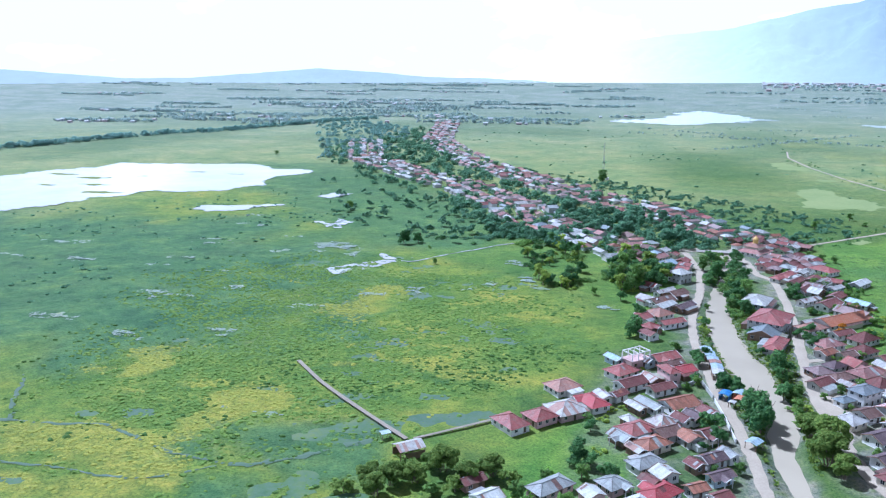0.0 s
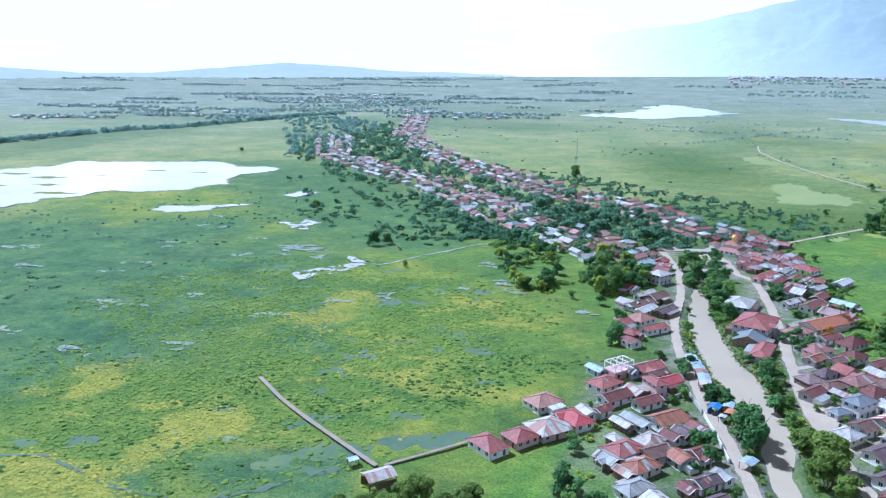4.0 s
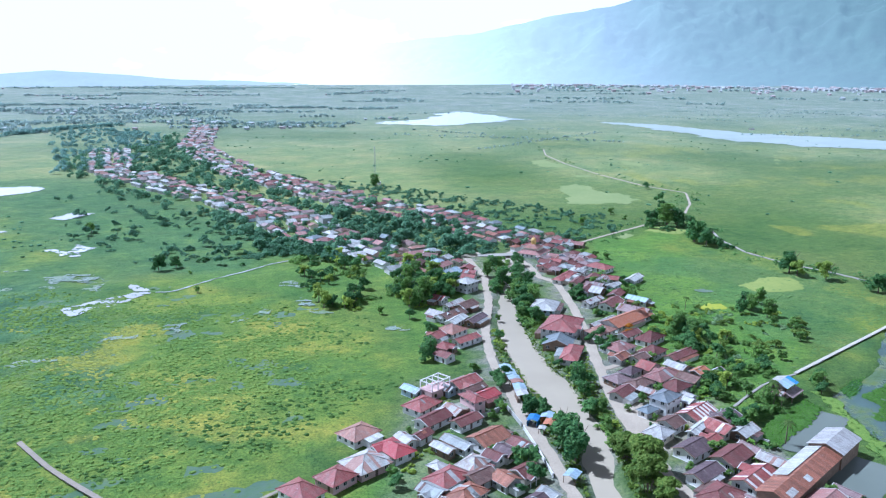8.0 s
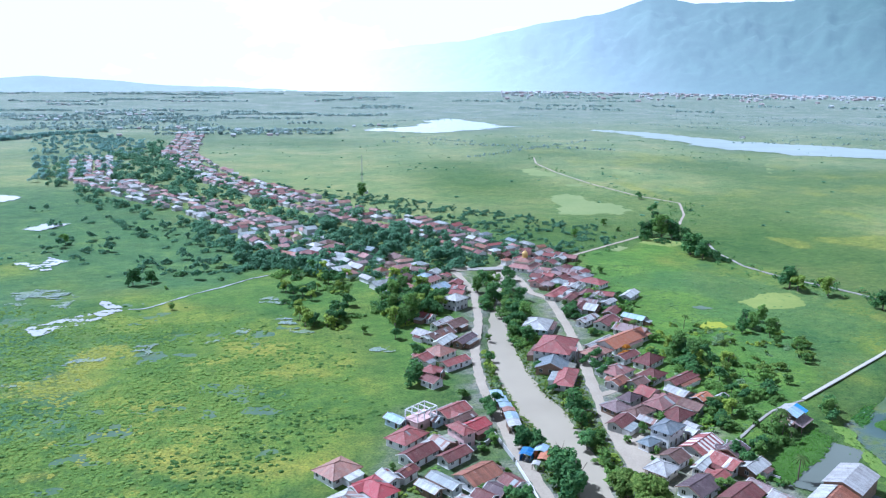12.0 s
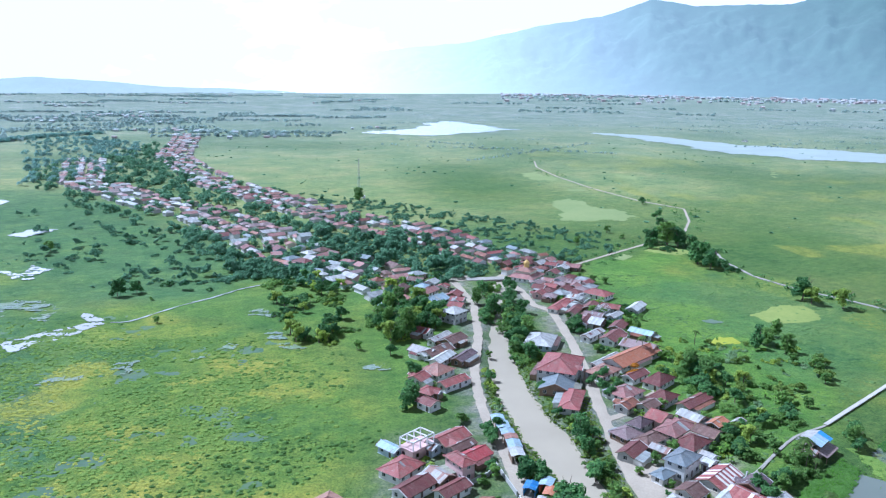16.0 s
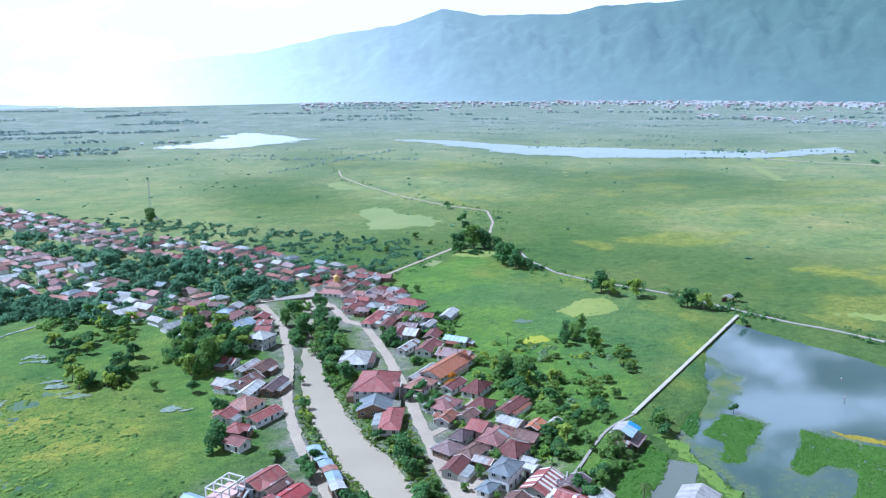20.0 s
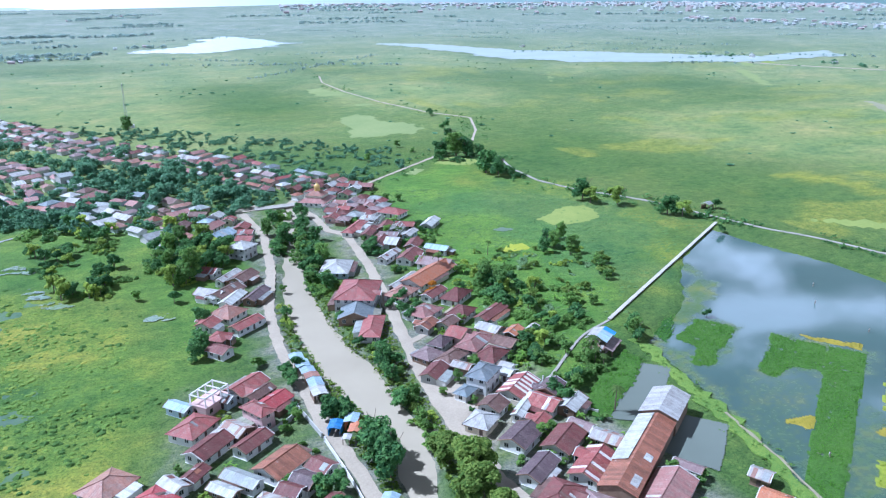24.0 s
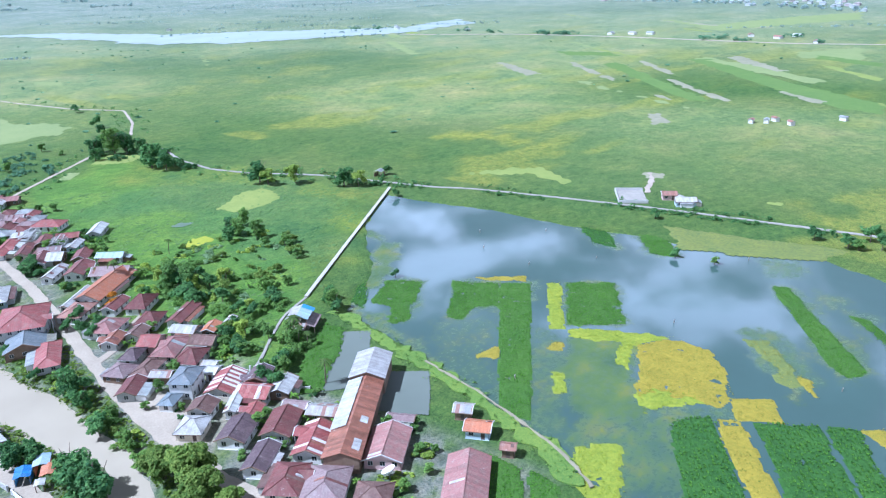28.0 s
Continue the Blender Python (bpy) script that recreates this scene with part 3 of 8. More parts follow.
    return np.maximum(g, np.clip((streak - 0.64) * 4, 0, 0.6) * marsh_amount(px, py) * np.clip((px + 190) / 60, 0, 1) * (py < 330))


def rise(px, py):
    """Far plain raised to the mountains' foot to fit the camera's view; drops behind."""
    t = np.clip((np.hypot(px, py) - 2150) / 2000, 0, 0.9)
    return np.where(np.hypot(px, py) > 3960, 20.0, 56.0 * t ** 1.35)


def height(px, py):
    """Height of the ground: low swells, marsh hollows, the sunken river and the flooded fields."""
    h = 0.10 * smooth_noise(px, py, 9, 1) + 0.12 * smooth_noise(px, py, 31, 2)
    ms = marsh_amount(px, py)
    hollow = smooth_noise(px + 0.4 * py, py * 1.9, 34, 3) * 0.45 + smooth_noise(px, py * 1.5, 12, 4) * 0.3 + smooth_noise(px, py, 4.5, 7) * 0.25
    h = h + ms * ((hollow - 0.385) * 0.9 + (smooth_noise(px, py, 2.6, 17) - 0.5) * 0.16)
    for poly in WET_SPOTS:
        h = h - 0.07 * np.clip(poly_depth(px, py, poly) / 8 + 0.5, 0, 1)
    r = seg_dist(px, py, RIVER, RIVER_W) + (smooth_noise(px, py, 8, 25) - 0.5) * 2.4 + (smooth_noise(px, py, 3, 26) - 0.5) * 1.0
    h = np.where(r < 5, np.minimum(h, -1.3 + np.clip(r + 1.2, 0, 5) * 0.30), h)
    p = poly_depth(px, py, POND) + (smooth_noise(px, py, 7, 6) - 0.5) * 3
    h = np.where(p > -2, np.minimum(h, -0.1 - np.clip(p + 0.5, -1, 2) * 0.25), h)
    return h + rise(px, py)


GZ = height(GX, GY)
ny, nx = GX.shape
idx = np.arange(nx * ny).reshape(ny, nx)
quads = np.stack([idx[:-1, :-1], idx[:-1, 1:], idx[1:, 1:], idx[1:, :-1]], -1).reshape(-1, 4)
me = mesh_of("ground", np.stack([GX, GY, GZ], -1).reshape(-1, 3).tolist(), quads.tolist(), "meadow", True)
soil = np.zeros(GX.shape)
for line, wd in ((ROAD_W, 9), (ROAD_E, 10)):
    soil = np.maximum(soil, np.clip(1.2 - seg_dist(GX, GY, line) / wd, 0, 1))
soil = np.maximum(soil, 0.9 * np.clip(1 - np.maximum(0, -poly_depth(GX, GY, [(82, 120), (125, 120), (120, 185), (112, 240), (100, 300), (88, 250), (84, 190)])) / 8, 0, 1))
soil = np.maximum(soil, 0.4 * np.clip(1 - np.maximum(0, -poly_depth(GX, GY, [(10, 125), (54, 120), (55, 240), (28, 242), (15, 205)])) / 8, 0, 1))
soil = np.maximum(soil, 0.9 * np.clip(1.2 - seg_dist(GX, GY, RIVER, RIVER_W) / 3.0, 0, 1))
soil *= 0.35 + 0.65 * (smooth_noise(GX, GY, 5, 8) > 0.4)
# Yellower grass blended in with distance, its paleness partly standing in for haze.
far_yellow = np.clip(0.5 + (smooth_noise(GX, GY, 160, 9) - 0.35) * 2, 0, 0.92) * np.clip((np.hypot(GX, GY - 40) - 330) / 250, 0, 1)
WET = [(-420, 470), (-190, 470), (-110, 370), (-100, 300), (-128, 225), (-175, 190), (-330, 180), (-520, 330)]
WET_E = [(163, 236), (262, 302), (262, 340), (232, 400), (185, 420), (160, 380), (176, 330), (150, 262)]
wet = np.clip(poly_depth(GX, GY, WET) / 60 + 0.4 + (smooth_noise(GX, GY, 25, 14) - 0.5), 0, 0.9)
wet = np.maximum(wet, np.clip(poly_depth(GX, GY, WET_E) / 30 + (smooth_noise(GX, GY, 22, 15) - 0.5) * 1.6, 0, 0.42))
WET_W = [(-60, 395), (-30, 440), (-60, 540), (-150, 680), (-260, 800), (-420, 800), (-260, 560), (-110, 400)]
wet = np.maximum(wet, np.clip(poly_depth(GX, GY, WET_W) / 50 + 0.35 + (smooth_noise(GX, GY, 30, 16) - 0.5), 0, 0.7))
for poly in WET_SPOTS:
    wet = np.maximum(wet, np.clip(poly_depth(GX, GY, poly) / 10 + 0.5, 0, 0.85))
FRESH = [[(118, 190), (160, 232), (265, 305), (262, 340), (250, 400), (215, 480), (150, 440), (120, 420), (116, 260)],
         [(-60, 380), (0, 340), (20, 300), (26, 250), (60, 300), (66, 380), (40, 420), (-40, 470), (-120, 600), (-200, 560), (-120, 420)],
         [(-60, 100), (-20, 130), (-20, 172), (10, 205), (30, 190), (20, 160), (15, 130), (40, 100)]]
lush = marsh_amount(GX, GY)
for poly, k in zip(FRESH, (0.75, 0.5, 0.75)):
    lush = np.maximum(lush, k * np.clip((poly_depth(GX, GY, poly) + (smooth_noise(GX, GY, 15, 62) - 0.5) * 24) / 14 + 0.5, 0, 1))
fresh = np.zeros(GX.shape)
LAWN = [(118, 190), (150, 225), (180, 252), (196, 330), (190, 420), (215, 480), (150, 440), (120, 420), (116, 260)]
for poly, k in ((LAWN, 0.65), (FRESH[1], 0.35), (FRESH[2] + [(20, 100)], 0.9)):
    fresh = np.maximum(fresh, k * np.clip((poly_depth(GX, GY, poly) + (smooth_noise(GX, GY, 24, 65) - 0.5) * 30) / 14 + 0.4, 0, 1))
gold = gold_amount(GX, GY)
far_gold = smooth_noise(GX * 0.7 + 0.4 * GY, GY * 1.6, 75, 63) * 0.6 + smooth_noise(GX, GY, 17, 64) * 0.4
FLOWERS = [(362, 365), (383, 369), (406, 338), (402, 294), (380, 284), (380, 321), (363, 352)]
gold = np.maximum(gold, np.clip(poly_depth(GX, GY, FLOWERS) / 8 + (smooth_noise(GX, GY, 9, 66) - 0.45) * 2.2, 0, 0.9) * (poly_depth(GX, GY, FLOWERS) > -8))
gold = np.maximum(gold, np.clip((far_gold - 0.62) * 5, 0, 0.55) * (GX > 300) * (np.hypot(GX, GY) < 1300))
# One layer grows with distance from 700 m, paling the ground like haze.
for layer, val in (("marsh", lush), ("fresh", fresh), ("gold", gold), ("haze_tint", np.clip((np.hypot(GX, GY) - 700) / 1700, 0, 0.95)), ("soil", soil), ("far_yellow", far_yellow), ("wet", wet)):
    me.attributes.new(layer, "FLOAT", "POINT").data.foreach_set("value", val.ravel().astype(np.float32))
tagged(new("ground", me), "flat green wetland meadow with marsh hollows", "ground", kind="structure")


def patch(name, poly, cell, z, relief, mat, wobble=1.0, wob_cell=5.0, edge=0.0, seed=11, rot=0.0, fine=0.0):
    """A sheet with an uneven outline that follows a plan polygon; its grain runs at rot degrees."""
    cs, sn = math.cos(radians(rot)), math.sin(radians(rot))
    poly = [(x * cs + y * sn, y * cs - x * sn) for x, y in poly]
    xs = [p[0] for p in poly]
    ys = [p[1] for p in poly]
    ax, ay = np.arange(min(xs) - wobble - cell, max(xs) + wobble + 2 * cell, cell), np.arange(min(ys) - wobble - cell, max(ys) + wobble + 2 * cell, cell)
    X, Y = np.meshgrid(ax, ay)
    cxm, cym = X[:-1, :-1] + cell / 2, Y[:-1, :-1] + cell / 2
    d = poly_depth(cxm, cym, poly) + (smooth_noise(cxm, cym, wob_cell, seed) + 0.5 * smooth_noise(cxm, cym, wob_cell * 0.37, seed + 1) - 0.75) * 2 * wobble
    keep = d > 0
    Z = z + relief * (smooth_noise(X, Y, cell * 1.7, seed + 2) - 0.5) + fine * (smooth_noise(X, Y, cell * 7, seed + 4) - 0.5)
    if edge:
        full = np.zeros(X.shape, int)
        for a in (0, 1):
            for b2 in (0, 1):
                full[a:a + keep.shape[0], b2:b2 + keep.shape[1]] += keep
        Z = np.where(full < 4, z - edge, Z)
    ids = np.arange(X.size).reshape(X.shape)
    q = np.stack([ids[:-1, :-1], ids[:-1, 1:], ids[1:, 1:], ids[1:, :-1]], -1)[keep]
    used = np.unique(q)
    back = np.zeros(X.size, int)
    back[used] = np.arange(len(used))
    V = np.stack([X * cs - Y * sn, X * sn + Y * cs, Z], -1).reshape(-1, 3)[used]
    return new(name, mesh_of(name, V.tolist(), back[q].tolist(), mat, True))


def ribbon(name, line, width, z, mat, thick=0.0, rough=0.25, step=2.0, follow=False):
    """A strip of road, path or causeway along a plan line, with slightly uneven edges."""
    pts = []
    for (ax, ay), (bx, by) in zip(line[:-1], line[1:]):
        n = max(1, int(math.hypot(bx - ax, by - ay) / step))
        pts += [(ax + (bx - ax) * i / n, ay + (by - ay) * i / n) for i in range(n)]
    pts.append(line[-1])
    P = np.array(pts, float)
    for _ in range(6):
        P[1:-1] = (P[:-2] + 2 * P[1:-1] + P[2:]) / 4
    T = np.gradient(P, axis=0)
    T /= np.linalg.norm(T, axis=1)[:, None]
    N = np.stack([-T[:, 1], T[:, 0]], 1)
    e = (smooth_noise(P[:, 0] * 3, P[:, 1] * 3, 7, 21) - 0.5)[:, None] * rough * 2
    e2 = (smooth_noise(P[:, 0] * 3, P[:, 1] * 3, 7, 22) - 0.5)[:, None] * rough * 2
    A, B = P + N * (width / 2 + e), P - N * (width / 2 + e2)
    zz = np.maximum(height(P[:, 0], P[:, 1]), 0) + z if follow else np.full(len(P), z)
    M = P
    verts, faces = [], []
    cols = [A, M, B]
    lift = [0.0, 0.05, 0.0]
    rows = 3
    for i in range(len(P)):
        for c, l in zip(cols, lift):
            verts.append((c[i, 0], c[i, 1], zz[i] + l))
        if thick:
            verts.append((A[i, 0], A[i, 1], zz[i] - thick))
            verts.append((B[i, 0], B[i, 1], zz[i] - thick))
    k = 5 if thick else 3
    for i in range(len(P) - 1):
        a, b2 = i * k, (i + 1) * k
        faces += [(a, a + 1, b2 + 1, b2), (a + 1, a + 2, b2 + 2, b2 + 1)]
        if thick:
            faces += [(a + 3, a, b2, b2 + 3), (a + 2, a + 4, b2 + 4, b2 + 2)]
    if thick:
        e0 = (len(P) - 1) * k
        faces += [(0, 3, 4, 2, 1), (e0, e0 + 1, e0 + 2, e0 + 4, e0 + 3)]
    return new(name, mesh_of(name, verts, faces, mat, False))


def shreds(px, py):
    """How far drowned plants break up a shallow pool."""
    return 0.10 + 0.6 * smooth_noise(px, py, 2.6, 77)


def torn(ob, share, seed):
    """Lets plants stand through a shallow pool: drops the cells where they grow."""
    bm = bmesh.new()
    bm.from_mesh(ob.data)
    mid = np.array([f.calc_center_median()[:2] for f in bm.faces])
    if len(mid):
        n = 0.65 * smooth_noise(mid[:, 0] * 0.45, mid[:, 1], 2.4, seed) + 0.35 * smooth_noise(mid[:, 0], mid[:, 1], 0.9, seed + 1)
        cut = np.sort(n)[int(len(n) * share)]
        bm.faces.ensure_lookup_table()
        bmesh.ops.delete(bm, geom=[bm.faces[i] for i in np.nonzero(n < cut)[0]], context="FACES")
    bm.to_mesh(ob.data)
    bm.free()
    return ob


def water(name, poly, z, cell, mat, label, wobble=0.0, wob=5.0, seed=31):
    return tagged(patch(name, poly, cell, z, 0.0, mat, wobble, wob, seed=seed), label, "water", kind="structure")


def weedy(ob, func):
    n = len(ob.data.vertices)
    co = np.empty(n * 3)
    ob.data.vertices.foreach_get("co", co)
    co = co.reshape(-1, 3)
    ob.data.attributes.new("weed", "FLOAT", "POINT").data.foreach_set("value", func(co[:, 0], co[:, 1]).astype(np.float32))


# ---- water ----
rb = [(x - w - 5, y) for (x, y), w in zip(RIVER, RIVER_W)] + [(x + w + 5, y) for (x, y), w in reversed(list(zip(RIVER, RIVER_W)))]
water("river_water", rb, -0.85, 4.0, "water_river", "muddy pale brown river between grassy banks")
DROWNED = [([(187, 148), (200, 132), (164, 112), (153, 127)], 0.92), ([(222, 266), (214, 246), (196, 226), (180, 222), (164, 226), (193, 234)], 0.85),
           ([(172, 186), (187, 173), (153, 148), (148, 157), (155, 172)], 0.28), ([(188, 161), (191, 152), (146, 122), (142, 131)], 0.5),
           ([(153, 126), (176, 98), (168, 104), (143, 90), (133, 104), (144, 121)], 0.62), ([(221, 111), (226, 102), (200, 82), (193, 87)], 0.6),
           ([(281, 125), (289, 114), (273, 109), (270, 117)], 0.5), ([(266, 102), (262, 94), (254, 93), (256, 99)], 0.45), ([(253, 89), (253, 83), (239, 80), (243, 85)], 0.45),
           ([(290, 225), (296, 211), (279, 200), (272, 212)], 0.6), ([(160, 214), (168, 205), (152, 165), (138, 128), (132, 112), (128, 112), (138, 139), (150, 171)], 0.65)]


DROWNED += [(poly, 0.55) for poly in ([(200, 203), (208, 189), (193, 178), (187, 183), (178, 181), (176, 186)], [(187, 222), (194, 211), (166, 193), (162, 197), (171, 205), (170, 214)],
                                      [(222, 171), (232, 157), (205, 139), (194, 153)], [(208, 189), (215, 180), (145, 132), (142, 140)], [(185, 231), (181, 236), (166, 222), (165, 212), (172, 216)],
                                      [(284, 205), (288, 193), (262, 173), (261, 183)], [(295, 185), (297, 173), (267, 149), (263, 160)], [(259, 113), (262, 108), (218, 74), (211, 79)])]


def drowned_amount(px, py):
    w = np.zeros(px.shape)
    wob = (smooth_noise(px, py, 9, 27) - 0.5) * 7 + (smooth_noise(px, py, 3, 28) - 0.5) * 3
    for poly, k in DROWNED:
        w = np.maximum(w, k * np.clip((poly_depth(px, py, poly) + wob) / 5 + 0.6, 0, 1))
    return w


weedy(water("pond_water", POND, -0.22, 1.0, "water_pond", "still flooded fields reflecting the sky"), drowned_amount)
weedy(water("marsh_water", [(-150, 95), (-60, 95), (-20, 130), (-20, 172), (10, 205), (26, 250), (20, 300), (0, 340), (-60, 380), (-120, 400), (-150, 330)], 0.045, 6.0, "water_marsh", "shallow water standing among marsh plants"), lambda px, py: 0.38 + 0.5 * smooth_noise(px, py, 30, 29))
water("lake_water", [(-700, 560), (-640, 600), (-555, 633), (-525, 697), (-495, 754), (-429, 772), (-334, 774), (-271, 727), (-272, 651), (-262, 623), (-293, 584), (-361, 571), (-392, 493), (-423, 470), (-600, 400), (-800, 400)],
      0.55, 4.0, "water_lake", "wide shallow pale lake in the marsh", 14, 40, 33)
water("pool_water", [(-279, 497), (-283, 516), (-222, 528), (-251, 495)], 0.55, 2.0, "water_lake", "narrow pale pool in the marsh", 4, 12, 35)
torn(water("pool_water", [(-124, 344), (-116, 336), (-98, 354), (-90, 365), (-92, 372), (-99, 383), (-106, 385), (-97, 371), (-112, 356)], 0.55, 0.7, "water_lake", "crooked pale pool in the marsh", 1.8, 6, 36), 0.4, 90)
torn(water("pool_water", [(-173, 469), (-159, 450), (-150, 452), (-145, 472), (-157, 480), (-159, 467)], 0.5, 0.8, "water_lake", "small pale pool in the marsh", 4, 10, 37), 0.35, 91)
for ring in ([(-146, 401), (-138, 396), (-130, 403), (-138, 407)], [(-147, 383), (-138, 377), (-136, 385)], [(-125, 380), (-118, 375), (-115, 389), (-121, 387)], [(-31, 374), (-20, 369), (-20, 378), (-28, 380)],
             [(-19, 345), (-14, 326), (-5, 325), (-13, 344)], [(-71, 506), (-63, 500), (-62, 507)], [(-74, 311), (-68, 307), (-67, 317), (-72, 317)], [(-96, 298), (-82, 300), (-82, 308), (-91, 306)],
             [(-49, 316), (-44, 316), (-42, 321)], [(-37, 329), (-32, 325), (-29, 333), (-35, 335)], [(20, 302), (24, 296), (28, 299), (25, 305)]):
    weedy(torn(water("pool_water", ring, 0.45, 0.6, "water_pool", "small ragged pool between marsh plants", 2.5, 5, 43 + int(-ring[0][0]) % 40), 0.45, 92), shreds)
water("pool_water", [(-206, 578), (-193, 555), (-187, 573), (-181, 592), (-197, 597)], 0.5, 2.0, "water_lake", "small pale pool in the marsh", 4, 12, 38)
for ring in ([(-229, 458), (-204, 463), (-198, 448), (-223, 443)], [(-232, 408), (-211, 412), (-206, 399), (-226, 395)],
             [(-172, 387), (-158, 390), (-153, 377), (-167, 374)], [(-152, 410), (-127, 415), (-119, 386), (-142, 381)], [(-230, 251), (-213, 254), (-205, 243), (-222, 240)],
             [(-203, 291), (-187, 294), (-183, 287), (-199, 285)], [(-177, 235), (-167, 236), (-160, 224), (-170, 223)], [(-140, 244), (-131, 246), (-127, 236), (-135, 234)],
             [(-322, 350), (-314, 352), (-302, 336), (-309, 335)], [(-320, 384), (-293, 389), (-285, 378), (-312, 373)], [(-280, 349), (-267, 351), (-258, 337), (-270, 335)],
             [(-103, 174), (-85, 178), (-81, 168), (-99, 165)]):
    mx_, my_ = sum(p[0] for p in ring) / 4, sum(p[1] for p in ring) / 4
    ring = [(mx_ + (x - mx_) * 0.9, my_ + (y - my_) * 0.45) for x, y in ring]
    weedy(torn(water("pool_water", ring, 0.42, 0.7, "water_pool", "small ragged pool between marsh plants", 4.5, 7, 41 + int(-ring[0][0]) % 40), 0.45, 93), shreds)
pool_r = random.Random(61)
for i in range(26):           # shreds of open water among the plants
    px_, py_ = pool_r.uniform(-330, -95), pool_r.uniform(235, 520)
    if px_ < -0.62 * py_ - 20 or not inside(np.array([px_]), np.array([py_]), MARSH)[0]:
        continue
    L, wd = pool_r.uniform(4, 14), pool_r.uniform(1.4, 3.6)
    ring = [(px_ - L, py_ - wd * pool_r.random()), (px_ - L * 0.2, py_ - wd), (px_ + L, py_ + wd * pool_r.uniform(-0.5, 1)), (px_ + L * 0.3, py_ + wd)]
    weedy(torn(water("pool_water", ring, 0.40 + 0.004 * i, 0.8, "water_pool", "small ragged pool between marsh plants", 3.0, 4, 50 + i), 0.45, 94), shreds)
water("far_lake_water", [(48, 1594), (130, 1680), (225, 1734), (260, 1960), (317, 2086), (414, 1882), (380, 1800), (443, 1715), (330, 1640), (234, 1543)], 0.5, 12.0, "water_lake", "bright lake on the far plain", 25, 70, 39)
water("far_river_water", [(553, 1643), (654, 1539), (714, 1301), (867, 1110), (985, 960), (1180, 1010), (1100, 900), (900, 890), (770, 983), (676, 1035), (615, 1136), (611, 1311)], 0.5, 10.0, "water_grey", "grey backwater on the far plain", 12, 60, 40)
water("fish_pond_water", [(148, 205), (155, 198), (132, 176), (121, 183)], 0.34, 0.4, "water_fish", "still grey fish pond beside gardens", 0.4, 4)
water("fish_pond_water", [(141, 176), (147, 167), (131, 153), (124, 166)], 0.34, 0.4, "water_fish", "grey fish pond behind the long shed", 0.4, 4)

for line, wd in DITCHES:
    tagged(torn(ribbon("ditch_water", line, wd, 0.14, "water_ditch", 0.0, wd * 0.6, 0.9, True), 0.25, 87), "narrow winding ditch of still water in the marsh", "water", kind="structure")

# ---- roads and paths ----
tagged(ribbon("road", ROAD_W, 3.6, 0.30, "road_dust", 0.4, 0.5), "pale dusty village road along the river", "road", kind="structure")
tagged(ribbon("road", ROAD_E, 4.0, 0.30, "road_dust", 0.4, 0.5), "pale dusty village road along the river", "road", kind="structure")
tagged(ribbon("path", PATH_E, 2.2, 0.30, "road_dust", 0.4, 0.3), "pale straight footpath through the meadow", "path", kind="structure")
tagged(ribbon("path", PATH_N, 1.6, 0.45, "concrete", 0.6, 0.3), "raised pale path along the flooded fields", "path", kind="structure")
tagged(ribbon("path", PATH_N2, 1.8, 0.30, "dirt", 0.4, 0.4), "winding pale path over the plain", "path", kind="structure")
tagged(ribbon("track", [(-88, 369), (-80, 368), (-72, 380), (-63, 391), (-51, 402), (-38, 418), (-23, 428)], 0.9, 0.42, "water_lake", 0.2, 0.5), "thin pale thread of water through the marsh", "water", kind="structure")
tagged(ribbon("lane", [(91.5, 245.6), (97.9, 248.5), (104.8, 253.7), (110.9, 260.3), (118.6, 265.9)], 2.6, 0.30, "road_dust", 0.3, 0.5), "narrow dusty lane between the houses", "lane", kind="structure")
tagged(ribbon("bridge_deck", [(80, 424), (111, 424)], 6.0, 0.45, "concrete", 0.5, 0.1), "low concrete bridge over the river", "bridge", kind="structure")
tagged(ribbon("square", [(66, 424), (84, 427)], 9.0, 0.33, "road_dust", 0.3, 0.6), "dusty open square at the bridge", "road", kind="structure")

tagged(patch("yard", [(85, 196), (90.5, 199), (97, 204.5), (101, 209), (95, 221), (90, 222), (86.5, 214)], 0.8, 0.33, 0.05, "road_dust", 1.2, 4.0, edge=0.3), "bare dusty yard in front of a white house", "yard", kind="structure")
tagged(patch("yard", [(80, 174), (86, 172), (90, 186), (92, 190), (86, 194), (83, 186)], 0.8, 0.31, 0.05, "road_dust", 1.2, 4.0, edge=0.3), "bare dusty turning place at the road's end", "yard", kind="structure")

# ---- building helpers ----
class Shape:
    """Collects boxes, prisms and sheets, then becomes one mesh."""

    def __init__(self):
        self.v, self.f, self.uv = [], [], []

    def face(self, pts, uv=None):
        n = len(self.v)
        self.v += [tuple(p) for p in pts]
        self.f.append(tuple(range(n, n + len(pts))))
        self.uv += list(uv) if uv else [(0.0, 0.0)] * len(pts)

    def solid(self, bottom, top, uv=None):
        """A prism between two rings of the same count."""
        n, k = len(self.v), len(bottom)
        self.v += [tuple(p) for p in bottom] + [tuple(p) for p in top]
        u = list(uv) if uv else [(0.0, 0.0)] * k
        self.f.append(tuple(range(n + k - 1, n - 1, -1)))
        self.uv += u[::-1]
        self.f.append(tuple(range(n + k, n + 2 * k)))
        self.uv += u
        for i in range(k):
            j = (i + 1) % k
            self.f.append((n + i, n + j, n + k + j, n + k + i))
            self.uv += [u[i], u[j], u[j], u[i]]

    def box(self, x0, y0, z0, x1, y1, z1):
        r = [(x0, y0), (x1, y0), (x1, y1), (x0, y1)]
        self.solid([(x, y, z0) for x, y in r], [(x, y, z1) for x, y in r])

    def mesh(self, name, mat, smooth=False):
        return mesh_of(name, self.v, self.f, mat, smooth, self.uv)


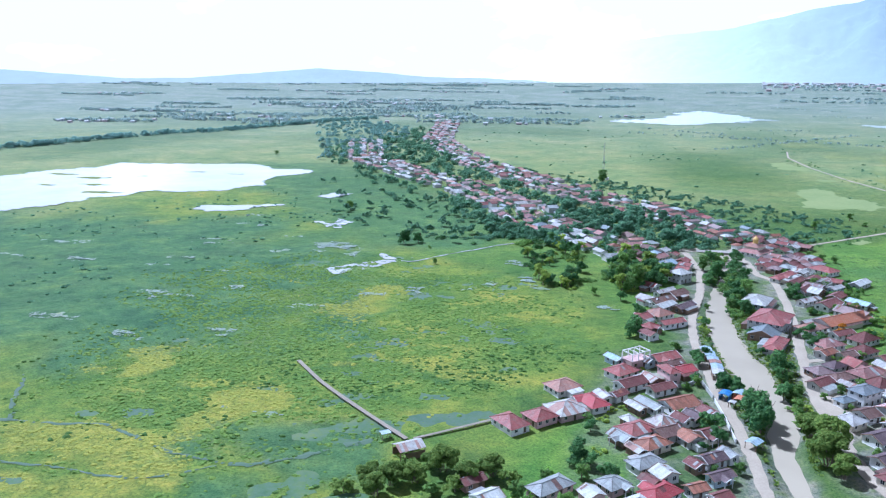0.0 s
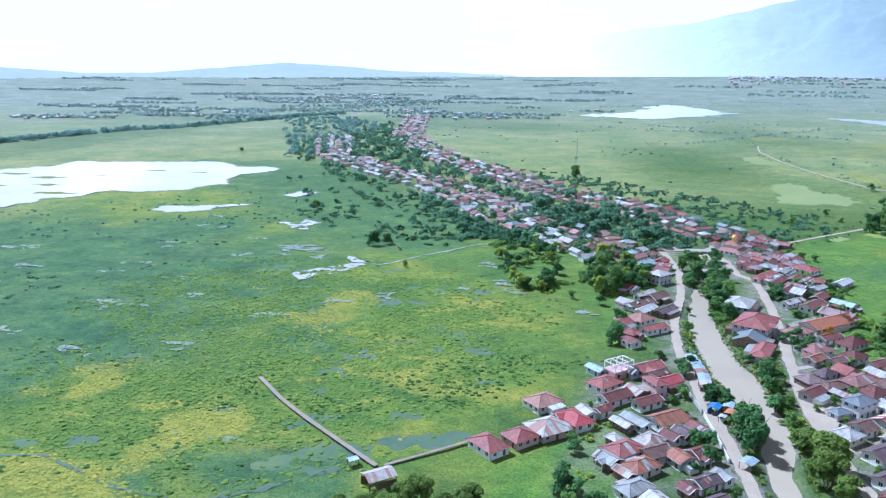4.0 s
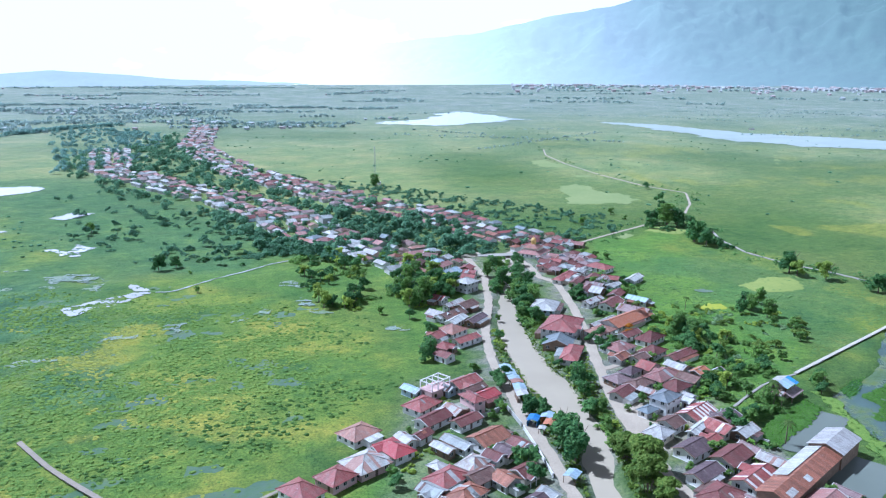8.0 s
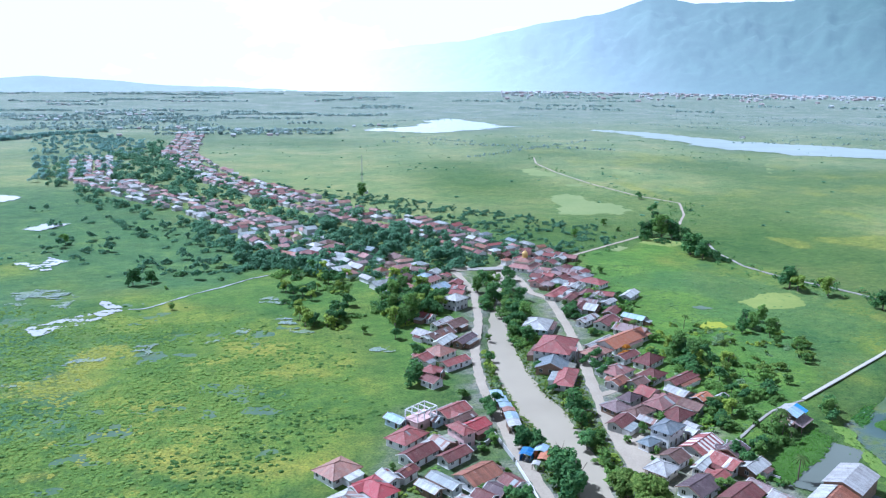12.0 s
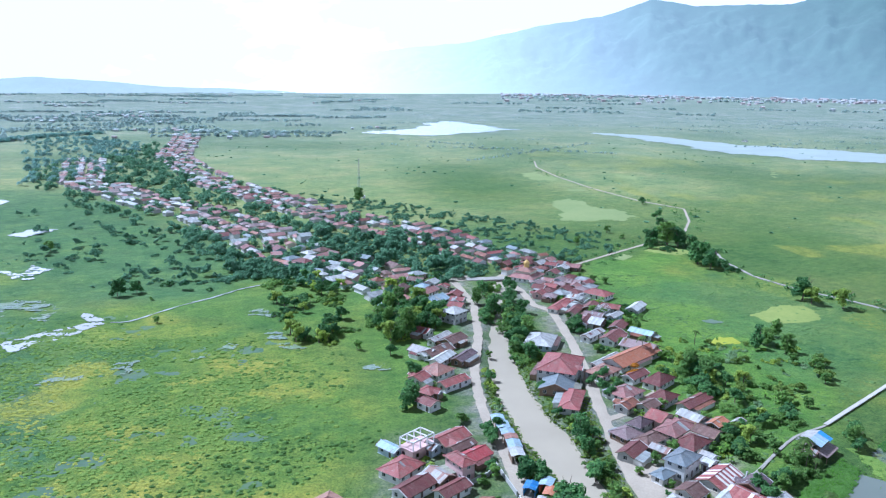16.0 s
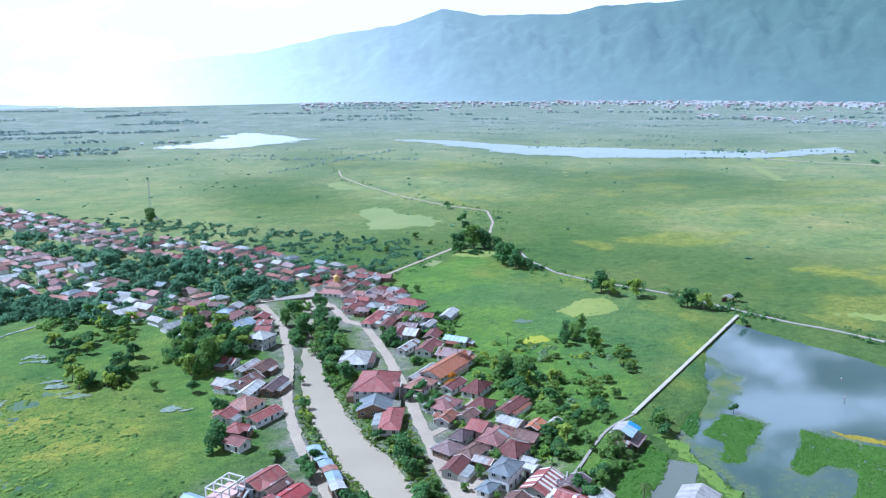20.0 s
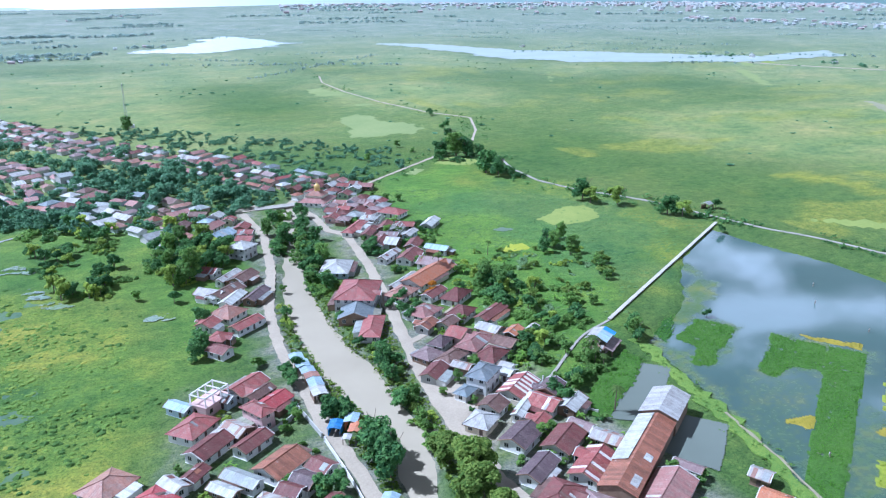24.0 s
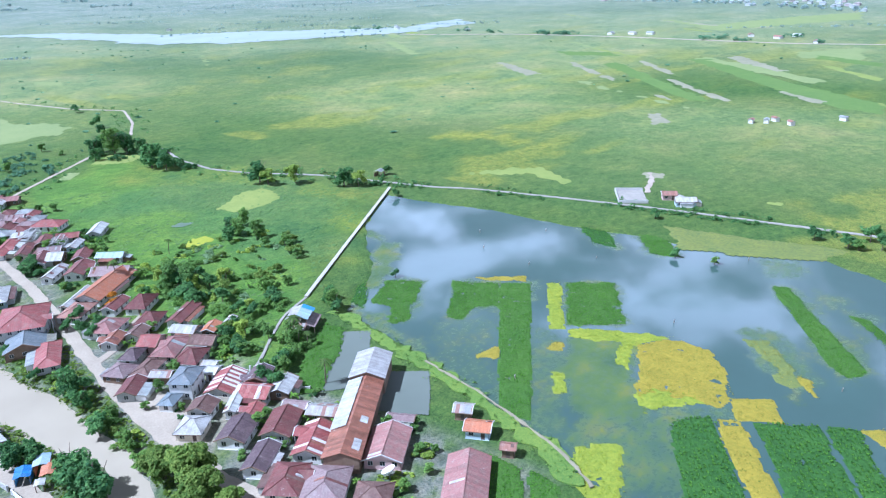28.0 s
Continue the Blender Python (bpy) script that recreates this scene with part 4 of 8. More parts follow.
def part(name, data, parent, label="", m=None):
    ob = new(name, data)
    ob.parent = parent
    if m is not None:
        ob.matrix_local = m
    if label:
        ob["label"] = label
    return ob


def slope_strips(sh, e0, e1, t0, t1, thick=0.05, lift=0.0):
    """One roof slope from eave e0-e1 up to ridge t0-t1; its UVs run in metres along the eave and up the slope."""
    e0, e1, t0, t1 = map(Vector, (e0, e1, t0, t1))
    along = (e1 - e0).normalized()
    L = (e1 - e0).length
    a, c = (t0 - e0).dot(along), (t1 - e0).dot(along)
    foot = e0 + along * a
    up = t0 - foot
    run = up.length
    nrm = along.cross(up).normalized()
    if nrm.z < 0:
        nrm = -nrm
    u0 = round(e0.x * 3.7 + e0.y * 5.3) * 7.0
    ring = [e0, e1, t1, t0]
    uv = [(u0, 0), (u0 + L, 0), (u0 + c, run), (u0 + a, run)]
    if (t1 - t0).length < 0.05:
        ring.pop(), uv.pop()
    sh.solid([p + nrm * (lift - thick) for p in ring], [p + nrm * lift for p in ring], uv)


def bar(sh, a, b, w):
    """A straight square bar from a to b."""
    a, b = Vector(a), Vector(b)
    d = (b - a).normalized()
    s = d.cross(Vector((0, 0, 1)))
    s = (s if s.length > 0.1 else Vector((1, 0, 0))).normalized() * w / 2
    t = d.cross(s).normalized() * w / 2
    sh.solid([a + s + t, a - s + t, a - s - t, a + s - t], [b + s + t, b - s + t, b - s - t, b + s - t])


SHARED = {}


def shared(name, build):
    if name not in SHARED:
        SHARED[name] = build()
    return SHARED[name]


def window_frame_mesh(w, h, mat):
    sh = Shape()
    sh.box(-w / 2, -0.06, 0, w / 2, 0.06, 0.08), sh.box(-w / 2, -0.06, h - 0.08, w / 2, 0.06, h)
    for x in (-w / 2, -0.035, w / 2 - 0.07):
        sh.box(x, -0.06, 0.08, x + 0.07, 0.06, h - 0.08)
    return sh.mesh("frame", mat)


def pane_mesh(w, h):
    sh = Shape()
    sh.box(-w / 2 + 0.05, -0.02, 0.05, w / 2 - 0.05, 0.02, h - 0.05)
    return sh.mesh("pane", "glass_dark")


def wall_with_openings(sh, a, b, z0, z1, holes, t=0.15):
    """A wall from a to b (plan points, outside to the right), thick t, with rectangular openings (u0, u1, v0, v1)."""
    ax, ay = a
    L = math.hypot(b[0] - ax, b[1] - ay)
    ux, uy = (b[0] - ax) / L, (b[1] - ay) / L

    def block(u0, u1, w0, w1):
        if u1 - u0 < 0.01 or w1 - w0 < 0.01:
            return
        p = [(ax + ux * u, ay + uy * u) for u in (u0, u1)]
        q = [(x - uy * t, y + ux * t) for x, y in p]
        ring = [p[0], p[1], q[1], q[0]]
        sh.solid([(x, y, w0) for x, y in ring], [(x, y, w1) for x, y in ring])

    u = 0.0
    for u0, u1, w0, w1 in sorted(holes):
        block(u, u0, z0, z1)
        block(u0, u1, z0, w0)
        block(u0, u1, w1, z1)
        u = u1
    block(u, L, z0, z1)


WALLS = ["wall_white", "wall_cream", "wall_grey", "wall_grey", "wall_pink", "wall_blue", "wall_white", "wall_green", "timber", "timber", "wall_grey"]
WORDS = {"red": "faded red", "brightred": "bright crimson", "darkred": "dark red", "pink": "pale pink", "salmon": "salmon", "orange": "orange tiled-look",
         "mauve": "dusty mauve", "purple": "dark purple-brown", "brown": "weathered brown", "slate": "blue-grey", "steel": "grey zinc", "white": "white zinc",
         "bluewhite": "pale blue zinc", "olive": "mossy grey", "rusty": "rusty red iron", "striped": "rust-streaked zinc", "redwhite": "red and white patched", "blue": "blue"}
hr = random.Random(3)


def base_z(x, y):
    return float(height(np.array([x]), np.array([y]))[0])


def house(x, y, w, d, rot, storeys, form, roof, wall="", rise=0.42, near=True, porch=None, group="", extra="", plain=False):
    """A village house: walls with real openings, windows, door, and a sheet-iron roof with overhang."""
    wall = wall or hr.choice(WALLS)
    e = 0.55
    w2, d2 = w / 2 - e, d / 2 - e
    z0 = max(0.0, base_z(x, y)) - 0.1
    H = 2.6 if storeys == 1 else 5.15
    thing = new("house")
    thing.matrix_world = pose(x, y, z0, 0, 0, rot)
    tagged(thing, "%s %s house with %s %s roof%s" % ({1: "single-storey", 2: "two-storey"}[storeys],
           {"wall_white": "white plastered", "wall_cream": "cream plastered", "wall_grey": "bare grey", "wall_pink": "pink plastered",
            "wall_blue": "pale blue", "wall_green": "pale green", "timber": "brown timber"}[wall], WORDS[roof], {"hip": "hipped", "gable": "gabled"}[form], extra), "house", group or "village houses")
    sh = Shape()
    corners = [(-w2, -d2), (w2, -d2), (w2, d2), (-w2, d2)]
    wins = []
    for k in range(4):
        a, b = corners[k], corners[(k + 1) % 4]
        L = math.hypot(b[0] - a[0], b[1] - a[1])
        holes = []
        if near:
            n = max(1, int(L / 2.6))
            for s in range(storeys):
                for i in range(n):
                    u = L * (i + 0.5) / n
                    door = s == 0 and k in (0, 2) and i == n // 2
                    ww, v0, v1 = (0.95, 0.15, 2.25) if door else (1.2, 0.95 + 2.75 * s, 2.2 + 2.75 * s)
                    if L < ww + 0.5:
                        continue
                    holes.append((u - ww / 2, u + ww / 2, v0, v1))
                    wins.append((k, a, b, L, u, v0, door))
        lower = [h for h in holes if h[2] < 2.6]
        upper = [h for h in holes if h[2] >= 2.6]
        wall_with_openings(sh, a, b, 0, min(H, 2.8), lower)
        if storeys == 2:
            wall_with_openings(sh, a, b, 2.8, H, upper)
    sh.box(-w2 - 0.12, -d2 - 0.12, -0.6, w2 + 0.12, d2 + 0.12, 0.13)
    ze = H - 0.12
    zr = ze + rise * d / 2
    W, D = w / 2, d / 2
    if form == "gable":
        gz = H + rise * d2 - 0.12
        for sx in (-1, 1):
            x0, x1 = (sx * w2, sx * (w2 - 0.12))
            tri = [(-d2, H), (d2, H), (0, gz)]
            sh.solid([(x0, p, q) for p, q in tri], [(x1, p, q) for p, q in tri])
    part("wall", sh.mesh("wall", wall), thing)
    rf = Shape()
    if form == "gable":
        slope_strips(rf, (-W, -D, ze), (W, -D, ze), (-W, 0, zr), (W, 0, zr))
        slope_strips(rf, (W, D, ze), (-W, D, ze), (W, 0, zr), (-W, 0, zr))
        ridge = [((-W, 0, zr + 0.04), (W, 0, zr + 0.04))]
    else:
        r = min(D, W - 0.4)
        slope_strips(rf, (-W, -D, ze), (W, -D, ze), (-W + r, 0, zr), (W - r, 0, zr))
        slope_strips(rf, (W, D, ze), (-W, D, ze), (W - r, 0, zr), (-W + r, 0, zr))
        slope_strips(rf, (W, -D, ze), (W, D, ze), (W - r, 0, zr), (W - r, 0, zr))
        slope_strips(rf, (-W, D, ze), (-W, -D, ze), (-W + r, 0, zr), (-W + r, 0, zr))
        ridge = [((-W + r, 0, zr + 0.04), (W - r, 0, zr + 0.04))] + [((sx * (W - r), 0, zr + 0.03), (sx * W, sy * D, ze + 0.03)) for sx in (-1, 1) for sy in (-1, 1)]
    top = part("roof", rf.mesh("roof", roof), thing, WORDS[roof] + " corrugated roof")
    if near:
        rc = Shape()
        for p, q in ridge:
            bar(rc, p, q, 0.16)
        part("ridge_cap", rc.mesh("ridge_cap", roof), top)
        trim = "frame_white" if hr.random() < 0.35 else "timber"
        for sy in (-1, 1):
            fb = Shape()
            fb.box(-W, sy * D - 0.03, ze - 0.2, W, sy * D + 0.03, ze - 0.055)
            part("fascia", fb.mesh("fascia", trim), top)
        for k, a, b, L, u, v0, door in wins:
            ang = math.degrees(math.atan2(b[1] - a[1], b[0] - a[0]))
            px, py = a[0] + (b[0] - a[0]) * u / L, a[1] + (b[1] - a[1]) * u / L
            nx_, ny_ = -(b[1] - a[1]) / L, (b[0] - a[0]) / L
            at = pose(px + nx_ * 0.07, py + ny_ * 0.07, v0, 0, 0, ang)
            if door:
                part("door", shared("door", door_mesh), thing, "", at)
            else:
                fr = part("window", shared("wframe", lambda: window_frame_mesh(1.2, 1.25, "frame_white")), thing, "", at)
                part("pane", shared("wpane", lambda: pane_mesh(1.2, 1.25)), fr)
        if form == "gable":
            for sx in (-1, 1):
                trim = "frame_white" if hr.random() < 0.4 else "timber"
                for sy in (-1, 1):
                    vb = Shape()
                    bar(vb, (sx * (W + 0.03), 0, zr - 0.02), (sx * (W + 0.03), sy * D, ze - 0.02), 0.2)
                    part("verge_board", vb.mesh("verge_board", trim), top)
        patch_sheets(top, W - (min(D, W - 0.4) if form == "hip" else 0.3), D, ze, zr)
        if w > 6.5 and hr.random() < (0.12 if plain else 0.45):
            front_gable(thing, hr.choice((-1, 1)), hr.uniform(-0.25, 0.25) * w, min(w * 0.42, 4.4), D, ze, rise, roof, wall)
    if near and w > 6 and (not plain or hr.random() < 0.35):
        lean_to(thing, w2, d2)
    if porch:
        add_porch(thing, porch, w2, d2, roof)
    return thing


def patch_sheets(top, half, D, ze, zr):
    """Odd replacement sheets laid over the two long slopes."""
    if half < 0.8:
        return
    for s in (-1, 1):
        for _ in range(hr.choice((0, 0, 0, 1, 1, 2))):
            u, wd = hr.uniform(-half, half - 0.75), hr.choice((0.75, 0.75, 1.5))
            f0, f1 = hr.choice(((0.02, 0.55), (0.3, 0.96), (0.02, 0.97), (0.5, 0.97)))
            wd = min(wd, half - u)
            sh = Shape()
            P = lambda xx, f: (xx, s * D * (1 - f), ze + (zr - ze) * f)
            slope_strips(sh, P(u, f0), P(u + wd, f0), P(u, f1), P(u + wd, f1), 0.03, 0.05)
            m_ = hr.choice(("white", "steel", "rusty", "steel", "brown", "white", "darkred"))
            part("roof_sheet", sh.mesh("roof_sheet", m_), top, WORDS[m_] + " patch sheet")


def front_gable(thing, s, cx, gw, D, ze, rise, roof, wall):
    """A small gabled bay over the entrance, on two posts."""
    g, out = gw / 2, 1.5
    gz = ze + rise * g
    y_in, y_out = s * max(0.1, D - g), s * (D + out)
    rf = Shape()
    for q in (-1, 1):
        slope_strips(rf, (cx + q * g, y_out, ze), (cx + q * g, s * D, ze), (cx, y_out, gz), (cx, y_in, gz), 0.05, 0.02)
    rp = part("gable_roof", rf.mesh("gable_roof", roof), thing)
    for q in (-1, 1):
        vb = Shape()
        bar(vb, (cx, y_out + s * 0.03, gz), (cx + q * g, y_out + s * 0.03, ze), 0.2)
        part("verge_board", vb.mesh("verge_board", "frame_white"), rp)
    ge = Shape()
    ya, yb = s * (D + out - 0.35), s * (D + out - 0.5)
    tri = [(cx - g + 0.25, ze + 0.02), (cx + g - 0.25, ze + 0.02), (cx, gz - 0.12)]
    ge.solid([(x, ya, z) for x, z in tri], [(x, yb, z) for x, z in tri])
    part("gable_end", ge.mesh("gable_end", wall), rp)
    for q in (-1, 1):
        ps = Shape()
        ps.box(cx + q * (g - 0.35) - 0.09, ya - 0.09, -0.4, cx + q * (g - 0.35) + 0.09, ya + 0.09, ze + 0.04)
        part("post", ps.mesh("post", "frame_white"), thing)


def lean_to(thing, w2, d2):
    """A low kitchen or wash-house built against one or two walls, with its own odd roof sheets."""
    for k in hr.sample((0, 1, 2), hr.choice((1, 1, 2))):
        mat_ = hr.choice(("white", "steel", "rusty", "striped", "steel", "brown", "darkred", "olive"))
        L, out = hr.uniform(0.45, 0.9) * (2 * w2 if k != 1 else 2 * d2), hr.uniform(1.8, 3.2)
        z0, z1 = hr.uniform(1.9, 2.15), hr.uniform(2.35, 2.6)
        turn = pose(0, 0, 0, 0, 0, (0, 90, 180)[k])
        half, c = (d2, hr.uniform(-0.3, 0.3) * w2) if k != 1 else (w2, 0.0)
        rf, sh = Shape(), Shape()
        a, b = -L / 2 + c, L / 2 + c
        slope_strips(rf, (a, -half - out, z0), (b, -half - out, z0), (a, -half - 0.02, z1), (b, -half - 0.02, z1))
        for p, q in (((a + 0.2, -half - out + 0.3), (b - 0.2, -half - out + 0.3)), ((b - 0.2, -half - out + 0.3), (b - 0.2, -half)), ((a + 0.2, -half), (a + 0.2, -half - out + 0.3))):
            wall_with_openings(sh, p, q, -0.4, z0 - 0.06, [])
        w_ = part("lean_to", sh.mesh("lean_to", hr.choice(("wall_grey", "timber", "wall_cream", "wall_white"))), thing, "low lean-to against the house", turn)
        part("lean_to_roof", rf.mesh("lean_to_roof", mat_), w_, WORDS[mat_] + " lean-to roof")


def door_mesh():
    sh = Shape()
    sh.box(-0.475, -0.05, 0, 0.475, 0.05, 2.1)
    for z in (0.2, 1.15):
        sh.box(-0.33, -0.07, z, 0.33, 0.07, z + 0.75)
    return sh.mesh("door", "frame_dark")


def add_porch(thing, side, w2, d2, roof):
    """A lean-to porch on posts along one long side."""
    s = -1 if side == "front" else 1
    rf = Shape()
    y0, y1 = s * (d2 - 0.1), s * (d2 + 2.4)
    a, b = ((-w2, y1, 2.35), (w2, y1, 2.35)) if s < 0 else ((w2, y1, 2.35), (-w2, y1, 2.35))
    c, e = ((-w2, y0, 2.85), (w2, y0, 2.85)) if s < 0 else ((w2, y0, 2.85), (-w2, y0, 2.85))
    slope_strips(rf, a, b, c, e)
    p = part("porch_roof", rf.mesh("porch_roof", roof), thing)
    for i in range(3):
        sh = Shape()
        xx = -w2 + 0.2 + (2 * w2 - 0.4) * i / 2
        sh.box(xx - 0.06, y1 - s * 0.2 - 0.06, -0.5, xx + 0.06, y1 - s * 0.2 + 0.06, 2.34)
        part("post", sh.mesh("post", "frame_white"), p)


# ---- plants ----
def leaf_cloud(centres, count, size, seed, flat=0.5):
    """Many small tilted leaf sprays round the given lobes (x, y, z, radius)."""
    g = np.random.default_rng(seed)
    c = np.array(centres, float)
    k = g.choice(len(c), count, p=(c[:, 3] ** 2) / (c[:, 3] ** 2).sum())
    n = g.normal(size=(count, 3))
    n[:, 2] = np.where(n[:, 2] < -0.4, -n[:, 2], n[:, 2])
    n /= np.linalg.norm(n, axis=1)[:, None]
    r = c[k, 3] * (0.45 + 0.68 * g.random(count) ** 0.7)
    p = c[k, :3] + n * r[:, None] * np.array([1, 1, 0.85])
    nn = n + g.normal(size=(count, 3)) * flat + np.array([0, 0, 0.75])
    nn /= np.linalg.norm(nn, axis=1)[:, None]
    t = np.cross(nn, g.normal(size=(count, 3)))
    t /= np.linalg.norm(t, axis=1)[:, None]
    b = np.cross(nn, t)
    s = size * (0.6 + 0.8 * g.random(count))[:, None]
    w = 0.55 + 0.3 * g.random(count)[:, None]
    V = np.stack([p - t * s, p + b * s * w - nn * s * 0.15, p + t * s, p - b * s * w - nn * s * 0.15], 1).reshape(-1, 3)
    F = np.arange(4 * count).reshape(-1, 4)
    return V, F


def lobes(n, spread, z0, z1, r0, r1, seed):
    """Leaf clumps of uneven size, each a large lobe with smaller ones breaking its outline."""
    g = random.Random(seed)
    out = []
    lop = g.uniform(0, 6.283)
    for i in range(n):
        a, q = g.random() * 6.283, math.sqrt(g.random()) * spread
        q *= 1 + 0.35 * math.cos(a - lop)
        z = z0 + (z1 - z0) * g.random()
        k = 1 - 0.5 * (z - z0) / max(0.1, z1 - z0)
        x, y, r = math.cos(a) * q * k, math.sin(a) * q * k, r0 + (r1 - r0) * g.random() ** 1.6
        out.append((x, y, z, r))
        for _ in range(2):
            b, up = g.random() * 6.283, g.uniform(-0.2, 0.75)
            out.append((x + math.cos(b) * r * 0.85, y + math.sin(b) * r * 0.85, z + up * r, r * g.uniform(0.28, 0.5)))
    return out


def trunk_mesh(h, r, limbs, seed):
    """Tapered trunk with limbs that reach into the crown."""
    g = random.Random(seed)
    sh = Shape()

    def tube(a, b, ra, rb, k=6):
        a, b = Vector(a), Vector(b)
        d = (b - a).normalized()
        s = d.orthogonal().normalized()
        t = d.cross(s)
        sh.solid([a + (s * math.cos(6.283 * i / k) + t * math.sin(6.283 * i / k)) * ra for i in range(k)],
                 [b + (s * math.cos(6.283 * i / k) + t * math.sin(6.283 * i / k)) * rb for i in range(k)])

    lean = (g.uniform(-0.4, 0.4), g.uniform(-0.4, 0.4))
    tube((0, 0, -0.5), (lean[0], lean[1], h * 0.5), r, r * 0.7)
    for i in range(limbs):
        a = 6.283 * (i + g.random() * 0.6) / limbs
        q = h * g.uniform(0.2, 0.38)
        tube((lean[0], lean[1], h * 0.45), (lean[0] + math.cos(a) * q, lean[1] + math.sin(a) * q, h * g.uniform(0.7, 0.95)), r * 0.5, r * 0.15)
    return sh.mesh("trunk", "bark")


def make_plant(name, label, category, trunk, crowns, mat):
    thing = new(name)
    tagged(thing, label, category)
    if trunk:
        part("trunk", trunk, thing)
    V, F = crowns
    part("crown", mesh_of("crown", V.tolist(), F.tolist(), mat), thing)
    return thing


def broadleaf(seed, h, spread, count, mat, name="tree", label="broad dark green leafy tree", n=11, size=0.55):
    lb = lobes(n + 3, spread, h * 0.17, h * 0.82, spread * 0.34, spread * 0.56, seed)
    return make_plant(name, label, "tree", trunk_mesh(h, h * 0.03, 5, seed), leaf_cloud(lb, count, size, seed), mat)


def bush(seed, h, spread, count, mat, label="low leafy green bush"):
    lb = lobes(7, spread, h * 0.25, h * 0.7, spread * 0.35, spread * 0.55, seed)
    return make_plant("bush", label, "bush", trunk_mesh(h * 0.8, 0.08, 4, seed), leaf_cloud(lb, count, 0.30, seed), mat)


def thicket(seed, h, spread, count, mat, label):
    """A wide, low and uneven mass of shrubs grown into one another."""
    g = random.Random(seed)
    lb = []
    for i in range(11):
        a, q = g.random() * 6.283, spread * math.sqrt(g.random())
        x, y, top = math.cos(a) * q * 1.25, math.sin(a) * q * 0.8, h * g.uniform(0.35, 1.0) * (1 - 0.35 * q / spread)
        r = spread * g.uniform(0.16, 0.32)
        lb += [(x, y, max(0.3, top - r), r), (x + g.uniform(-r, r), y + g.uniform(-r, r), max(0.2, top * 0.45), r * 0.9), (x + g.uniform(-r, r), y + g.uniform(-r, r), top - r * 0.3, r * 0.4)]
    return make_plant("thicket", label, "bush", trunk_mesh(h * 0.8, 0.09, 0, seed), leaf_cloud(lb, count, 0.27, seed), mat)


def banana(seed, h):
    """A clump of banana stems with broad arching leaves."""
    g = random.Random(seed)
    thing = new("banana_plant")
    tagged(thing, "banana clump with broad arching bright green leaves", "banana plant")
    for q in range(2):
        bx, by, hh = g.uniform(-0.9, 0.9), g.uniform(-0.9, 0.9), h * g.uniform(0.7, 1.0)
        st = Shape()
        bar(st, (bx, by, -0.3), (bx, by, hh * 0.6), 0.26)
        stem = part("stem", st.mesh("stem", "stem_green"), thing)
        for i in range(5):
            fr = Shape()
            a = 6.283 * i / 5 + g.uniform(-0.3, 0.3)
            L, up, prev = g.uniform(1.5, 2.2), g.uniform(0.5, 1.4), None
            for k in range(5):
                t = k / 4
                c = Vector((math.cos(a) * L * t, math.sin(a) * L * t, up * t * 1.8 - 1.7 * t * t))
                w = Vector((-math.sin(a), math.cos(a), 0)) * (0.34 * math.sin(min(1, t * 0.9 + 0.12) * 3.1) + 0.04)
                cur = (c - w + Vector((0, 0, 0.08)), c, c + w + Vector((0, 0, 0.08)))
                if prev:
                    fr.face([prev[0], prev[1], cur[1], cur[0]])
                    fr.face([prev[1], prev[2], cur[2], cur[1]])
                prev = cur
            part("leaf", fr.mesh("leaf", "leaf_lime_green"), stem, "", pose(bx, by, hh * 0.58))
    return thing


def bamboo(seed, h, spread, count):
    g = random.Random(seed)
    lb, culms = [], []
    for i in range(14):
        a, q = g.random() * 6.283, spread * math.sqrt(g.random())
        zz = h * (1 - 0.45 * (q / spread) ** 2) * g.uniform(0.8, 1.0)
        tip = (math.cos(a) * q, math.sin(a) * q, zz * 0.85)
        sh = Shape()
        culms.append(sh)
        bar(sh, (math.cos(a) * q * 0.25, math.sin(a) * q * 0.25, -0.4), (tip[0], tip[1], zz * 0.8), 0.12)
        lb.append((tip[0], tip[1], zz * 0.82, spread * g.uniform(0.26, 0.40)))
        lb.append((tip[0] * 0.8, tip[1] * 0.8, zz * 0.5, spread * g.uniform(0.22, 0.32)))
    thing = new("bamboo")
    tagged(thing, "dense feathery yellow-green bamboo clump", "bamboo")
    for sh in culms:
        part("culm", sh.mesh("culm", "bark"), thing)
    V, F = leaf_cloud(lb, count, 0.34, seed)
    part("crown", mesh_of("crown", V.tolist(), F.tolist(), "leaf_bamboo"), thing)
    return thing


def palm(seed, h):
    g = random.Random(seed)
    thing = new("palm_tree")
    tagged(thing, "slender coconut palm with drooping fronds", "palm tree")
    sh = Shape()
    bend = g.uniform(-1.0, 1.0)
    pts = [(bend * (i / 6) ** 2, 0, h * i / 6 - (0.4 if i == 0 else 0)) for i in range(7)]
    for i in range(6):
        bar(sh, pts[i], pts[i + 1], 0.34 - 0.025 * i)
    part("trunk", sh.mesh("trunk", "bark"), thing)
    for i in range(13):
        fr = Shape()
        a = 6.283 * i / 13 + g.uniform(-0.2, 0.2)
        L, up = g.uniform(2.4, 3.2), g.uniform(-0.2, 0.9)
        prev = None
        for k in range(6):
            t = k / 5
            c = Vector((math.cos(a) * L * t, math.sin(a) * L * t, up * t * 1.6 - 2.0 * t * t))
            s = Vector((-math.sin(a), math.cos(a), 0)) * (0.42 * math.sin(min(1, t * 1.1 + 0.12) * 3.0) + 0.05)
            dr = Vector((0, 0, -0.18))
            cur = (c - s + dr, c, c + s + dr)
            if prev:
                fr.face([prev[0], prev[1], cur[1], cur[0]])
                fr.face([prev[1], prev[2], cur[2], cur[1]])
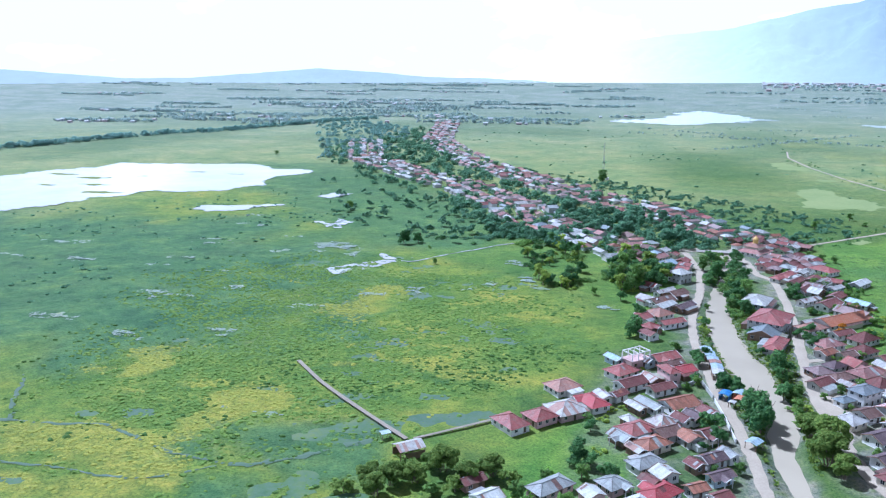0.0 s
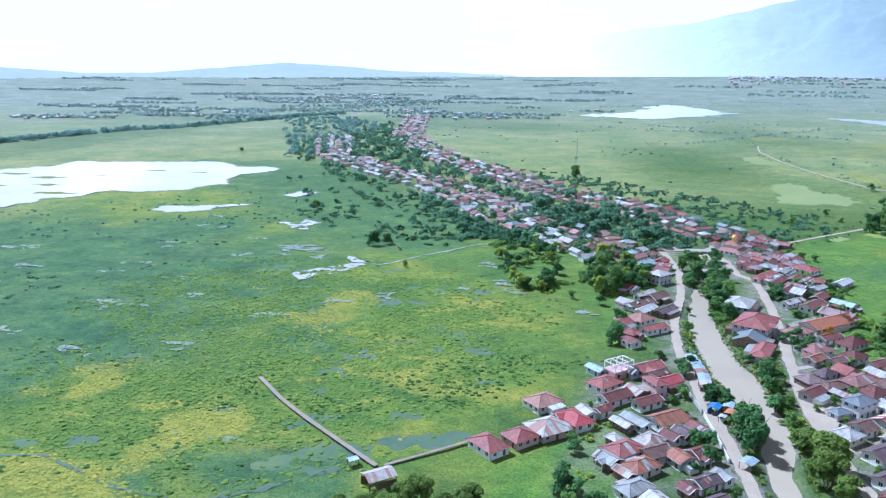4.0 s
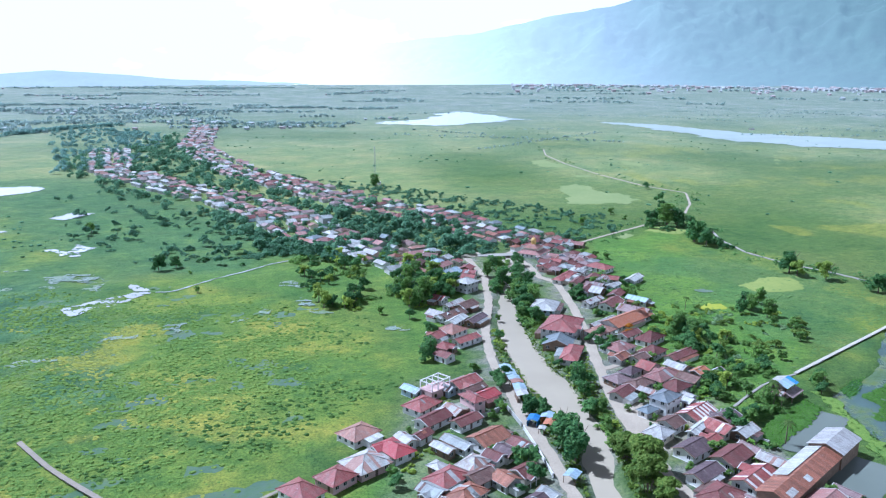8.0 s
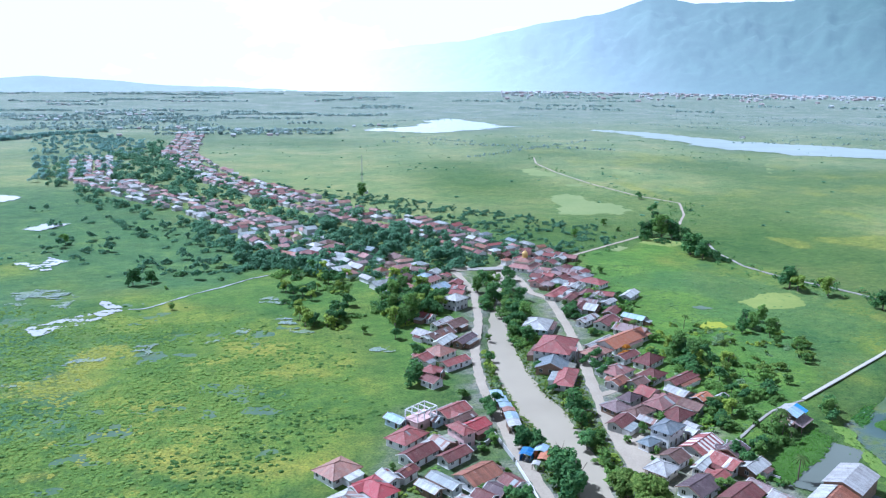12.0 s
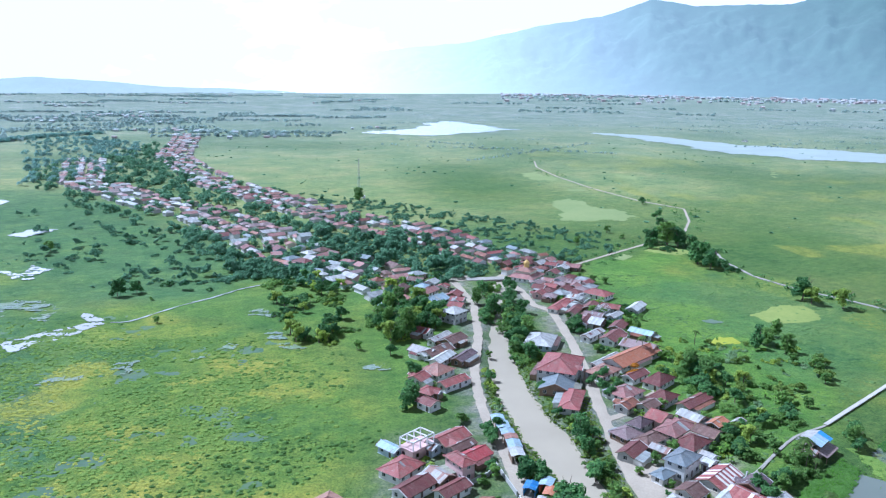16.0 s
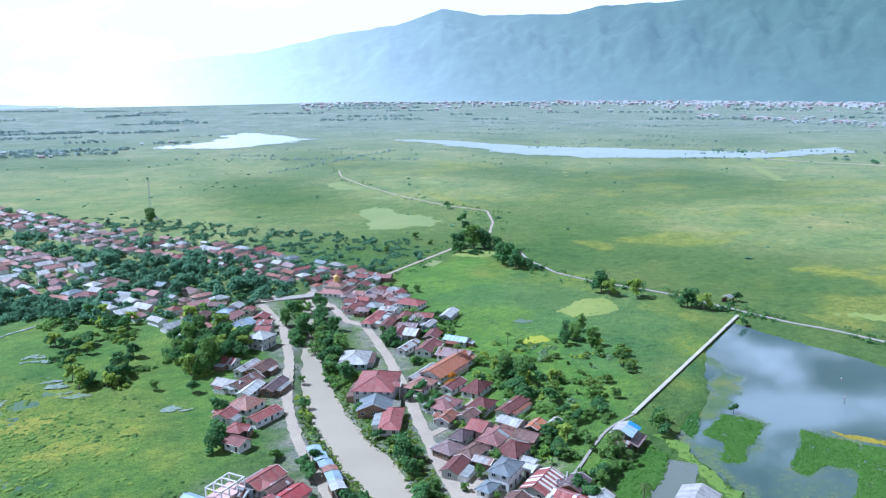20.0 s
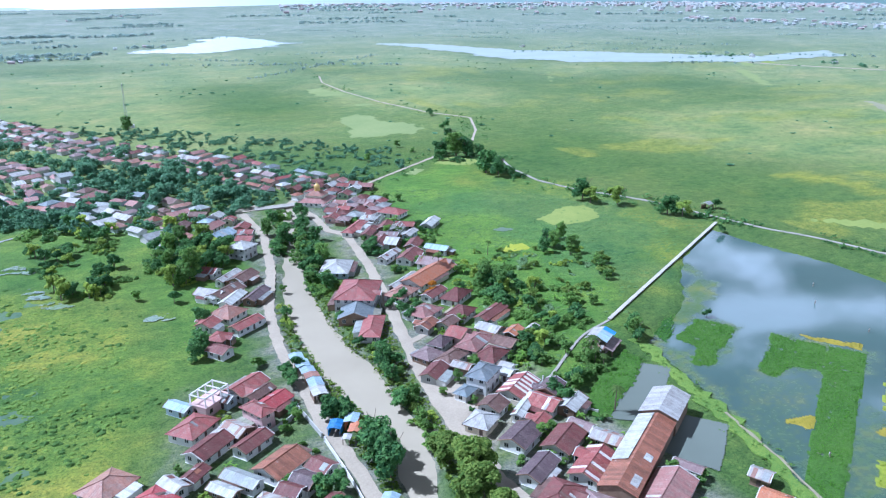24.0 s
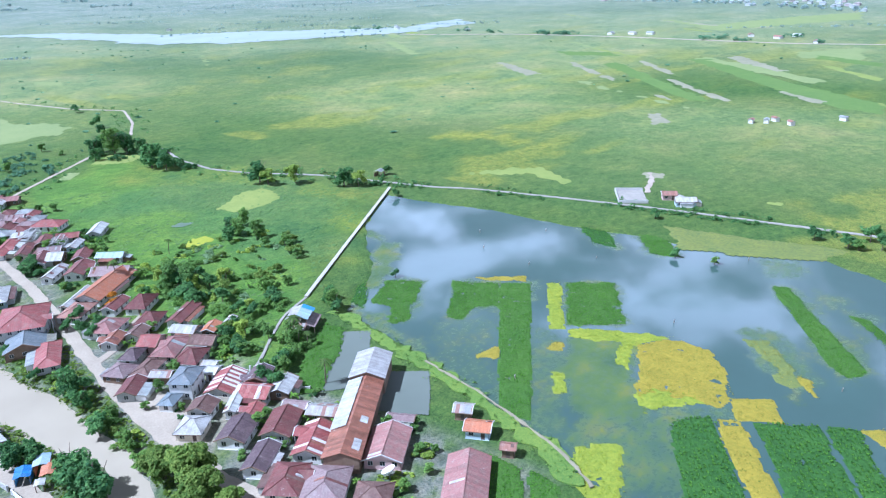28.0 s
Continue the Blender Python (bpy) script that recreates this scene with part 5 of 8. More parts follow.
            prev = cur
        part("frond", fr.mesh("frond", "leaf_palm"), thing, "", pose(pts[-1][0], 0, h))
    return thing


KINDS = {
    "tree_a": broadleaf(1, 9.0, 3.6, 2200, "leaf_dark", size=0.40),
    "tree_b": broadleaf(2, 10.5, 3.9, 2400, "leaf_mid", label="tall mid-green leafy tree", size=0.40),
    "tree_c": broadleaf(3, 7.0, 3.2, 1700, "leaf_dark", n=8, size=0.38),
    "tree_d": broadleaf(4, 6.0, 2.4, 1000, "leaf_mid", label="small bright green tree", n=6, size=0.34),
    "bush_a": bush(5, 2.6, 1.7, 480, "leaf_mid"),
    "bush_b": bush(6, 1.9, 1.5, 400, "leaf_dark", "low dark green bush"),
    "bush_c": bush(11, 3.4, 2.0, 560, "leaf_bamboo", "low feathery yellow-green leafy bush"),
    "bamboo": bamboo(7, 10.0, 4.4, 6500),
    "palm": palm(8, 8.5),
    "tree_e": broadleaf(31, 8.0, 3.4, 1700, "leaf_bright", label="spreading sunlit light green tree", n=7, size=0.36),
    "thicket_a": thicket(32, 3.4, 4.6, 2100, "leaf_mid", "wide tangled thicket of green shrubs"),
    "thicket_b": thicket(33, 2.6, 3.8, 1500, "leaf_bright", "low light green thicket of shrubs"),
    "thicket_c": thicket(34, 4.2, 4.0, 2000, "leaf_dark", "dark green tangled thicket"),
    "thicket_d": thicket(35, 2.4, 3.4, 1200, "leaf_grey", "low grey-green thicket of shrubs"),
    "banana": banana(36, 4.2),
}
FIRST = set(KINDS)
pr = random.Random(12)


def plant(kind, x, y, s=1.0, label=""):
    if seg_dist(np.array([x]), np.array([y]), RIVER, RIVER_W)[0] < -0.5:
        return None
    m = pose(x, y, max(-0.4, base_z(x, y)) - 0.05, 0, 0, pr.uniform(0, 360)) @ Matrix.Diagonal((s * pr.uniform(0.92, 1.1), s * pr.uniform(0.92, 1.1), s * pr.uniform(0.9, 1.12), 1))
    ob = KINDS[kind]
    if kind in FIRST:
        FIRST.discard(kind)
        ob.matrix_basis = m
    else:
        ob = copy_thing(ob, Matrix())
        ob.matrix_basis = m
    if label:
        ob["label"] = label
    return ob


HOUSES = []


def free_of_houses(x, y, r):
    return all((x - hx) ** 2 + (y - hy) ** 2 > (r + hs) ** 2 for hx, hy, hs in HOUSES)


def scatter(kinds, poly, count, s0, s1, clear=2.0, seed=1, clump=None):
    """Plants at random inside a plan polygon, clear of houses and roads."""
    g = random.Random(seed)
    xs, ys = [p[0] for p in poly], [p[1] for p in poly]
    made = tries = 0
    while made < count and tries < count * 30:
        tries += 1
        x, y = g.uniform(min(xs), max(xs)), g.uniform(min(ys), max(ys))
        X, Y = np.array([x]), np.array([y])
        if not inside(X, Y, poly)[0] or not free_of_houses(x, y, clear):
            continue
        if min(seg_dist(X, Y, ROAD_W)[0], seg_dist(X, Y, ROAD_E)[0]) < 4.2 or seg_dist(X, Y, RIVER, RIVER_W)[0] < 0.6:
            continue
        if clump and smooth_noise(X, Y, clump[0], seed + 300)[0] + 0.25 * g.random() < clump[1]:
            continue
        plant(g.choice(kinds), x, y, g.uniform(s0, s1))
        made += 1


def spots_in(poly, count, s0, s1, clear, seed, clump=None):
    """Places and sizes for plants inside a plan polygon, clear of houses, roads and the river."""
    g, out = random.Random(seed), []
    xs, ys = [p[0] for p in poly], [p[1] for p in poly]
    for _ in range(count * 30):
        x, y = g.uniform(min(xs), max(xs)), g.uniform(min(ys), max(ys))
        X, Y = np.array([x]), np.array([y])
        if len(out) == count:
            break
        if not inside(X, Y, poly)[0] or not free_of_houses(x, y, clear) or seg_dist(X, Y, RIVER, RIVER_W)[0] < 0.6:
            continue
        if min(seg_dist(X, Y, ROAD_W)[0], seg_dist(X, Y, ROAD_E)[0]) < 4.2:
            continue
        if clump and smooth_noise(X, Y, clump[0], seed + 300)[0] + 0.25 * g.random() < clump[1]:
            continue
        out.append((x, y, g.uniform(s0, s1), g.uniform(0, 6.283)))
    return out


def growth(name, kinds, spots, label, seed, keep=3):
    """Distant trees and shrubs, past counting, in one mesh; fewer and larger leaf sprays than the near ones."""
    g, V, M, mats = random.Random(seed), [], [], []
    for x, y, s, turn in spots:
        crown = [c for c in KINDS[g.choice(kinds)].children if c.name.startswith("crown")][0].data
        co = np.empty(len(crown.vertices) * 3)
        crown.vertices.foreach_get("co", co)
        q = co.reshape(-1, 4, 3)[g.randrange(keep)::keep]
        mid = q.mean(1, keepdims=True)
        q = (mid + (q - mid) * keep ** 0.45).reshape(-1, 3) * s
        c, sn = math.cos(turn), math.sin(turn)
        V.append(np.stack([q[:, 0] * c - q[:, 1] * sn + x, q[:, 0] * sn + q[:, 1] * c + y, q[:, 2] + base_z(x, y)], 1))
        # Beyond y 430 every crown takes the haze-tinted leaf colour.
        leaf = MATS["leaf_far_haze"] if y > 430 or g.random() < 0.25 else crown.materials[0]
        if leaf not in mats:
            mats.append(leaf)
        M += [mats.index(leaf)] * (len(q) // 4)
    V = np.concatenate(V)
    me = mesh_of(name, V.tolist(), np.arange(len(V)).reshape(-1, 4).tolist(), None)
    for m in mats:
        me.materials.append(m)
    me.polygons.foreach_set("material_index", M)
    return tagged(new(name, me), label, "trees", kind="stuff")


# ---- houses ----
def home(x, y, w, d, rot, storeys, form, roof, **more):
    w, d = w * 1.1 + 0.5, d * 1.1 + 0.7
    HOUSES.append((x, y, 0.42 * max(w, d)))
    return house(x, y, w, d, rot, storeys, form, roof, **more)


def plot(x, y, w, d, rot, storeys, form, roof, **more):
    HOUSES.append((x, y, 0.42 * max(w, d)))
    return house(x, y, w, d, rot, storeys, form, roof, plain=True, **more)


home(84.9, 258.5, 15.2, 5.7, 64, 1, "hip", "red")
home(83.9, 271.7, 11.4, 9.8, 65, 1, "gable", "slate")
home(88.9, 284.3, 17.2, 12.4, 61, 2, "hip", "red")
home(90.9, 317.5, 13.8, 10.0, 64, 1, "hip", "white")
home(114.5, 365.6, 18.4, 4.6, 50, 1, "hip", "red")
plot(138.8, 382.1, 13.8, 9.3, -50, 1, "hip", "red", wall="wall_white")
plot(118.0, 355.6, 13.8, 5.3, 54, 1, "gable", "darkred")
plot(127.6, 361.2, 11.4, 5.5, 56, 1, "gable", "darkred")
plot(133.4, 345.7, 10.4, 4.4, 44, 1, "gable", "white")
plot(148.3, 357.0, 13.8, 6.1, 48, 1, "gable", "white", wall="wall_grey")
plot(117.8, 340.8, 13.8, 5.6, 56, 1, "gable", "darkred", wall="wall_white")
plot(122.4, 337.5, 6.0, 9.3, -42, 1, "gable", "white")
plot(129.5, 331.2, 11.1, 6.5, 52, 1, "gable", "darkred", wall="timber")
plot(114.6, 321.9, 13.4, 5.1, 40, 1, "gable", "white", wall="wall_white")
plot(121.8, 317.6, 13.8, 7.6, 46, 1, "gable", "darkred", wall="wall_white")
plot(136.1, 321.1, 10.7, 6.1, -50, 1, "gable", "bluewhite", wall="wall_white")
plot(128.1, 305.0, 13.8, 9.3, -47, 1, "gable", "mauve", wall="wall_white")
plot(120.3, 294.7, 26.8, 10.2, 35, 1, "gable", "orange", wall="wall_white")
plot(109.0, 292.8, 17.4, 3.2, 38, 1, "gable", "white", wall="wall_white")
plot(104.2, 282.0, 12.3, 8.4, 36, 1, "hip", "salmon", wall="wall_white")
plot(114.4, 276.5, 10.7, 5.5, 34, 1, "gable", "darkred", wall="wall_white")
plot(120.9, 271.2, 7.4, 12.4, -52, 1, "hip", "darkred", wall="wall_white")
plot(104.8, 262.6, 11.3, 9.0, 33, 1, "hip", "pink", wall="wall_white")
plot(115.9, 256.8, 7.5, 10.2, -52, 1, "hip", "darkred", wall="wall_grey")
plot(124.5, 251.8, 14.8, 5.5, 32, 1, "gable", "darkred", wall="wall_white")
plot(118.4, 240.9, 8.2, 6.0, -60, 1, "gable", "white", wall="wall_grey")
plot(109.4, 233.9, 13.0, 7.9, 35, 1, "hip", "pink", wall="wall_cream")
plot(107.9, 242.0, 6.3, 8.5, -55, 1, "gable", "red", wall="wall_pink")
plot(100.2, 238.8, 5.5, 8.1, -54, 1, "hip", "purple", wall="wall_grey")
plot(93.1, 232.7, 7.9, 7.3, 28, 1, "hip", "mauve", wall="timber")
plot(98.8, 228.0, 9.9, 6.2, 30, 1, "hip", "brown", wall="wall_grey")
plot(110.1, 224.4, 7.6, 10.5, -57, 1, "hip", "darkred", wall="wall_white")
plot(90.6, 221.9, 9.3, 5.8, 41, 1, "gable", "darkred", wall="wall_grey")
plot(99.3, 221.5, 5.9, 4.5, -54, 1, "gable", "striped", wall="timber")
plot(100.6, 211.3, 9.8, 7.1, 37, 2, "hip", "slate", wall="wall_white")
plot(93.6, 208.0, 6.3, 4.7, 32, 1, "hip", "slate", wall="wall_white")
plot(109.1, 212.2, 3.5, 5.3, -61, 1, "gable", "white", wall="wall_white")
plot(124.0, 235.6, 7.1, 4.7, 35, 1, "gable", "orange", wall="timber")
plot(130.9, 235.4, 4.5, 3.2, 33, 1, "gable", "white", wall="timber")
plot(107.5, 203.9, 12.3, 8.0, 35, 1, "gable", "redwhite", wall="wall_grey")
plot(110.5, 215.6, 4.4, 4.8, -62, 1, "gable", "white", wall="wall_white")
plot(97.1, 198.7, 6.5, 7.0, 33, 1, "gable", "brown", wall="wall_white")
plot(90.7, 193.0, 7.1, 8.3, -52, 1, "hip", "white", wall="wall_cream")
plot(103.0, 193.8, 9.4, 3.4, 40, 1, "gable", "white", wall="wall_white")
plot(109.7, 194.0, 9.0, 7.6, -61, 1, "gable", "redwhite", wall="wall_white")
plot(103.4, 186.4, 6.9, 4.5, 35, 1, "gable", "red", wall="wall_white")
plot(96.2, 182.7, 10.2, 7.6, 32, 1, "gable", "purple", wall="wall_white")
plot(104.5, 176.8, 11.4, 7.7, 34, 1, "gable", "darkred", wall="wall_grey")
plot(112.0, 180.5, 6.5, 4.0, -62, 1, "gable", "mauve", wall="timber")
plot(114.6, 173.1, 7.7, 5.5, -59, 1, "gable", "striped", wall="timber")
plot(104.9, 165.3, 13.1, 7.7, 34, 1, "gable", "redwhite", wall="wall_white")
plot(114.2, 150.6, 13.5, 9.3, 33, 1, "gable", "pink", wall="wall_pink")
plot(124.0, 155.7, 7.1, 3.4, -62, 1, "gable", "mauve", wall="wall_white")
plot(95.8, 150.7, 12.9, 9.5, 36, 1, "hip", "mauve", wall="wall_white")
plot(91.9, 158.7, 11.5, 8.0, 35, 1, "hip", "darkred", wall="wall_cream")
plot(99.9, 140.7, 8.1, 8.1, -55, 1, "hip", "brown", wall="wall_grey")
plot(114.4, 127.8, 19.3, 9.7, 34, 1, "gable", "pink", wall="wall_white")
plot(136.4, 146.3, 4.8, 4.9, -62, 1, "gable", "striped", wall="timber")
plot(132.6, 138.8, 6.6, 5.4, -62, 1, "gable", "orange", wall="wall_blue")
plot(130.4, 128.5, 3.7, 3.4, -62, 1, "gable", "salmon", wall="timber")
plot(93.2, 169.6, 10.7, 6.1, 32, 1, "gable", "purple", wall="wall_white")
plot(-11.0, 174.6, 7.7, 11.0, 43, 1, "hip", "red", wall="wall_white")
plot(-2.4, 180.5, 8.3, 9.1, -49, 1, "hip", "red", wall="wall_pink")
plot(5.5, 186.9, 11.2, 10.6, 36, 1, "hip", "striped", wall="wall_pink")
plot(13.7, 193.5, 11.0, 7.6, -57, 1, "hip", "brightred", wall="wall_white")
plot(4.1, 204.5, 10.7, 9.0, 40, 1, "hip", "salmon", wall="wall_white")
plot(17.4, 198.4, 6.7, 4.4, -62, 1, "gable", "white", wall="wall_white")
plot(22.3, 200.5, 6.3, 4.4, 44, 1, "gable", "darkred", wall="wall_white")
plot(24.5, 221.3, 11.0, 8.4, 44, 1, "hip", "red", wall="wall_white")
plot(26.8, 210.7, 11.3, 6.9, 40, 1, "gable", "darkred", wall="wall_white")
plot(34.0, 215.4, 7.4, 6.0, -55, 1, "gable", "striped", wall="timber")
plot(36.5, 208.3, 9.9, 5.5, 36, 1, "gable", "darkred", wall="wall_white")
plot(40.2, 218.4, 8.9, 5.1, -62, 2, "hip", "red", wall="wall_pink")
plot(45.7, 225.3, 8.7, 6.5, 35, 1, "gable", "brightred", wall="wall_pink")
plot(40.6, 236.7, 11.4, 7.2, 36, 1, "gable", "red", wall="wall_white")
plot(42.9, 231.1, 9.0, 4.7, 36, 1, "gable", "brown", wall="wall_grey")
plot(34.5, 231.7, 4.3, 5.0, -50, 1, "gable", "steel", wall="wall_blue")
plot(22.5, 232.9, 7.6, 4.4, -51, 1, "gable", "bluewhite", wall="wall_blue")
plot(27.2, 191.8, 7.7, 3.9, -52, 1, "gable", "white", wall="timber")
plot(31.6, 194.4, 10.0, 4.8, -52, 1, "gable", "steel", wall="wall_white")
plot(40.8, 196.4, 11.3, 8.6, 34, 1, "gable", "rusty", wall="wall_white")
plot(24.4, 182.0, 4.3, 5.4, 40, 1, "hip", "white", wall="timber")
plot(26.0, 176.0, 10.7, 8.2, 39, 1, "hip", "red", wall="wall_white")
plot(34.0, 182.4, 6.6, 8.6, -46, 1, "hip", "striped", wall="wall_blue")
plot(40.4, 185.5, 5.8, 5.6, -48, 1, "gable", "darkred", wall="wall_white")
plot(44.1, 187.7, 6.0, 6.4, -49, 1, "gable", "purple", wall="wall_white")
plot(49.0, 191.4, 6.3, 5.7, -58, 1, "gable", "darkred", wall="wall_white")
plot(21.4, 170.3, 7.3, 5.4, -48, 1, "gable", "steel", wall="timber")
plot(29.9, 167.8, 9.7, 6.9, 40, 1, "hip", "rusty", wall="wall_cream")
plot(24.9, 163.5, 6.1, 3.6, -52, 1, "gable", "striped", wall="timber")
plot(40.9, 173.3, 6.5, 6.4, -57, 1, "gable", "rusty", wall="wall_grey")
plot(26.9, 156.4, 9.8, 6.3, 38, 1, "hip", "steel", wall="wall_white")
plot(31.4, 151.1, 5.6, 6.8, -56, 1, "gable", "white", wall="wall_white")
plot(27.3, 146.6, 5.2, 4.5, -46, 1, "gable", "darkred", wall="timber")
plot(29.2, 141.3, 10.7, 6.7, 44, 1, "hip", "brightred", wall="wall_white")
plot(17.7, 143.9, 7.4, 6.8, 42, 1, "hip", "steel", wall="wall_pink")
plot(12.3, 137.8, 5.6, 5.9, -57, 1, "gable", "white", wall="wall_pink")
plot(1.9, 139.8, 12.1, 6.5, 44, 1, "hip", "steel", wall="wall_pink")
plot(45.1, 161.6, 7.9, 5.4, 34, 1, "gable", "purple", wall="wall_white")
plot(50.1, 165.0, 5.9, 4.2, -60, 1, "gable", "steel", wall="wall_white")
plot(45.5, 152.3, 7.7, 4.5, 33, 1, "gable", "purple", wall="wall_blue")
plot(40.1, 157.5, 4.8, 4.8, -53, 1, "gable", "darkred", wall="timber")
plot(38.5, 144.9, 5.8, 4.7, 31, 1, "gable", "rusty", wall="wall_grey")
plot(43.8, 141.7, 5.9, 4.2, 35, 1, "gable", "darkred", wall="wall_white")
plot(-18.1, 139.1, 7.0, 4.6, 41, 1, "gable", "darkred", wall="timber")
plot(-13.2, 131.9, 7.1, 5.9, 44, 1, "gable", "white", wall="wall_white")
plot(61.2, 353.3, 9.6, 9.3, 42, 2, "hip", "white", wall="wall_grey")
plot(56.4, 380.3, 13.8, 9.3, 46, 1, "gable", "bluewhite", wall="wall_blue")
plot(54.9, 395.6, 13.1, 6.9, 50, 1, "gable", "pink", wall="wall_white")
plot(50.5, 326.0, 13.1, 4.3, 47, 1, "gable", "white", wall="wall_white")
plot(55.8, 322.7, 11.4, 7.3, 47, 1, "gable", "brown", wall="timber")
plot(47.3, 310.0, 13.5, 7.7, 40, 1, "gable", "brown", wall="wall_white")
plot(42.0, 310.8, 10.8, 7.2, -46, 1, "gable", "white", wall="wall_white")
plot(48.3, 302.6, 12.6, 5.7, 52, 1, "gable", "white", wall="wall_white")
plot(56.6, 302.7, 13.1, 5.3, 51, 1, "gable", "purple", wall="timber")
plot(44.5, 290.7, 9.9, 10.4, -49, 1, "hip", "salmon", wall="wall_white")
plot(48.4, 278.9, 12.3, 5.6, 35, 1, "gable", "red", wall="wall_white")
plot(37.7, 262.6, 7.1, 5.9, -52, 1, "gable", "darkred", wall="wall_white")



def tiered_hall(x, y, w, d, rot):
    """A low hall under a broad hipped roof with a second, smaller roof above it."""
    thing = house(x, y, w, d, rot, 1, "hip", "pink", wall="wall_white", plain=True, extra=" in two tiers")
    HOUSES.append((x, y, 0.42 * max(w, d)))
    z = 2.5 + 0.42 * d * 0.22
    sh, rf = Shape(), Shape()
    W, D = w * 0.26, d * 0.28
    for a, b in (((-W, -D), (W, -D)), ((W, -D), (W, D)), ((W, D), (-W, D)), ((-W, D), (-W, -D))):
        wall_with_openings(sh, a, b, z - 0.3, z + 1.7, [])
    part("clerestory", sh.mesh("clerestory", "wall_cream"), thing, "cream wall between the two roofs")
    W, D, z = W + 0.6, D + 0.6, z + 1.6
    r, top = min(D, W - 0.4), z + 0.42 * D
    slope_strips(rf, (-W, -D, z), (W, -D, z), (-W + r, 0, top), (W - r, 0, top))
    slope_strips(rf, (W, D, z), (-W, D, z), (W - r, 0, top), (-W + r, 0, top))
    slope_strips(rf, (W, -D, z), (W, D, z), (W - r, 0, top), (W - r, 0, top))
    slope_strips(rf, (-W, D, z), (-W, -D, z), (-W + r, 0, top), (-W + r, 0, top))
    part("upper_roof", rf.mesh("upper_roof", "salmon"), thing, "salmon upper roof")
    return top


HALL_TOP = tiered_hall(112.4, 421.1, 17, 15, 50)

# closely packed smaller houses between the larger ones
fill_r = random.Random(21)


def fill(poly, count, rot, roofs):
    xs, ys = [p[0] for p in poly], [p[1] for p in poly]
    made = tries = 0
    while made < count and tries < 4000:
        tries += 1
        x, y = fill_r.uniform(min(xs), max(xs)), fill_r.uniform(min(ys), max(ys))
        X, Y = np.array([x]), np.array([y])
        if not inside(X, Y, poly)[0] or not free_of_houses(x, y, 3.3):
            continue
        if min(seg_dist(X, Y, ROAD_W)[0], seg_dist(X, Y, ROAD_E)[0]) < 6.0:
            continue
        home(x, y, fill_r.uniform(5.5, 8), fill_r.uniform(4.5, 6), rot + fill_r.choice((0, 90)) + fill_r.uniform(-4, 4), 1, fill_r.choice(("gable", "gable", "hip")), fill_r.choice(roofs))
        made += 1


fill([(92, 160), (112, 160), (120, 180), (116, 210), (120, 240), (118, 262), (104, 290), (98, 262), (94, 220), (90, 190)], 5, 36, ["darkred", "brown", "steel", "rusty", "white", "purple"])
fill([(110, 345), (134, 345), (140, 352), (140, 410), (120, 410), (114, 380)], 8, 52, ["red", "brown", "white", "darkred", "steel", "mauve", "pink"])
fill([(18, 132), (52, 132), (52, 180), (22, 182)], 4, 36, ["darkred", "steel", "rusty", "brown", "white"])
fill([(36, 270), (50, 272), (60, 330), (52, 345), (44, 335), (38, 300)], 3, 50, ["white", "red", "steel", "brown"])
fill([(64, 362), (70, 380), (68, 410), (52, 420), (40, 405), (50, 395)], 8, 60, ["red", "mauve", "bluewhite", "white", "brown"])
fill([(102, 395), (112, 356), (126, 372), (142, 396), (140, 420), (122, 405), (108, 408)], 14, 52, ["red", "darkred", "white", "pink", "steel", "mauve"])
fill([(112, 425), (140, 425), (150, 440), (120, 470), (100, 450)], 12, 50, ["red", "pink", "white", "darkred"])


# ---- crops and weeds in the flooded fields ----
def blades(poly, count, size, per, seed, z, rot=36.0, row=0.0):
    """Leaf sprays over a plan polygon, in rows if wanted."""
    g4 = np.random.default_rng(seed)
    xs, ys = [p[0] for p in poly], [p[1] for p in poly]
    X, Y = g4.uniform(min(xs), max(xs), count * 4), g4.uniform(min(ys), max(ys), count * 4)
    if row:
        a = radians(rot)
        u, v = X * math.cos(a) + Y * math.sin(a), Y * math.cos(a) - X * math.sin(a)
        v = np.round(v / row) * row + g4.normal(0, row * 0.1, len(v))
        X, Y = u * math.cos(a) - v * math.sin(a), u * math.sin(a) + v * math.cos(a)
    k = poly_depth(X, Y, poly) > 0.15
    X, Y = X[k][:count], Y[k][:count]
    n = len(X)
    S = np.repeat(size * (0.5 + g4.random(n)), per)[:, None]
    P = np.repeat(np.stack([X, Y, np.full(n, z)], 1), per, 0)
    a = g4.random(n * per) * 6.283
    d = np.stack([np.cos(a), np.sin(a), 0 * a], 1)
    side = np.stack([-np.sin(a), np.cos(a), 0 * a], 1)
    P = P + d * S * 0.3 * g4.random((n * per, 1))
    up = np.array([0, 0, 1.0]) * S * (0.10 + 0.25 * g4.random((n * per, 1)))
    out = d * S * (0.5 + 0.5 * g4.random((n * per, 1)))
    w = S * 0.3
    V = np.stack([P - side * w * 0.5, P + side * w * 0.5, P + side * w + out * 0.6 + up, P - side * w + out * 0.6 + up], 1).reshape(-1, 3)
    return V, np.arange(len(V)).reshape(-1, 4)


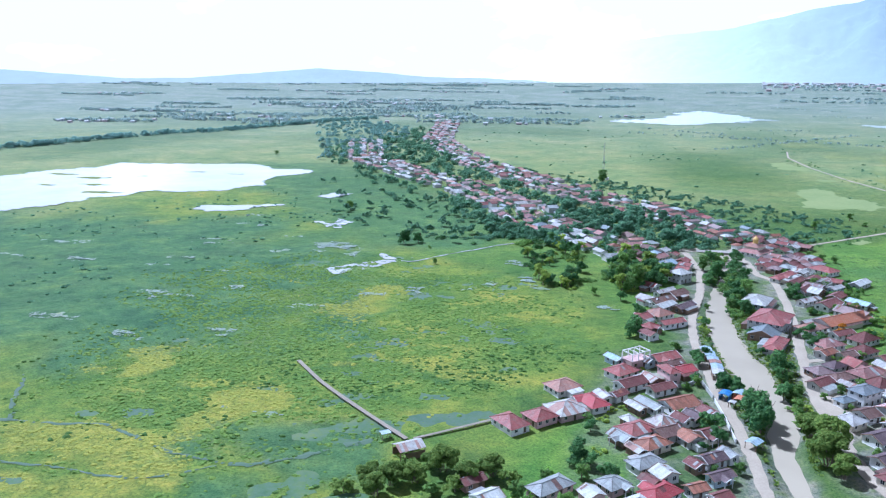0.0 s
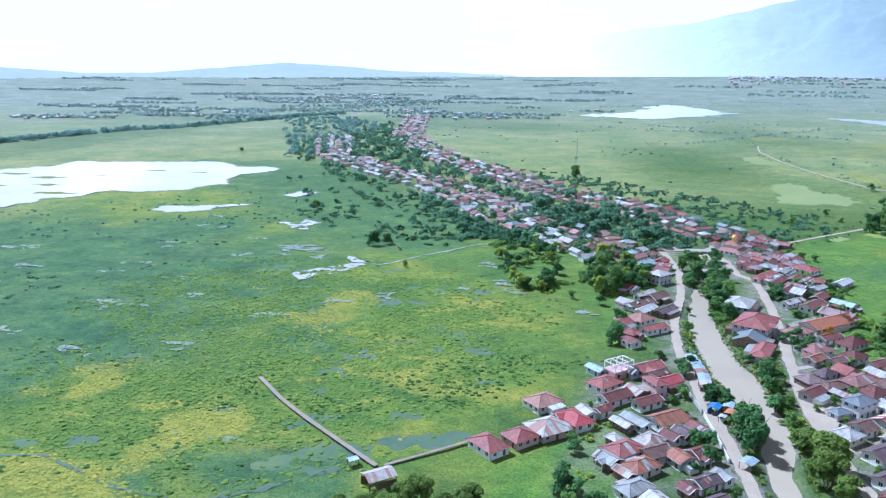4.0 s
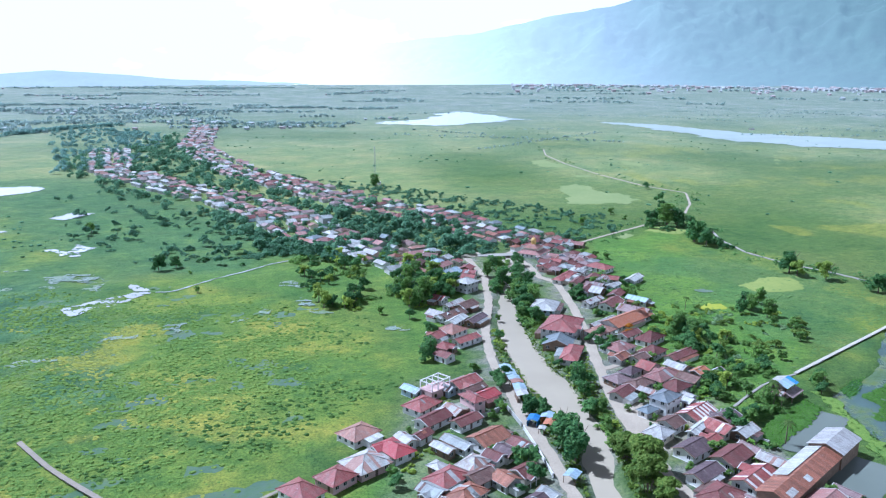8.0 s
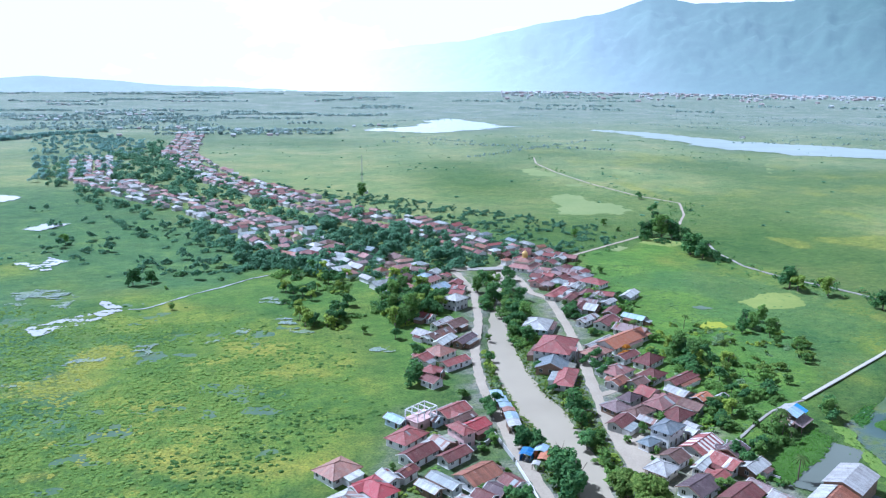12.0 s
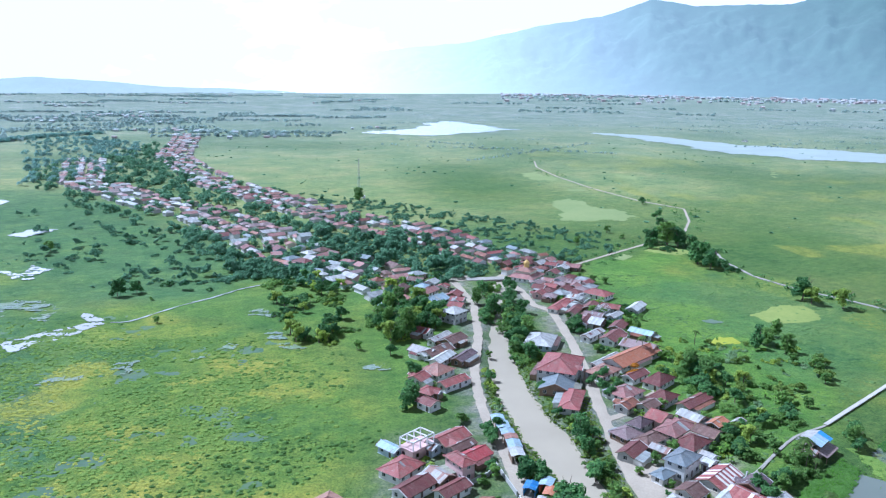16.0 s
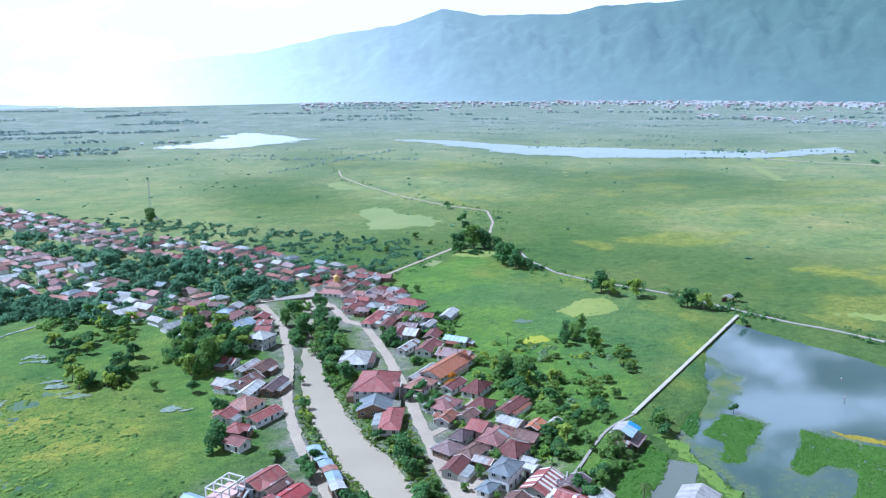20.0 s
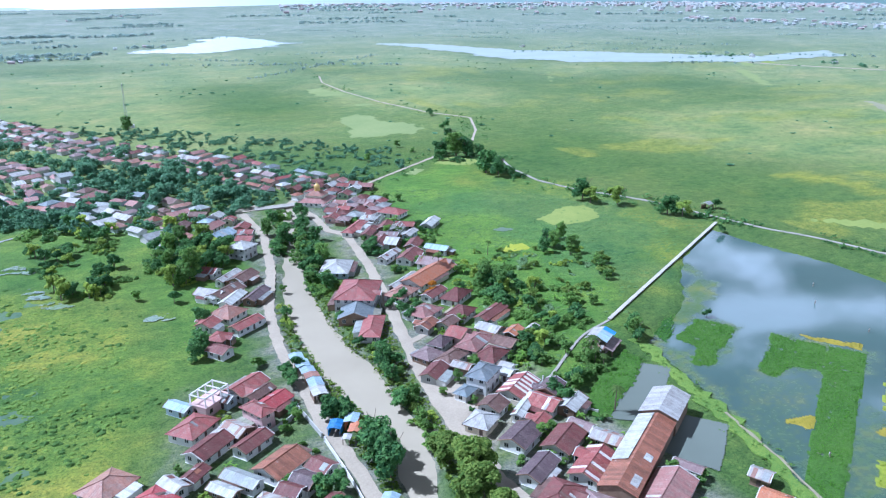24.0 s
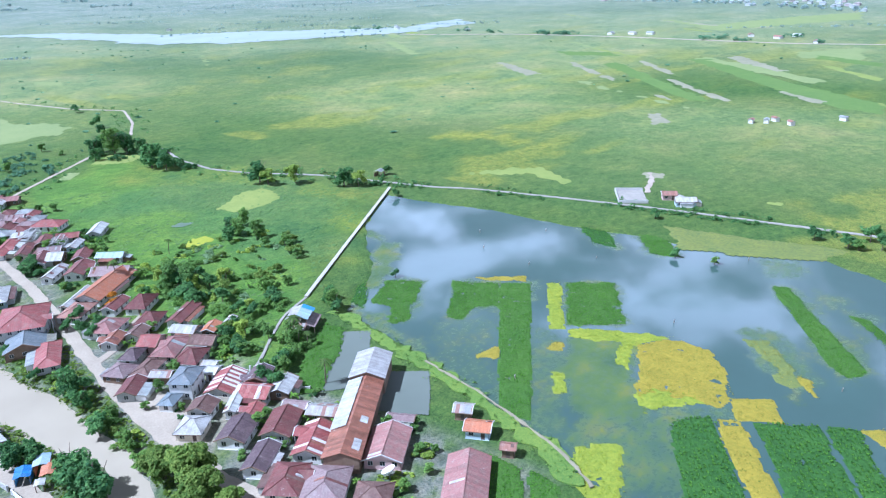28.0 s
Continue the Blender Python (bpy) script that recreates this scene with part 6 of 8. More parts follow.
def crop(name, poly, mat, label, z=-0.10, relief=0.22, cell=0.7, wobble=1.1):
    """A plot or weed mat: a bed with an uneven top, and the leaves that stand on it."""
    seed = int(abs(poly[0][0]) * 7) % 97
    thing = new(name)
    tagged(thing, label, "crop field" if name == "crop_plot" else "floating weeds", "plots in the flooded fields")
    bed = patch("bed", poly, cell, z, relief, mat, wobble, 4.0, edge=0.16, seed=seed, rot=35.6, fine=relief * 0.8)
    bed.parent = thing
    area = 0.5 * abs(sum(a[0] * b[1] - b[0] * a[1] for a, b in zip(poly, poly[1:] + poly[:1])))
    leaf, dens, row = {"crop_green": ("leaf_crop", 3.0, 0.0), "crop_dark": ("leaf_dull", 1.6, 1.1), "weed_yellow": ("leaf_weed", 0.9, 0.0), "weed_olive": ("leaf_weed", 0.7, 0.0), "weed_lime": ("leaf_lime", 1.0, 0.0)}[mat]
    V, F = blades(poly, int(area * dens), 0.42 if mat == "crop_dark" else 0.26, 6, seed, z + 0.05, row=row)
    part("leaves", mesh_of("leaves", V.tolist(), F.tolist(), leaf), thing)["kind"] = "stuff"
    return thing


crop("crop_plot", [(185, 231), (181, 236), (166, 222), (165, 212), (172, 216)], "crop_dark", "dark green crop plot standing in water")
crop("crop_plot", [(187, 222), (194, 211), (166, 193), (162, 197), (171, 205), (170, 214)], "crop_green", "ragged green crop plot standing in water", wobble=1.2)
crop("crop_plot", [(200, 203), (208, 189), (193, 178), (187, 183), (178, 181), (176, 186)], "crop_green", "green crop plot standing in water", wobble=0.8)
crop("crop_plot", [(208, 189), (215, 180), (145, 132), (142, 140)], "crop_green", "long dense green crop plot standing in water", wobble=0.4)
crop("crop_plot", [(222, 171), (232, 157), (205, 139), (194, 153)], "crop_green", "square green crop plot standing in water")
crop("crop_plot", [(284, 205), (288, 193), (262, 173), (261, 183)], "crop_dark", "dark green crop plot by the raised path")
crop("crop_plot", [(295, 185), (297, 173), (267, 149), (263, 160)], "crop_green", "bright green crop plot by the raised path")
crop("crop_plot", [(260, 115), (262, 109), (218, 75), (211, 78), (215, 84)], "crop_green", "slanting green crop strip in open water", wobble=0.6)
crop("crop_plot", [(217, 108), (221, 102), (212, 94), (209, 91), (201, 86), (196, 88), (200, 94), (206, 95)], "weed_olive", "ragged green weed strip in open water", wobble=1.0)
crop("weed_patch", [(207, 91), (205, 86), (197, 81), (195, 82), (200, 86)], "weed_yellow", "narrow golden weed tip in open water", wobble=0.6)
crop("crop_plot", [(251, 88), (252, 83), (242, 75), (233, 73)], "crop_green", "small green crop strip in open water")
crop("crop_plot", [(166, 107), (174, 99), (148, 81), (140, 91)], "crop_dark", "lush green tufted crop plot in rows", wobble=0.8)
crop("crop_plot", [(177, 91), (185, 78), (161, 63), (152, 74)], "crop_dark", "lush green tufted crop plot in rows", wobble=0.8)
crop("crop_plot", [(185, 77), (189, 70), (167, 58), (161, 62)], "crop_dark", "lush green tufted crop plot in rows", wobble=0.8)
crop("crop_plot", [(142, 119), (150, 111), (132, 100), (126, 109)], "weed_lime", "ragged yellow-green weedy garden plot", wobble=1.2)
crop("crop_plot", [(128, 132), (128, 123), (119, 116), (114, 122)], "crop_green", "bright green garden plot behind the houses", z=0.40, wobble=0.4)
crop("crop_plot", [(129, 122), (128, 113), (123, 111), (119, 115)], "crop_green", "bright green garden plot behind the houses", z=0.40, wobble=0.4)
crop("crop_plot", [(150, 213), (151, 204), (123, 183), (116, 188), (129, 199)], "crop_green", "bright green garden plot beside the fish pond", z=0.62)
crop("weed_patch", [(218, 176), (221, 172), (192, 152), (189, 156)], "weed_lime", "yellow-green floating weed strip", wobble=0.4)
crop("weed_patch", [(183, 152), (185, 148), (180, 145), (178, 149)], "weed_yellow", "small golden weed mat", wobble=0.8)
crop("weed_patch", [(168, 141), (170, 138), (161, 132), (159, 135)], "weed_lime", "ragged yellow-green weed mat", wobble=1.2)
crop("weed_patch", [(192, 152), (198, 144), (207, 123), (195, 131), (182, 126), (182, 131), (194, 135), (188, 148)], "weed_lime", "yellow-green floating weed edge", wobble=1.0)
crop("weed_patch", [(196, 132), (206, 123), (204, 111), (195, 104), (185, 98), (178, 99), (178, 105), (172, 116), (164, 112), (173, 119), (187, 125)], "weed_yellow", "broad golden floating weed mat", wobble=1.2)
crop("weed_patch", [(174, 119), (183, 106), (179, 101), (170, 109), (163, 112)], "weed_lime", "yellow-green floating weed edge", z=-0.13, wobble=1.6)
crop("weed_patch", [(184, 99), (190, 90), (181, 85), (175, 94)], "weed_yellow", "golden floating weed mat", wobble=0.7)
crop("weed_patch", [(173, 98), (176, 93), (152, 75), (147, 79), (162, 91)], "weed_yellow", "golden weed strip between plots", wobble=0.6)
crop("weed_patch", [(189, 70), (194, 65), (183, 62)], "weed_yellow", "golden weed strip between plots", wobble=0.8)
crop("weed_patch", [(163, 164), (171, 162), (166, 157), (163, 157), (164, 161), (159, 161)], "weed_yellow", "small golden weed mat", wobble=0.5)
crop("weed_patch", [(207, 199), (219, 185), (215, 182), (206, 194)], "weed_yellow", "thin golden weed edge", wobble=0.8)
crop("weed_patch", [(281, 158), (284, 131), (294, 107), (312, 118), (310, 165), (297, 172)], "weed_olive", "yellow-green reeds along the raised path", wobble=2.5)

# ---- pale and yellow meadow fields ----
def meadow_field(poly, mat, label, cell=3.0, wobble=3.0):
    return tagged(patch("field", poly, cell, 0.36, 0.1, mat, wobble, 14.0, edge=0.4, seed=int(abs(poly[0][1])) % 97), label, "field", kind="structure")


meadow_field([(200, 673), (226, 695), (254, 611), (233, 585), (183, 591)], "field_pale", "pale ripe rice field", 4.0, 5)
meadow_field([(199, 345), (218, 358), (234, 357), (231, 335), (215, 329), (198, 332)], "field_yellow", "yellow-green rice field", 2.0, 2)
meadow_field([(159, 313), (168, 319), (175, 317), (175, 308), (163, 306)], "field_lime", "small bright yellow field", 1.2, 0.8)
water("pool_water", [(172, 339), (178, 342), (181, 336), (175, 334)], 0.30, 0.6, "water_murky", "shallow grey pool in the meadow", 1.0, 4, 47)
meadow_field([(232, 900), (251, 909), (267, 852), (253, 826), (227, 845)], "field_pale", "pale ripe rice field", 4.0, 4)
meadow_field([(206, 692), (230, 702), (239, 675), (224, 654), (201, 660)], "field_pale", "pale ripe rice field", 4.0, 4)
meadow_field([(242, 763), (265, 770), (264, 751), (244, 744)], "field_pale", "pale ripe rice field", 4.0, 4)
meadow_field([(342, 886), (359, 851), (346, 821), (330, 848)], "field_pale", "pale ripe rice field", 4.0, 4)
meadow_field([(175, 463), (189, 474), (194, 468), (183, 456)], "field_pale", "small pale field beside the footpath", 1.5, 1.0)
meadow_field([(238, 470), (226, 498), (205, 482), (220, 468)], "field_yellow", "small yellow field beside the footpath", 2.0, 2)

# ---- village stretching away along the river ----
VILLAGE_W = [(49, 384), (13, 452), (-17, 483), (-42, 546), (-103, 654), (-161, 721), (-247, 860), (-306, 1077)]
VILLAGE_E = [(136, 434), (107, 487), (83, 534), (24, 613), (-28, 705), (-98, 831), (-190, 1101), (-242, 1548)]
FAR_ROOFS = ["red", "darkred", "pink", "salmon", "white", "steel", "brown", "mauve", "rusty", "white", "pink", "slate", "white"]
fr_ = random.Random(8)


def along(line, dist):
    for (ax, ay), (bx, by) in zip(line[:-1], line[1:]):
        L = math.hypot(bx - ax, by - ay)
        if dist <= L:
            return ax + (bx - ax) * dist / L, ay + (by - ay) * dist / L, math.degrees(math.atan2(by - ay, bx - ax))
        dist -= L
    return None


def village_row(line, side, rows, gap):
    d = 4.0
    while (p := along(line, d)):
        x, y, ang = p
        for k in range(rows):
            off = side * (3 + k * 11.0 + fr_.uniform(-2, 2))
            hx, hy = x - math.sin(radians(ang)) * off, y + math.cos(radians(ang)) * off
            if fr_.random() < 0.84 and free_of_houses(hx, hy, 4.2):
                w, dd = fr_.uniform(5.5, 12.5), fr_.uniform(4.5, 8.5)
                far_house(hx, hy, w, dd, ang + fr_.choice((0, 90)) + fr_.uniform(-8, 8), y > 700)
        d += gap * fr_.uniform(0.9, 1.25)


BATCH = []


def far_house(x, y, w, d, rot, plain):
    if y > 560:
        HOUSES.append((x, y, 0.4 * max(w, d)))
        BATCH.append((x, y, w, d, rot, fr_.choice(("pink", "mauve", "steel", "darkred", "white", "salmon", "mauve", "white")), fr_.choice(("hip", "gable"))))
        return None
    HOUSES.append((x, y, 0.4 * max(w, d)))
    return house(x, y, w, d, rot, 1 if fr_.random() < 0.95 else 2, fr_.choice(("hip", "gable", "gable")), fr_.choice(FAR_ROOFS), fr_.choice(WALLS[:8]), near=False, group="distant village houses")


village_row(VILLAGE_W, -1, 3, 10.5)
village_row(VILLAGE_E, 1, 3, 10.5)
village_row(VILLAGE_W, 1, 2, 11.5)
village_row(VILLAGE_E, -1, 2, 11.5)
def joined_houses():
    """The far part of the village, past counting, in one mesh."""
    names = sorted(set(b[5] for b in BATCH)) + ["wall_grey"]
    V, F, U, M = [], [], [], []
    for x, y, w, d, rot, mat_, form in BATCH:
        m = pose(x, y, 0, 0, 0, rot)
        rf, sh = Shape(), Shape()
        W, D = w / 2, d / 2
        ze, zr = 2.9, 2.9 + 0.42 * D
        r = min(D, W - 0.4) if form == "hip" else 0.0
        slope_strips(rf, (-W, -D, ze), (W, -D, ze), (-W + r, 0, zr), (W - r, 0, zr))
        slope_strips(rf, (W, D, ze), (-W, D, ze), (W - r, 0, zr), (-W + r, 0, zr))
        if r:
            slope_strips(rf, (W, -D, ze), (W, D, ze), (W - r, 0, zr), (W - r, 0, zr))
            slope_strips(rf, (-W, D, ze), (-W, -D, ze), (-W + r, 0, zr), (-W + r, 0, zr))
        sh.box(-W + 0.5, -D + 0.5, -0.5, W - 0.5, D - 0.5, ze + 0.15)
        for shp, k in ((rf, names.index(mat_)), (sh, len(names) - 1)):
            n = len(V)
            V += [tuple(m @ Vector(p)) for p in shp.v]
            F += [tuple(i + n for i in f) for f in shp.f]
            U += shp.uv
            M += [k] * len(shp.f)
    me = mesh_of("distant_houses", V, F, None, False, U)
    for n in names:
        me.materials.append(MATS[n])
    me.polygons.foreach_set("material_index", M)
    tagged(new("distant_houses", me), "crowded red and white roofed houses of the far village", "houses", kind="stuff")


joined_houses()

# ---- plants near the village ----
GROVE = [(23, 348), (29, 322), (45, 330), (53, 345), (58, 376), (41, 390), (31, 366)]
WOOD_W = [(-5, 395), (13, 410), (29, 385), (28, 334), (8, 326), (-9, 334), (-20, 367), (-22, 403)]
WOOD_N = [(-56, 445), (-47, 488), (-35, 512), (-6, 482), (24, 441), (42, 395), (7, 399), (-23, 421)]
scatter(["tree_a", "tree_a", "tree_c", "tree_b", "tree_e"], GROVE, 30, 0.75, 1.15, 1.5, 3)
scatter(["thicket_c", "thicket_a", "thicket_b"], GROVE, 24, 0.8, 1.2, 1.0, 103)
scatter(["tree_e", "tree_c", "tree_e", "thicket_a", "thicket_b", "thicket_a", "thicket_c"], WOOD_W, 40, 0.55, 1.0, 1.5, 104, (13, 0.56))
growth("far_growth", ["tree_c", "tree_d", "tree_e", "thicket_a", "thicket_c", "thicket_d"], spots_in(WOOD_N, 104, 0.7, 1.2, 1.5, 105, (17, 0.42)), "green trees and scrub behind the far houses", 105)
EAST = [(129, 282), (141, 300), (166, 296), (162, 268), (158, 246), (146, 231), (129, 222), (122, 226), (128, 255)]
scatter(["thicket_a", "thicket_b", "thicket_d", "thicket_a", "tree_e", "bush_c", "banana"], EAST, 44, 0.40, 0.90, 1.0, 5, (11, 0.50))
scatter(["thicket_c", "tree_c", "thicket_a"], [(128, 262), (136, 286), (148, 290), (152, 272), (140, 258)], 14, 0.6, 0.95, 1.0, 106)
scatter(["thicket_d", "bush_c", "thicket_b", "bush_a"], [(141, 300), (166, 296), (162, 262), (186, 268), (192, 300), (170, 318), (150, 318)], 44, 0.35, 0.75, 1.5, 107, (10, 0.5))
scatter(["thicket_a", "banana", "thicket_b", "bush_a", "tree_d"], [(114, 199), (124, 208), (138, 217), (146, 214), (139, 209), (121, 196)], 22, 0.45, 0.85, 0.6, 6)
scatter(["banana", "thicket_b", "bush_a", "tree_d"], [(112, 212), (126, 228), (124, 250), (116, 232)], 16, 0.5, 0.9, 1.0, 108)
scatter(["tree_d", "tree_c", "tree_a", "thicket_a", "thicket_c"], [(74, 300), (84, 300), (98, 400), (88, 415), (76, 350)], 44, 0.7, 1.2, 1.5, 7)
scatter(["thicket_b", "bush_c", "thicket_a", "tree_d", "bush_a", "thicket_b"], [(76, 190), (81, 200), (84, 240), (88, 270), (81, 270), (78, 240), (77.5, 215)], 34, 0.35, 0.68, 0.6, 8)
scatter(["thicket_b", "bush_a", "bush_c", "thicket_d"], [(58, 256), (62, 258), (66, 300), (61, 300), (58, 275)], 20, 0.35, 0.7, 0.8, 9)
scatter(["tree_c", "bush_a", "tree_d", "thicket_b", "banana"], [(-12, 118), (52, 118), (52, 235), (28, 238), (14, 190), (0, 160)], 46, 0.4, 0.8, 1.0, 11)
scatter(["bush_a", "bush_b", "tree_d", "banana", "thicket_b"], [(88, 130), (125, 130), (122, 260), (98, 300), (92, 200)], 70, 0.4, 0.8, 0.4, 12)
scatter(["tree_d", "thicket_c", "thicket_b", "banana"], [(98, 300), (124, 262), (140, 300), (146, 350), (142, 400), (116, 400)], 50, 0.5, 0.9, 0.5, 109)
growth("far_growth", ["thicket_d", "tree_c", "bush_b", "thicket_c"], spots_in([(-228, 584), (-158, 610), (-70, 565), (-46, 472), (-51, 407), (-80, 411), (-115, 415), (-154, 501)], 80, 0.45, 1.0, 1.5, 110, (30, 0.62)), "scattered dark scrub in the wet meadow", 110)

growth("far_growth", ["tree_c", "tree_a", "thicket_c", "thicket_a", "tree_d"], spots_in([(62, 400), (35, 445), (0, 500), (-20, 545), (10, 600), (70, 530), (98, 470), (92, 425)], 125, 0.7, 1.15, 1.0, 111), "dark green trees between the two rows of houses", 111)
growth("far_growth", ["thicket_c", "tree_d", "thicket_a"], spots_in([(49, 384), (13, 440), (-30, 500), (-50, 560), (-30, 590), (20, 530), (60, 470), (70, 410)], 78, 0.5, 0.9, 0.3, 112), "yard trees among the far houses", 112)
growth("far_growth", ["thicket_c", "tree_d", "thicket_a"], spots_in([(98, 440), (140, 430), (120, 490), (60, 580), (40, 600), (80, 510)], 65, 0.5, 0.9, 0.3, 113), "yard trees among the far houses", 113)
plant("tree_d", -358.7, 869.8, 1.2)
plant("tree_b", 35.4, 702.0, 1.3)
plant("tree_a", -95.7, 412.1, 1.0)
plant("tree_a", -87.8, 416.8, 0.8)
plant("tree_d", -68.0, 365.8, 0.6)
plant("bamboo", -26.6, 145.9, 0.83)
plant("bamboo", -13.5, 145.2, 0.79)
plant("bamboo", -39.1, 136.5, 0.77)
plant("bamboo", -41.4, 130.7, 0.77)
plant("tree_a", 8.7, 156.6, 0.85)
plant("tree_c", 12.4, 154.2, 0.7)
plant("tree_d", 10.1, 147.9, 0.8)
plant("tree_c", 17.5, 149.1, 0.7)
plant("tree_a", 30.4, 263.2, 0.8)
plant("tree_a", 62.7, 183.8, 1.23)
plant("tree_a", 62.2, 192.4, 0.99)
plant("tree_c", 61.0, 212.6, 0.8)
plant("tree_c", 58.8, 215.5, 0.6)
plant("tree_c", 52.4, 237.5, 0.7)
plant("tree_a", 79.0, 226.0, 0.65)
plant("tree_c", 49.1, 175.2, 0.8)
plant("tree_d", 47.4, 183.9, 0.8)
plant("bamboo", 76.5, 166.0, 1.1)
plant("bamboo", 78.6, 159.7, 0.77)
plant("tree_d", 51.6, 158.0, 0.6)
plant("tree_d", -161.2, 518.6, 1.2)
plant("tree_c", -14.3, 383.3, 0.9)
plant("tree_c", 2.9, 402.9, 1.0)
plant("tree_c", 6.4, 347.1, 1.0)
plant("tree_c", -3.4, 334.7, 0.8)
plant("tree_a", 33.0, 267.7, 0.85)
plant("tree_c", 137.9, 277.0, 0.9)
plant("tree_b", 139.9, 272.4, 0.9)
plant("tree_a", 176.6, 302.4, 0.75)
plant("tree_b", 183.0, 304.8, 0.7)
plant("tree_b", 186.6, 295.5, 0.75)
plant("tree_d", 181.8, 285.6, 0.8)
plant("tree_d", 186.8, 278.9, 0.9)
plant("bamboo", 191.1, 280.0, 0.44)
plant("tree_d", 162.5, 246.9, 0.7)
plant("bush_a", 157.0, 250.9, 1.2)
plant("tree_c", 139.4, 235.7, 0.6)
plant("tree_c", 138.4, 242.1, 0.6)
plant("tree_c", 131.2, 233.1, 0.55)
plant("tree_d", 144.1, 237.0, 0.6)
plant("tree_c", 121.8, 218.4, 0.6)
plant("bush_a", 124.9, 216.3, 1.2)
plant("tree_b", 158.6, 218.3, 0.65)
plant("tree_a", 85.7, 341.8, 0.9)
plant("tree_a", 94.6, 361.1, 0.9)
plant("tree_b", 88.9, 330.1, 0.8)
plant("tree_c", 91.3, 375.2, 0.9)
plant("tree_a", 82.3, 391.3, 0.9)
plant("tree_c", 75.3, 351.4, 0.8)
plant("tree_b", 76.7, 377.5, 0.8)
plant("tree_c", 79.5, 234.0, 0.75)
plant("tree_c", 75.1, 219.6, 0.8)
plant("tree_c", 76.3, 211.7, 0.8)
plant("tree_a", 57.6, 214.2, 0.8)
plant("tree_c", 60.8, 211.9, 0.8)
plant("tree_c", 53.0, 234.8, 0.7)
plant("tree_c", 63.1, 284.6, 0.55)
plant("tree_d", 66.9, 306.8, 0.55)
plant("bush_a", 71.0, 241.0, 1.2)
plant("tree_c", 77.9, 251.8, 0.5)
plant("tree_c", 78.2, 272.1, 0.5)
plant("tree_c", 99.3, 268.7, 0.7)
plant("tree_c", 97.2, 274.1, 0.6)
plant("tree_d", 105.0, 272.8, 0.6)
plant("tree_c", 29.4, 371.1, 1.1)
plant("tree_a", 37.9, 353.2, 1.1)
plant("tree_a", 49.8, 368.0, 1.0)
plant("tree_a", 41.1, 337.5, 1.0)
plant("tree_c", 27.7, 347.0, 0.9)
plant("tree_c", 8.7, 349.9, 0.8)
plant("tree_c", 51.4, 343.3, 0.8)
plant("tree_d", 17.0, 320.9, 0.7)
plant("tree_c", 29.5, 312.7, 0.7)
plant("tree_a", 4.0, 336.2, 0.9)
plant("tree_c", -5.1, 337.6, 0.8)
plant("tree_a", 80.1, 235.1, 0.9)
plant("tree_c", 83.1, 233.5, 0.7)
plant("tree_a", 63.1, 189.6, 1.23)
plant("tree_a", 63.0, 195.8, 1.10)
plant("bamboo", 78.5, 175.0, 1.15)
plant("bamboo", 76.8, 183.5, 0.9)
plant("tree_d", 78.4, 202.3, 0.8)
plant("tree_d", 78.1, 214.2, 0.8)
plant("tree_d", 88.6, 211.8, 0.5)
plant("tree_d", 75.9, 190.0, 0.9)
plant("tree_a", 182.5, 309.4, 0.8)
plant("tree_b", 192.0, 314.8, 0.7)
plant("tree_d", 184.6, 294.7, 0.8)
plant("tree_d", 186.5, 275.3, 0.75)
plant("tree_c", 139.3, 278.1, 0.9)
plant("tree_c", 144.4, 275.4, 0.8)
plant("tree_b", 135.4, 279.1, 0.9)
plant("tree_c", 131.6, 257.0, 0.7)
plant("tree_b", 226.7, 492.8, 1.6)
plant("tree_a", 233.0, 490.9, 1.4)
plant("tree_a", 225.4, 508.0, 1.3)
plant("tree_a", 222.8, 443.3, 1.69)
plant("tree_a", 224.7, 431.6, 1.30)
plant("tree_c", 260.4, 584.5, 1.2)
plant("tree_c", 282.2, 663.4, 1.0)
plant("tree_a", 238.4, 364.9, 1.43)
plant("tree_e", 239.0, 358.5, 1.30)
plant("tree_e", 249.1, 349.2, 1.43)
plant("tree_a", 260.0, 324.0, 1.30)
plant("tree_e", 264.1, 318.0, 1.17)
plant("tree_c", 287.7, 321.3, 0.8)
plant("tree_c", 262.0, 290.3, 0.6)
plant("tree_c", 160.3, 222.2, 0.6)
plant("tree_c", 265.1, 150.6, 0.55)
plant("tree_d", 267.1, 136.5, 0.6)
plant("tree_c", 301.3, 176.0, 0.6)
plant("tree_c", 190.4, 221.5, 0.45)
plant("palm", 136.0, 208.7, 0.7)
plant("palm", 137.3, 212.9, 0.6)
plant("palm", 136.4, 205.3, 0.6)
plant("palm", 126.7, 299.3, 0.9)
plant("palm", 153.8, 309.9, 0.7)
plant("tree_c", 115.8, 193.4, 0.7)
plant("tree_c", 115.7, 198.2, 0.7)
plant("tree_c", 124.4, 201.9, 0.7)
plant("tree_d", 127.9, 202.5, 0.7)
plant("tree_d", 120.5, 204.4, 0.6)
plant("tree_c", 123.1, 219.9, 0.7)
plant("tree_c", 124.7, 229.5, 0.7)
plant("bush_a", 120.4, 182.8, 0.8)
plant("bush_a", 106.5, 183.7, 1.2)
plant("tree_d", 121.1, 142.4, 0.4)
plant("bush_a", 119.1, 145.0, 1.0)
plant("tree_d", 114.2, 138.0, 0.5)
plant("tree_d", 106.6, 138.5, 0.6)
plant("bush_a", 125.0, 152.1, 1.0)
plant("tree_c", 100.9, 183.0, 0.5)
plant("tree_c", 312.7, 116.3, 0.8)
plant("tree_c", 310.5, 103.7, 0.9)
plant("tree_c", 321.5, 98.6, 1.0)
plant("tree_c", 314.4, 93.2, 1.0)
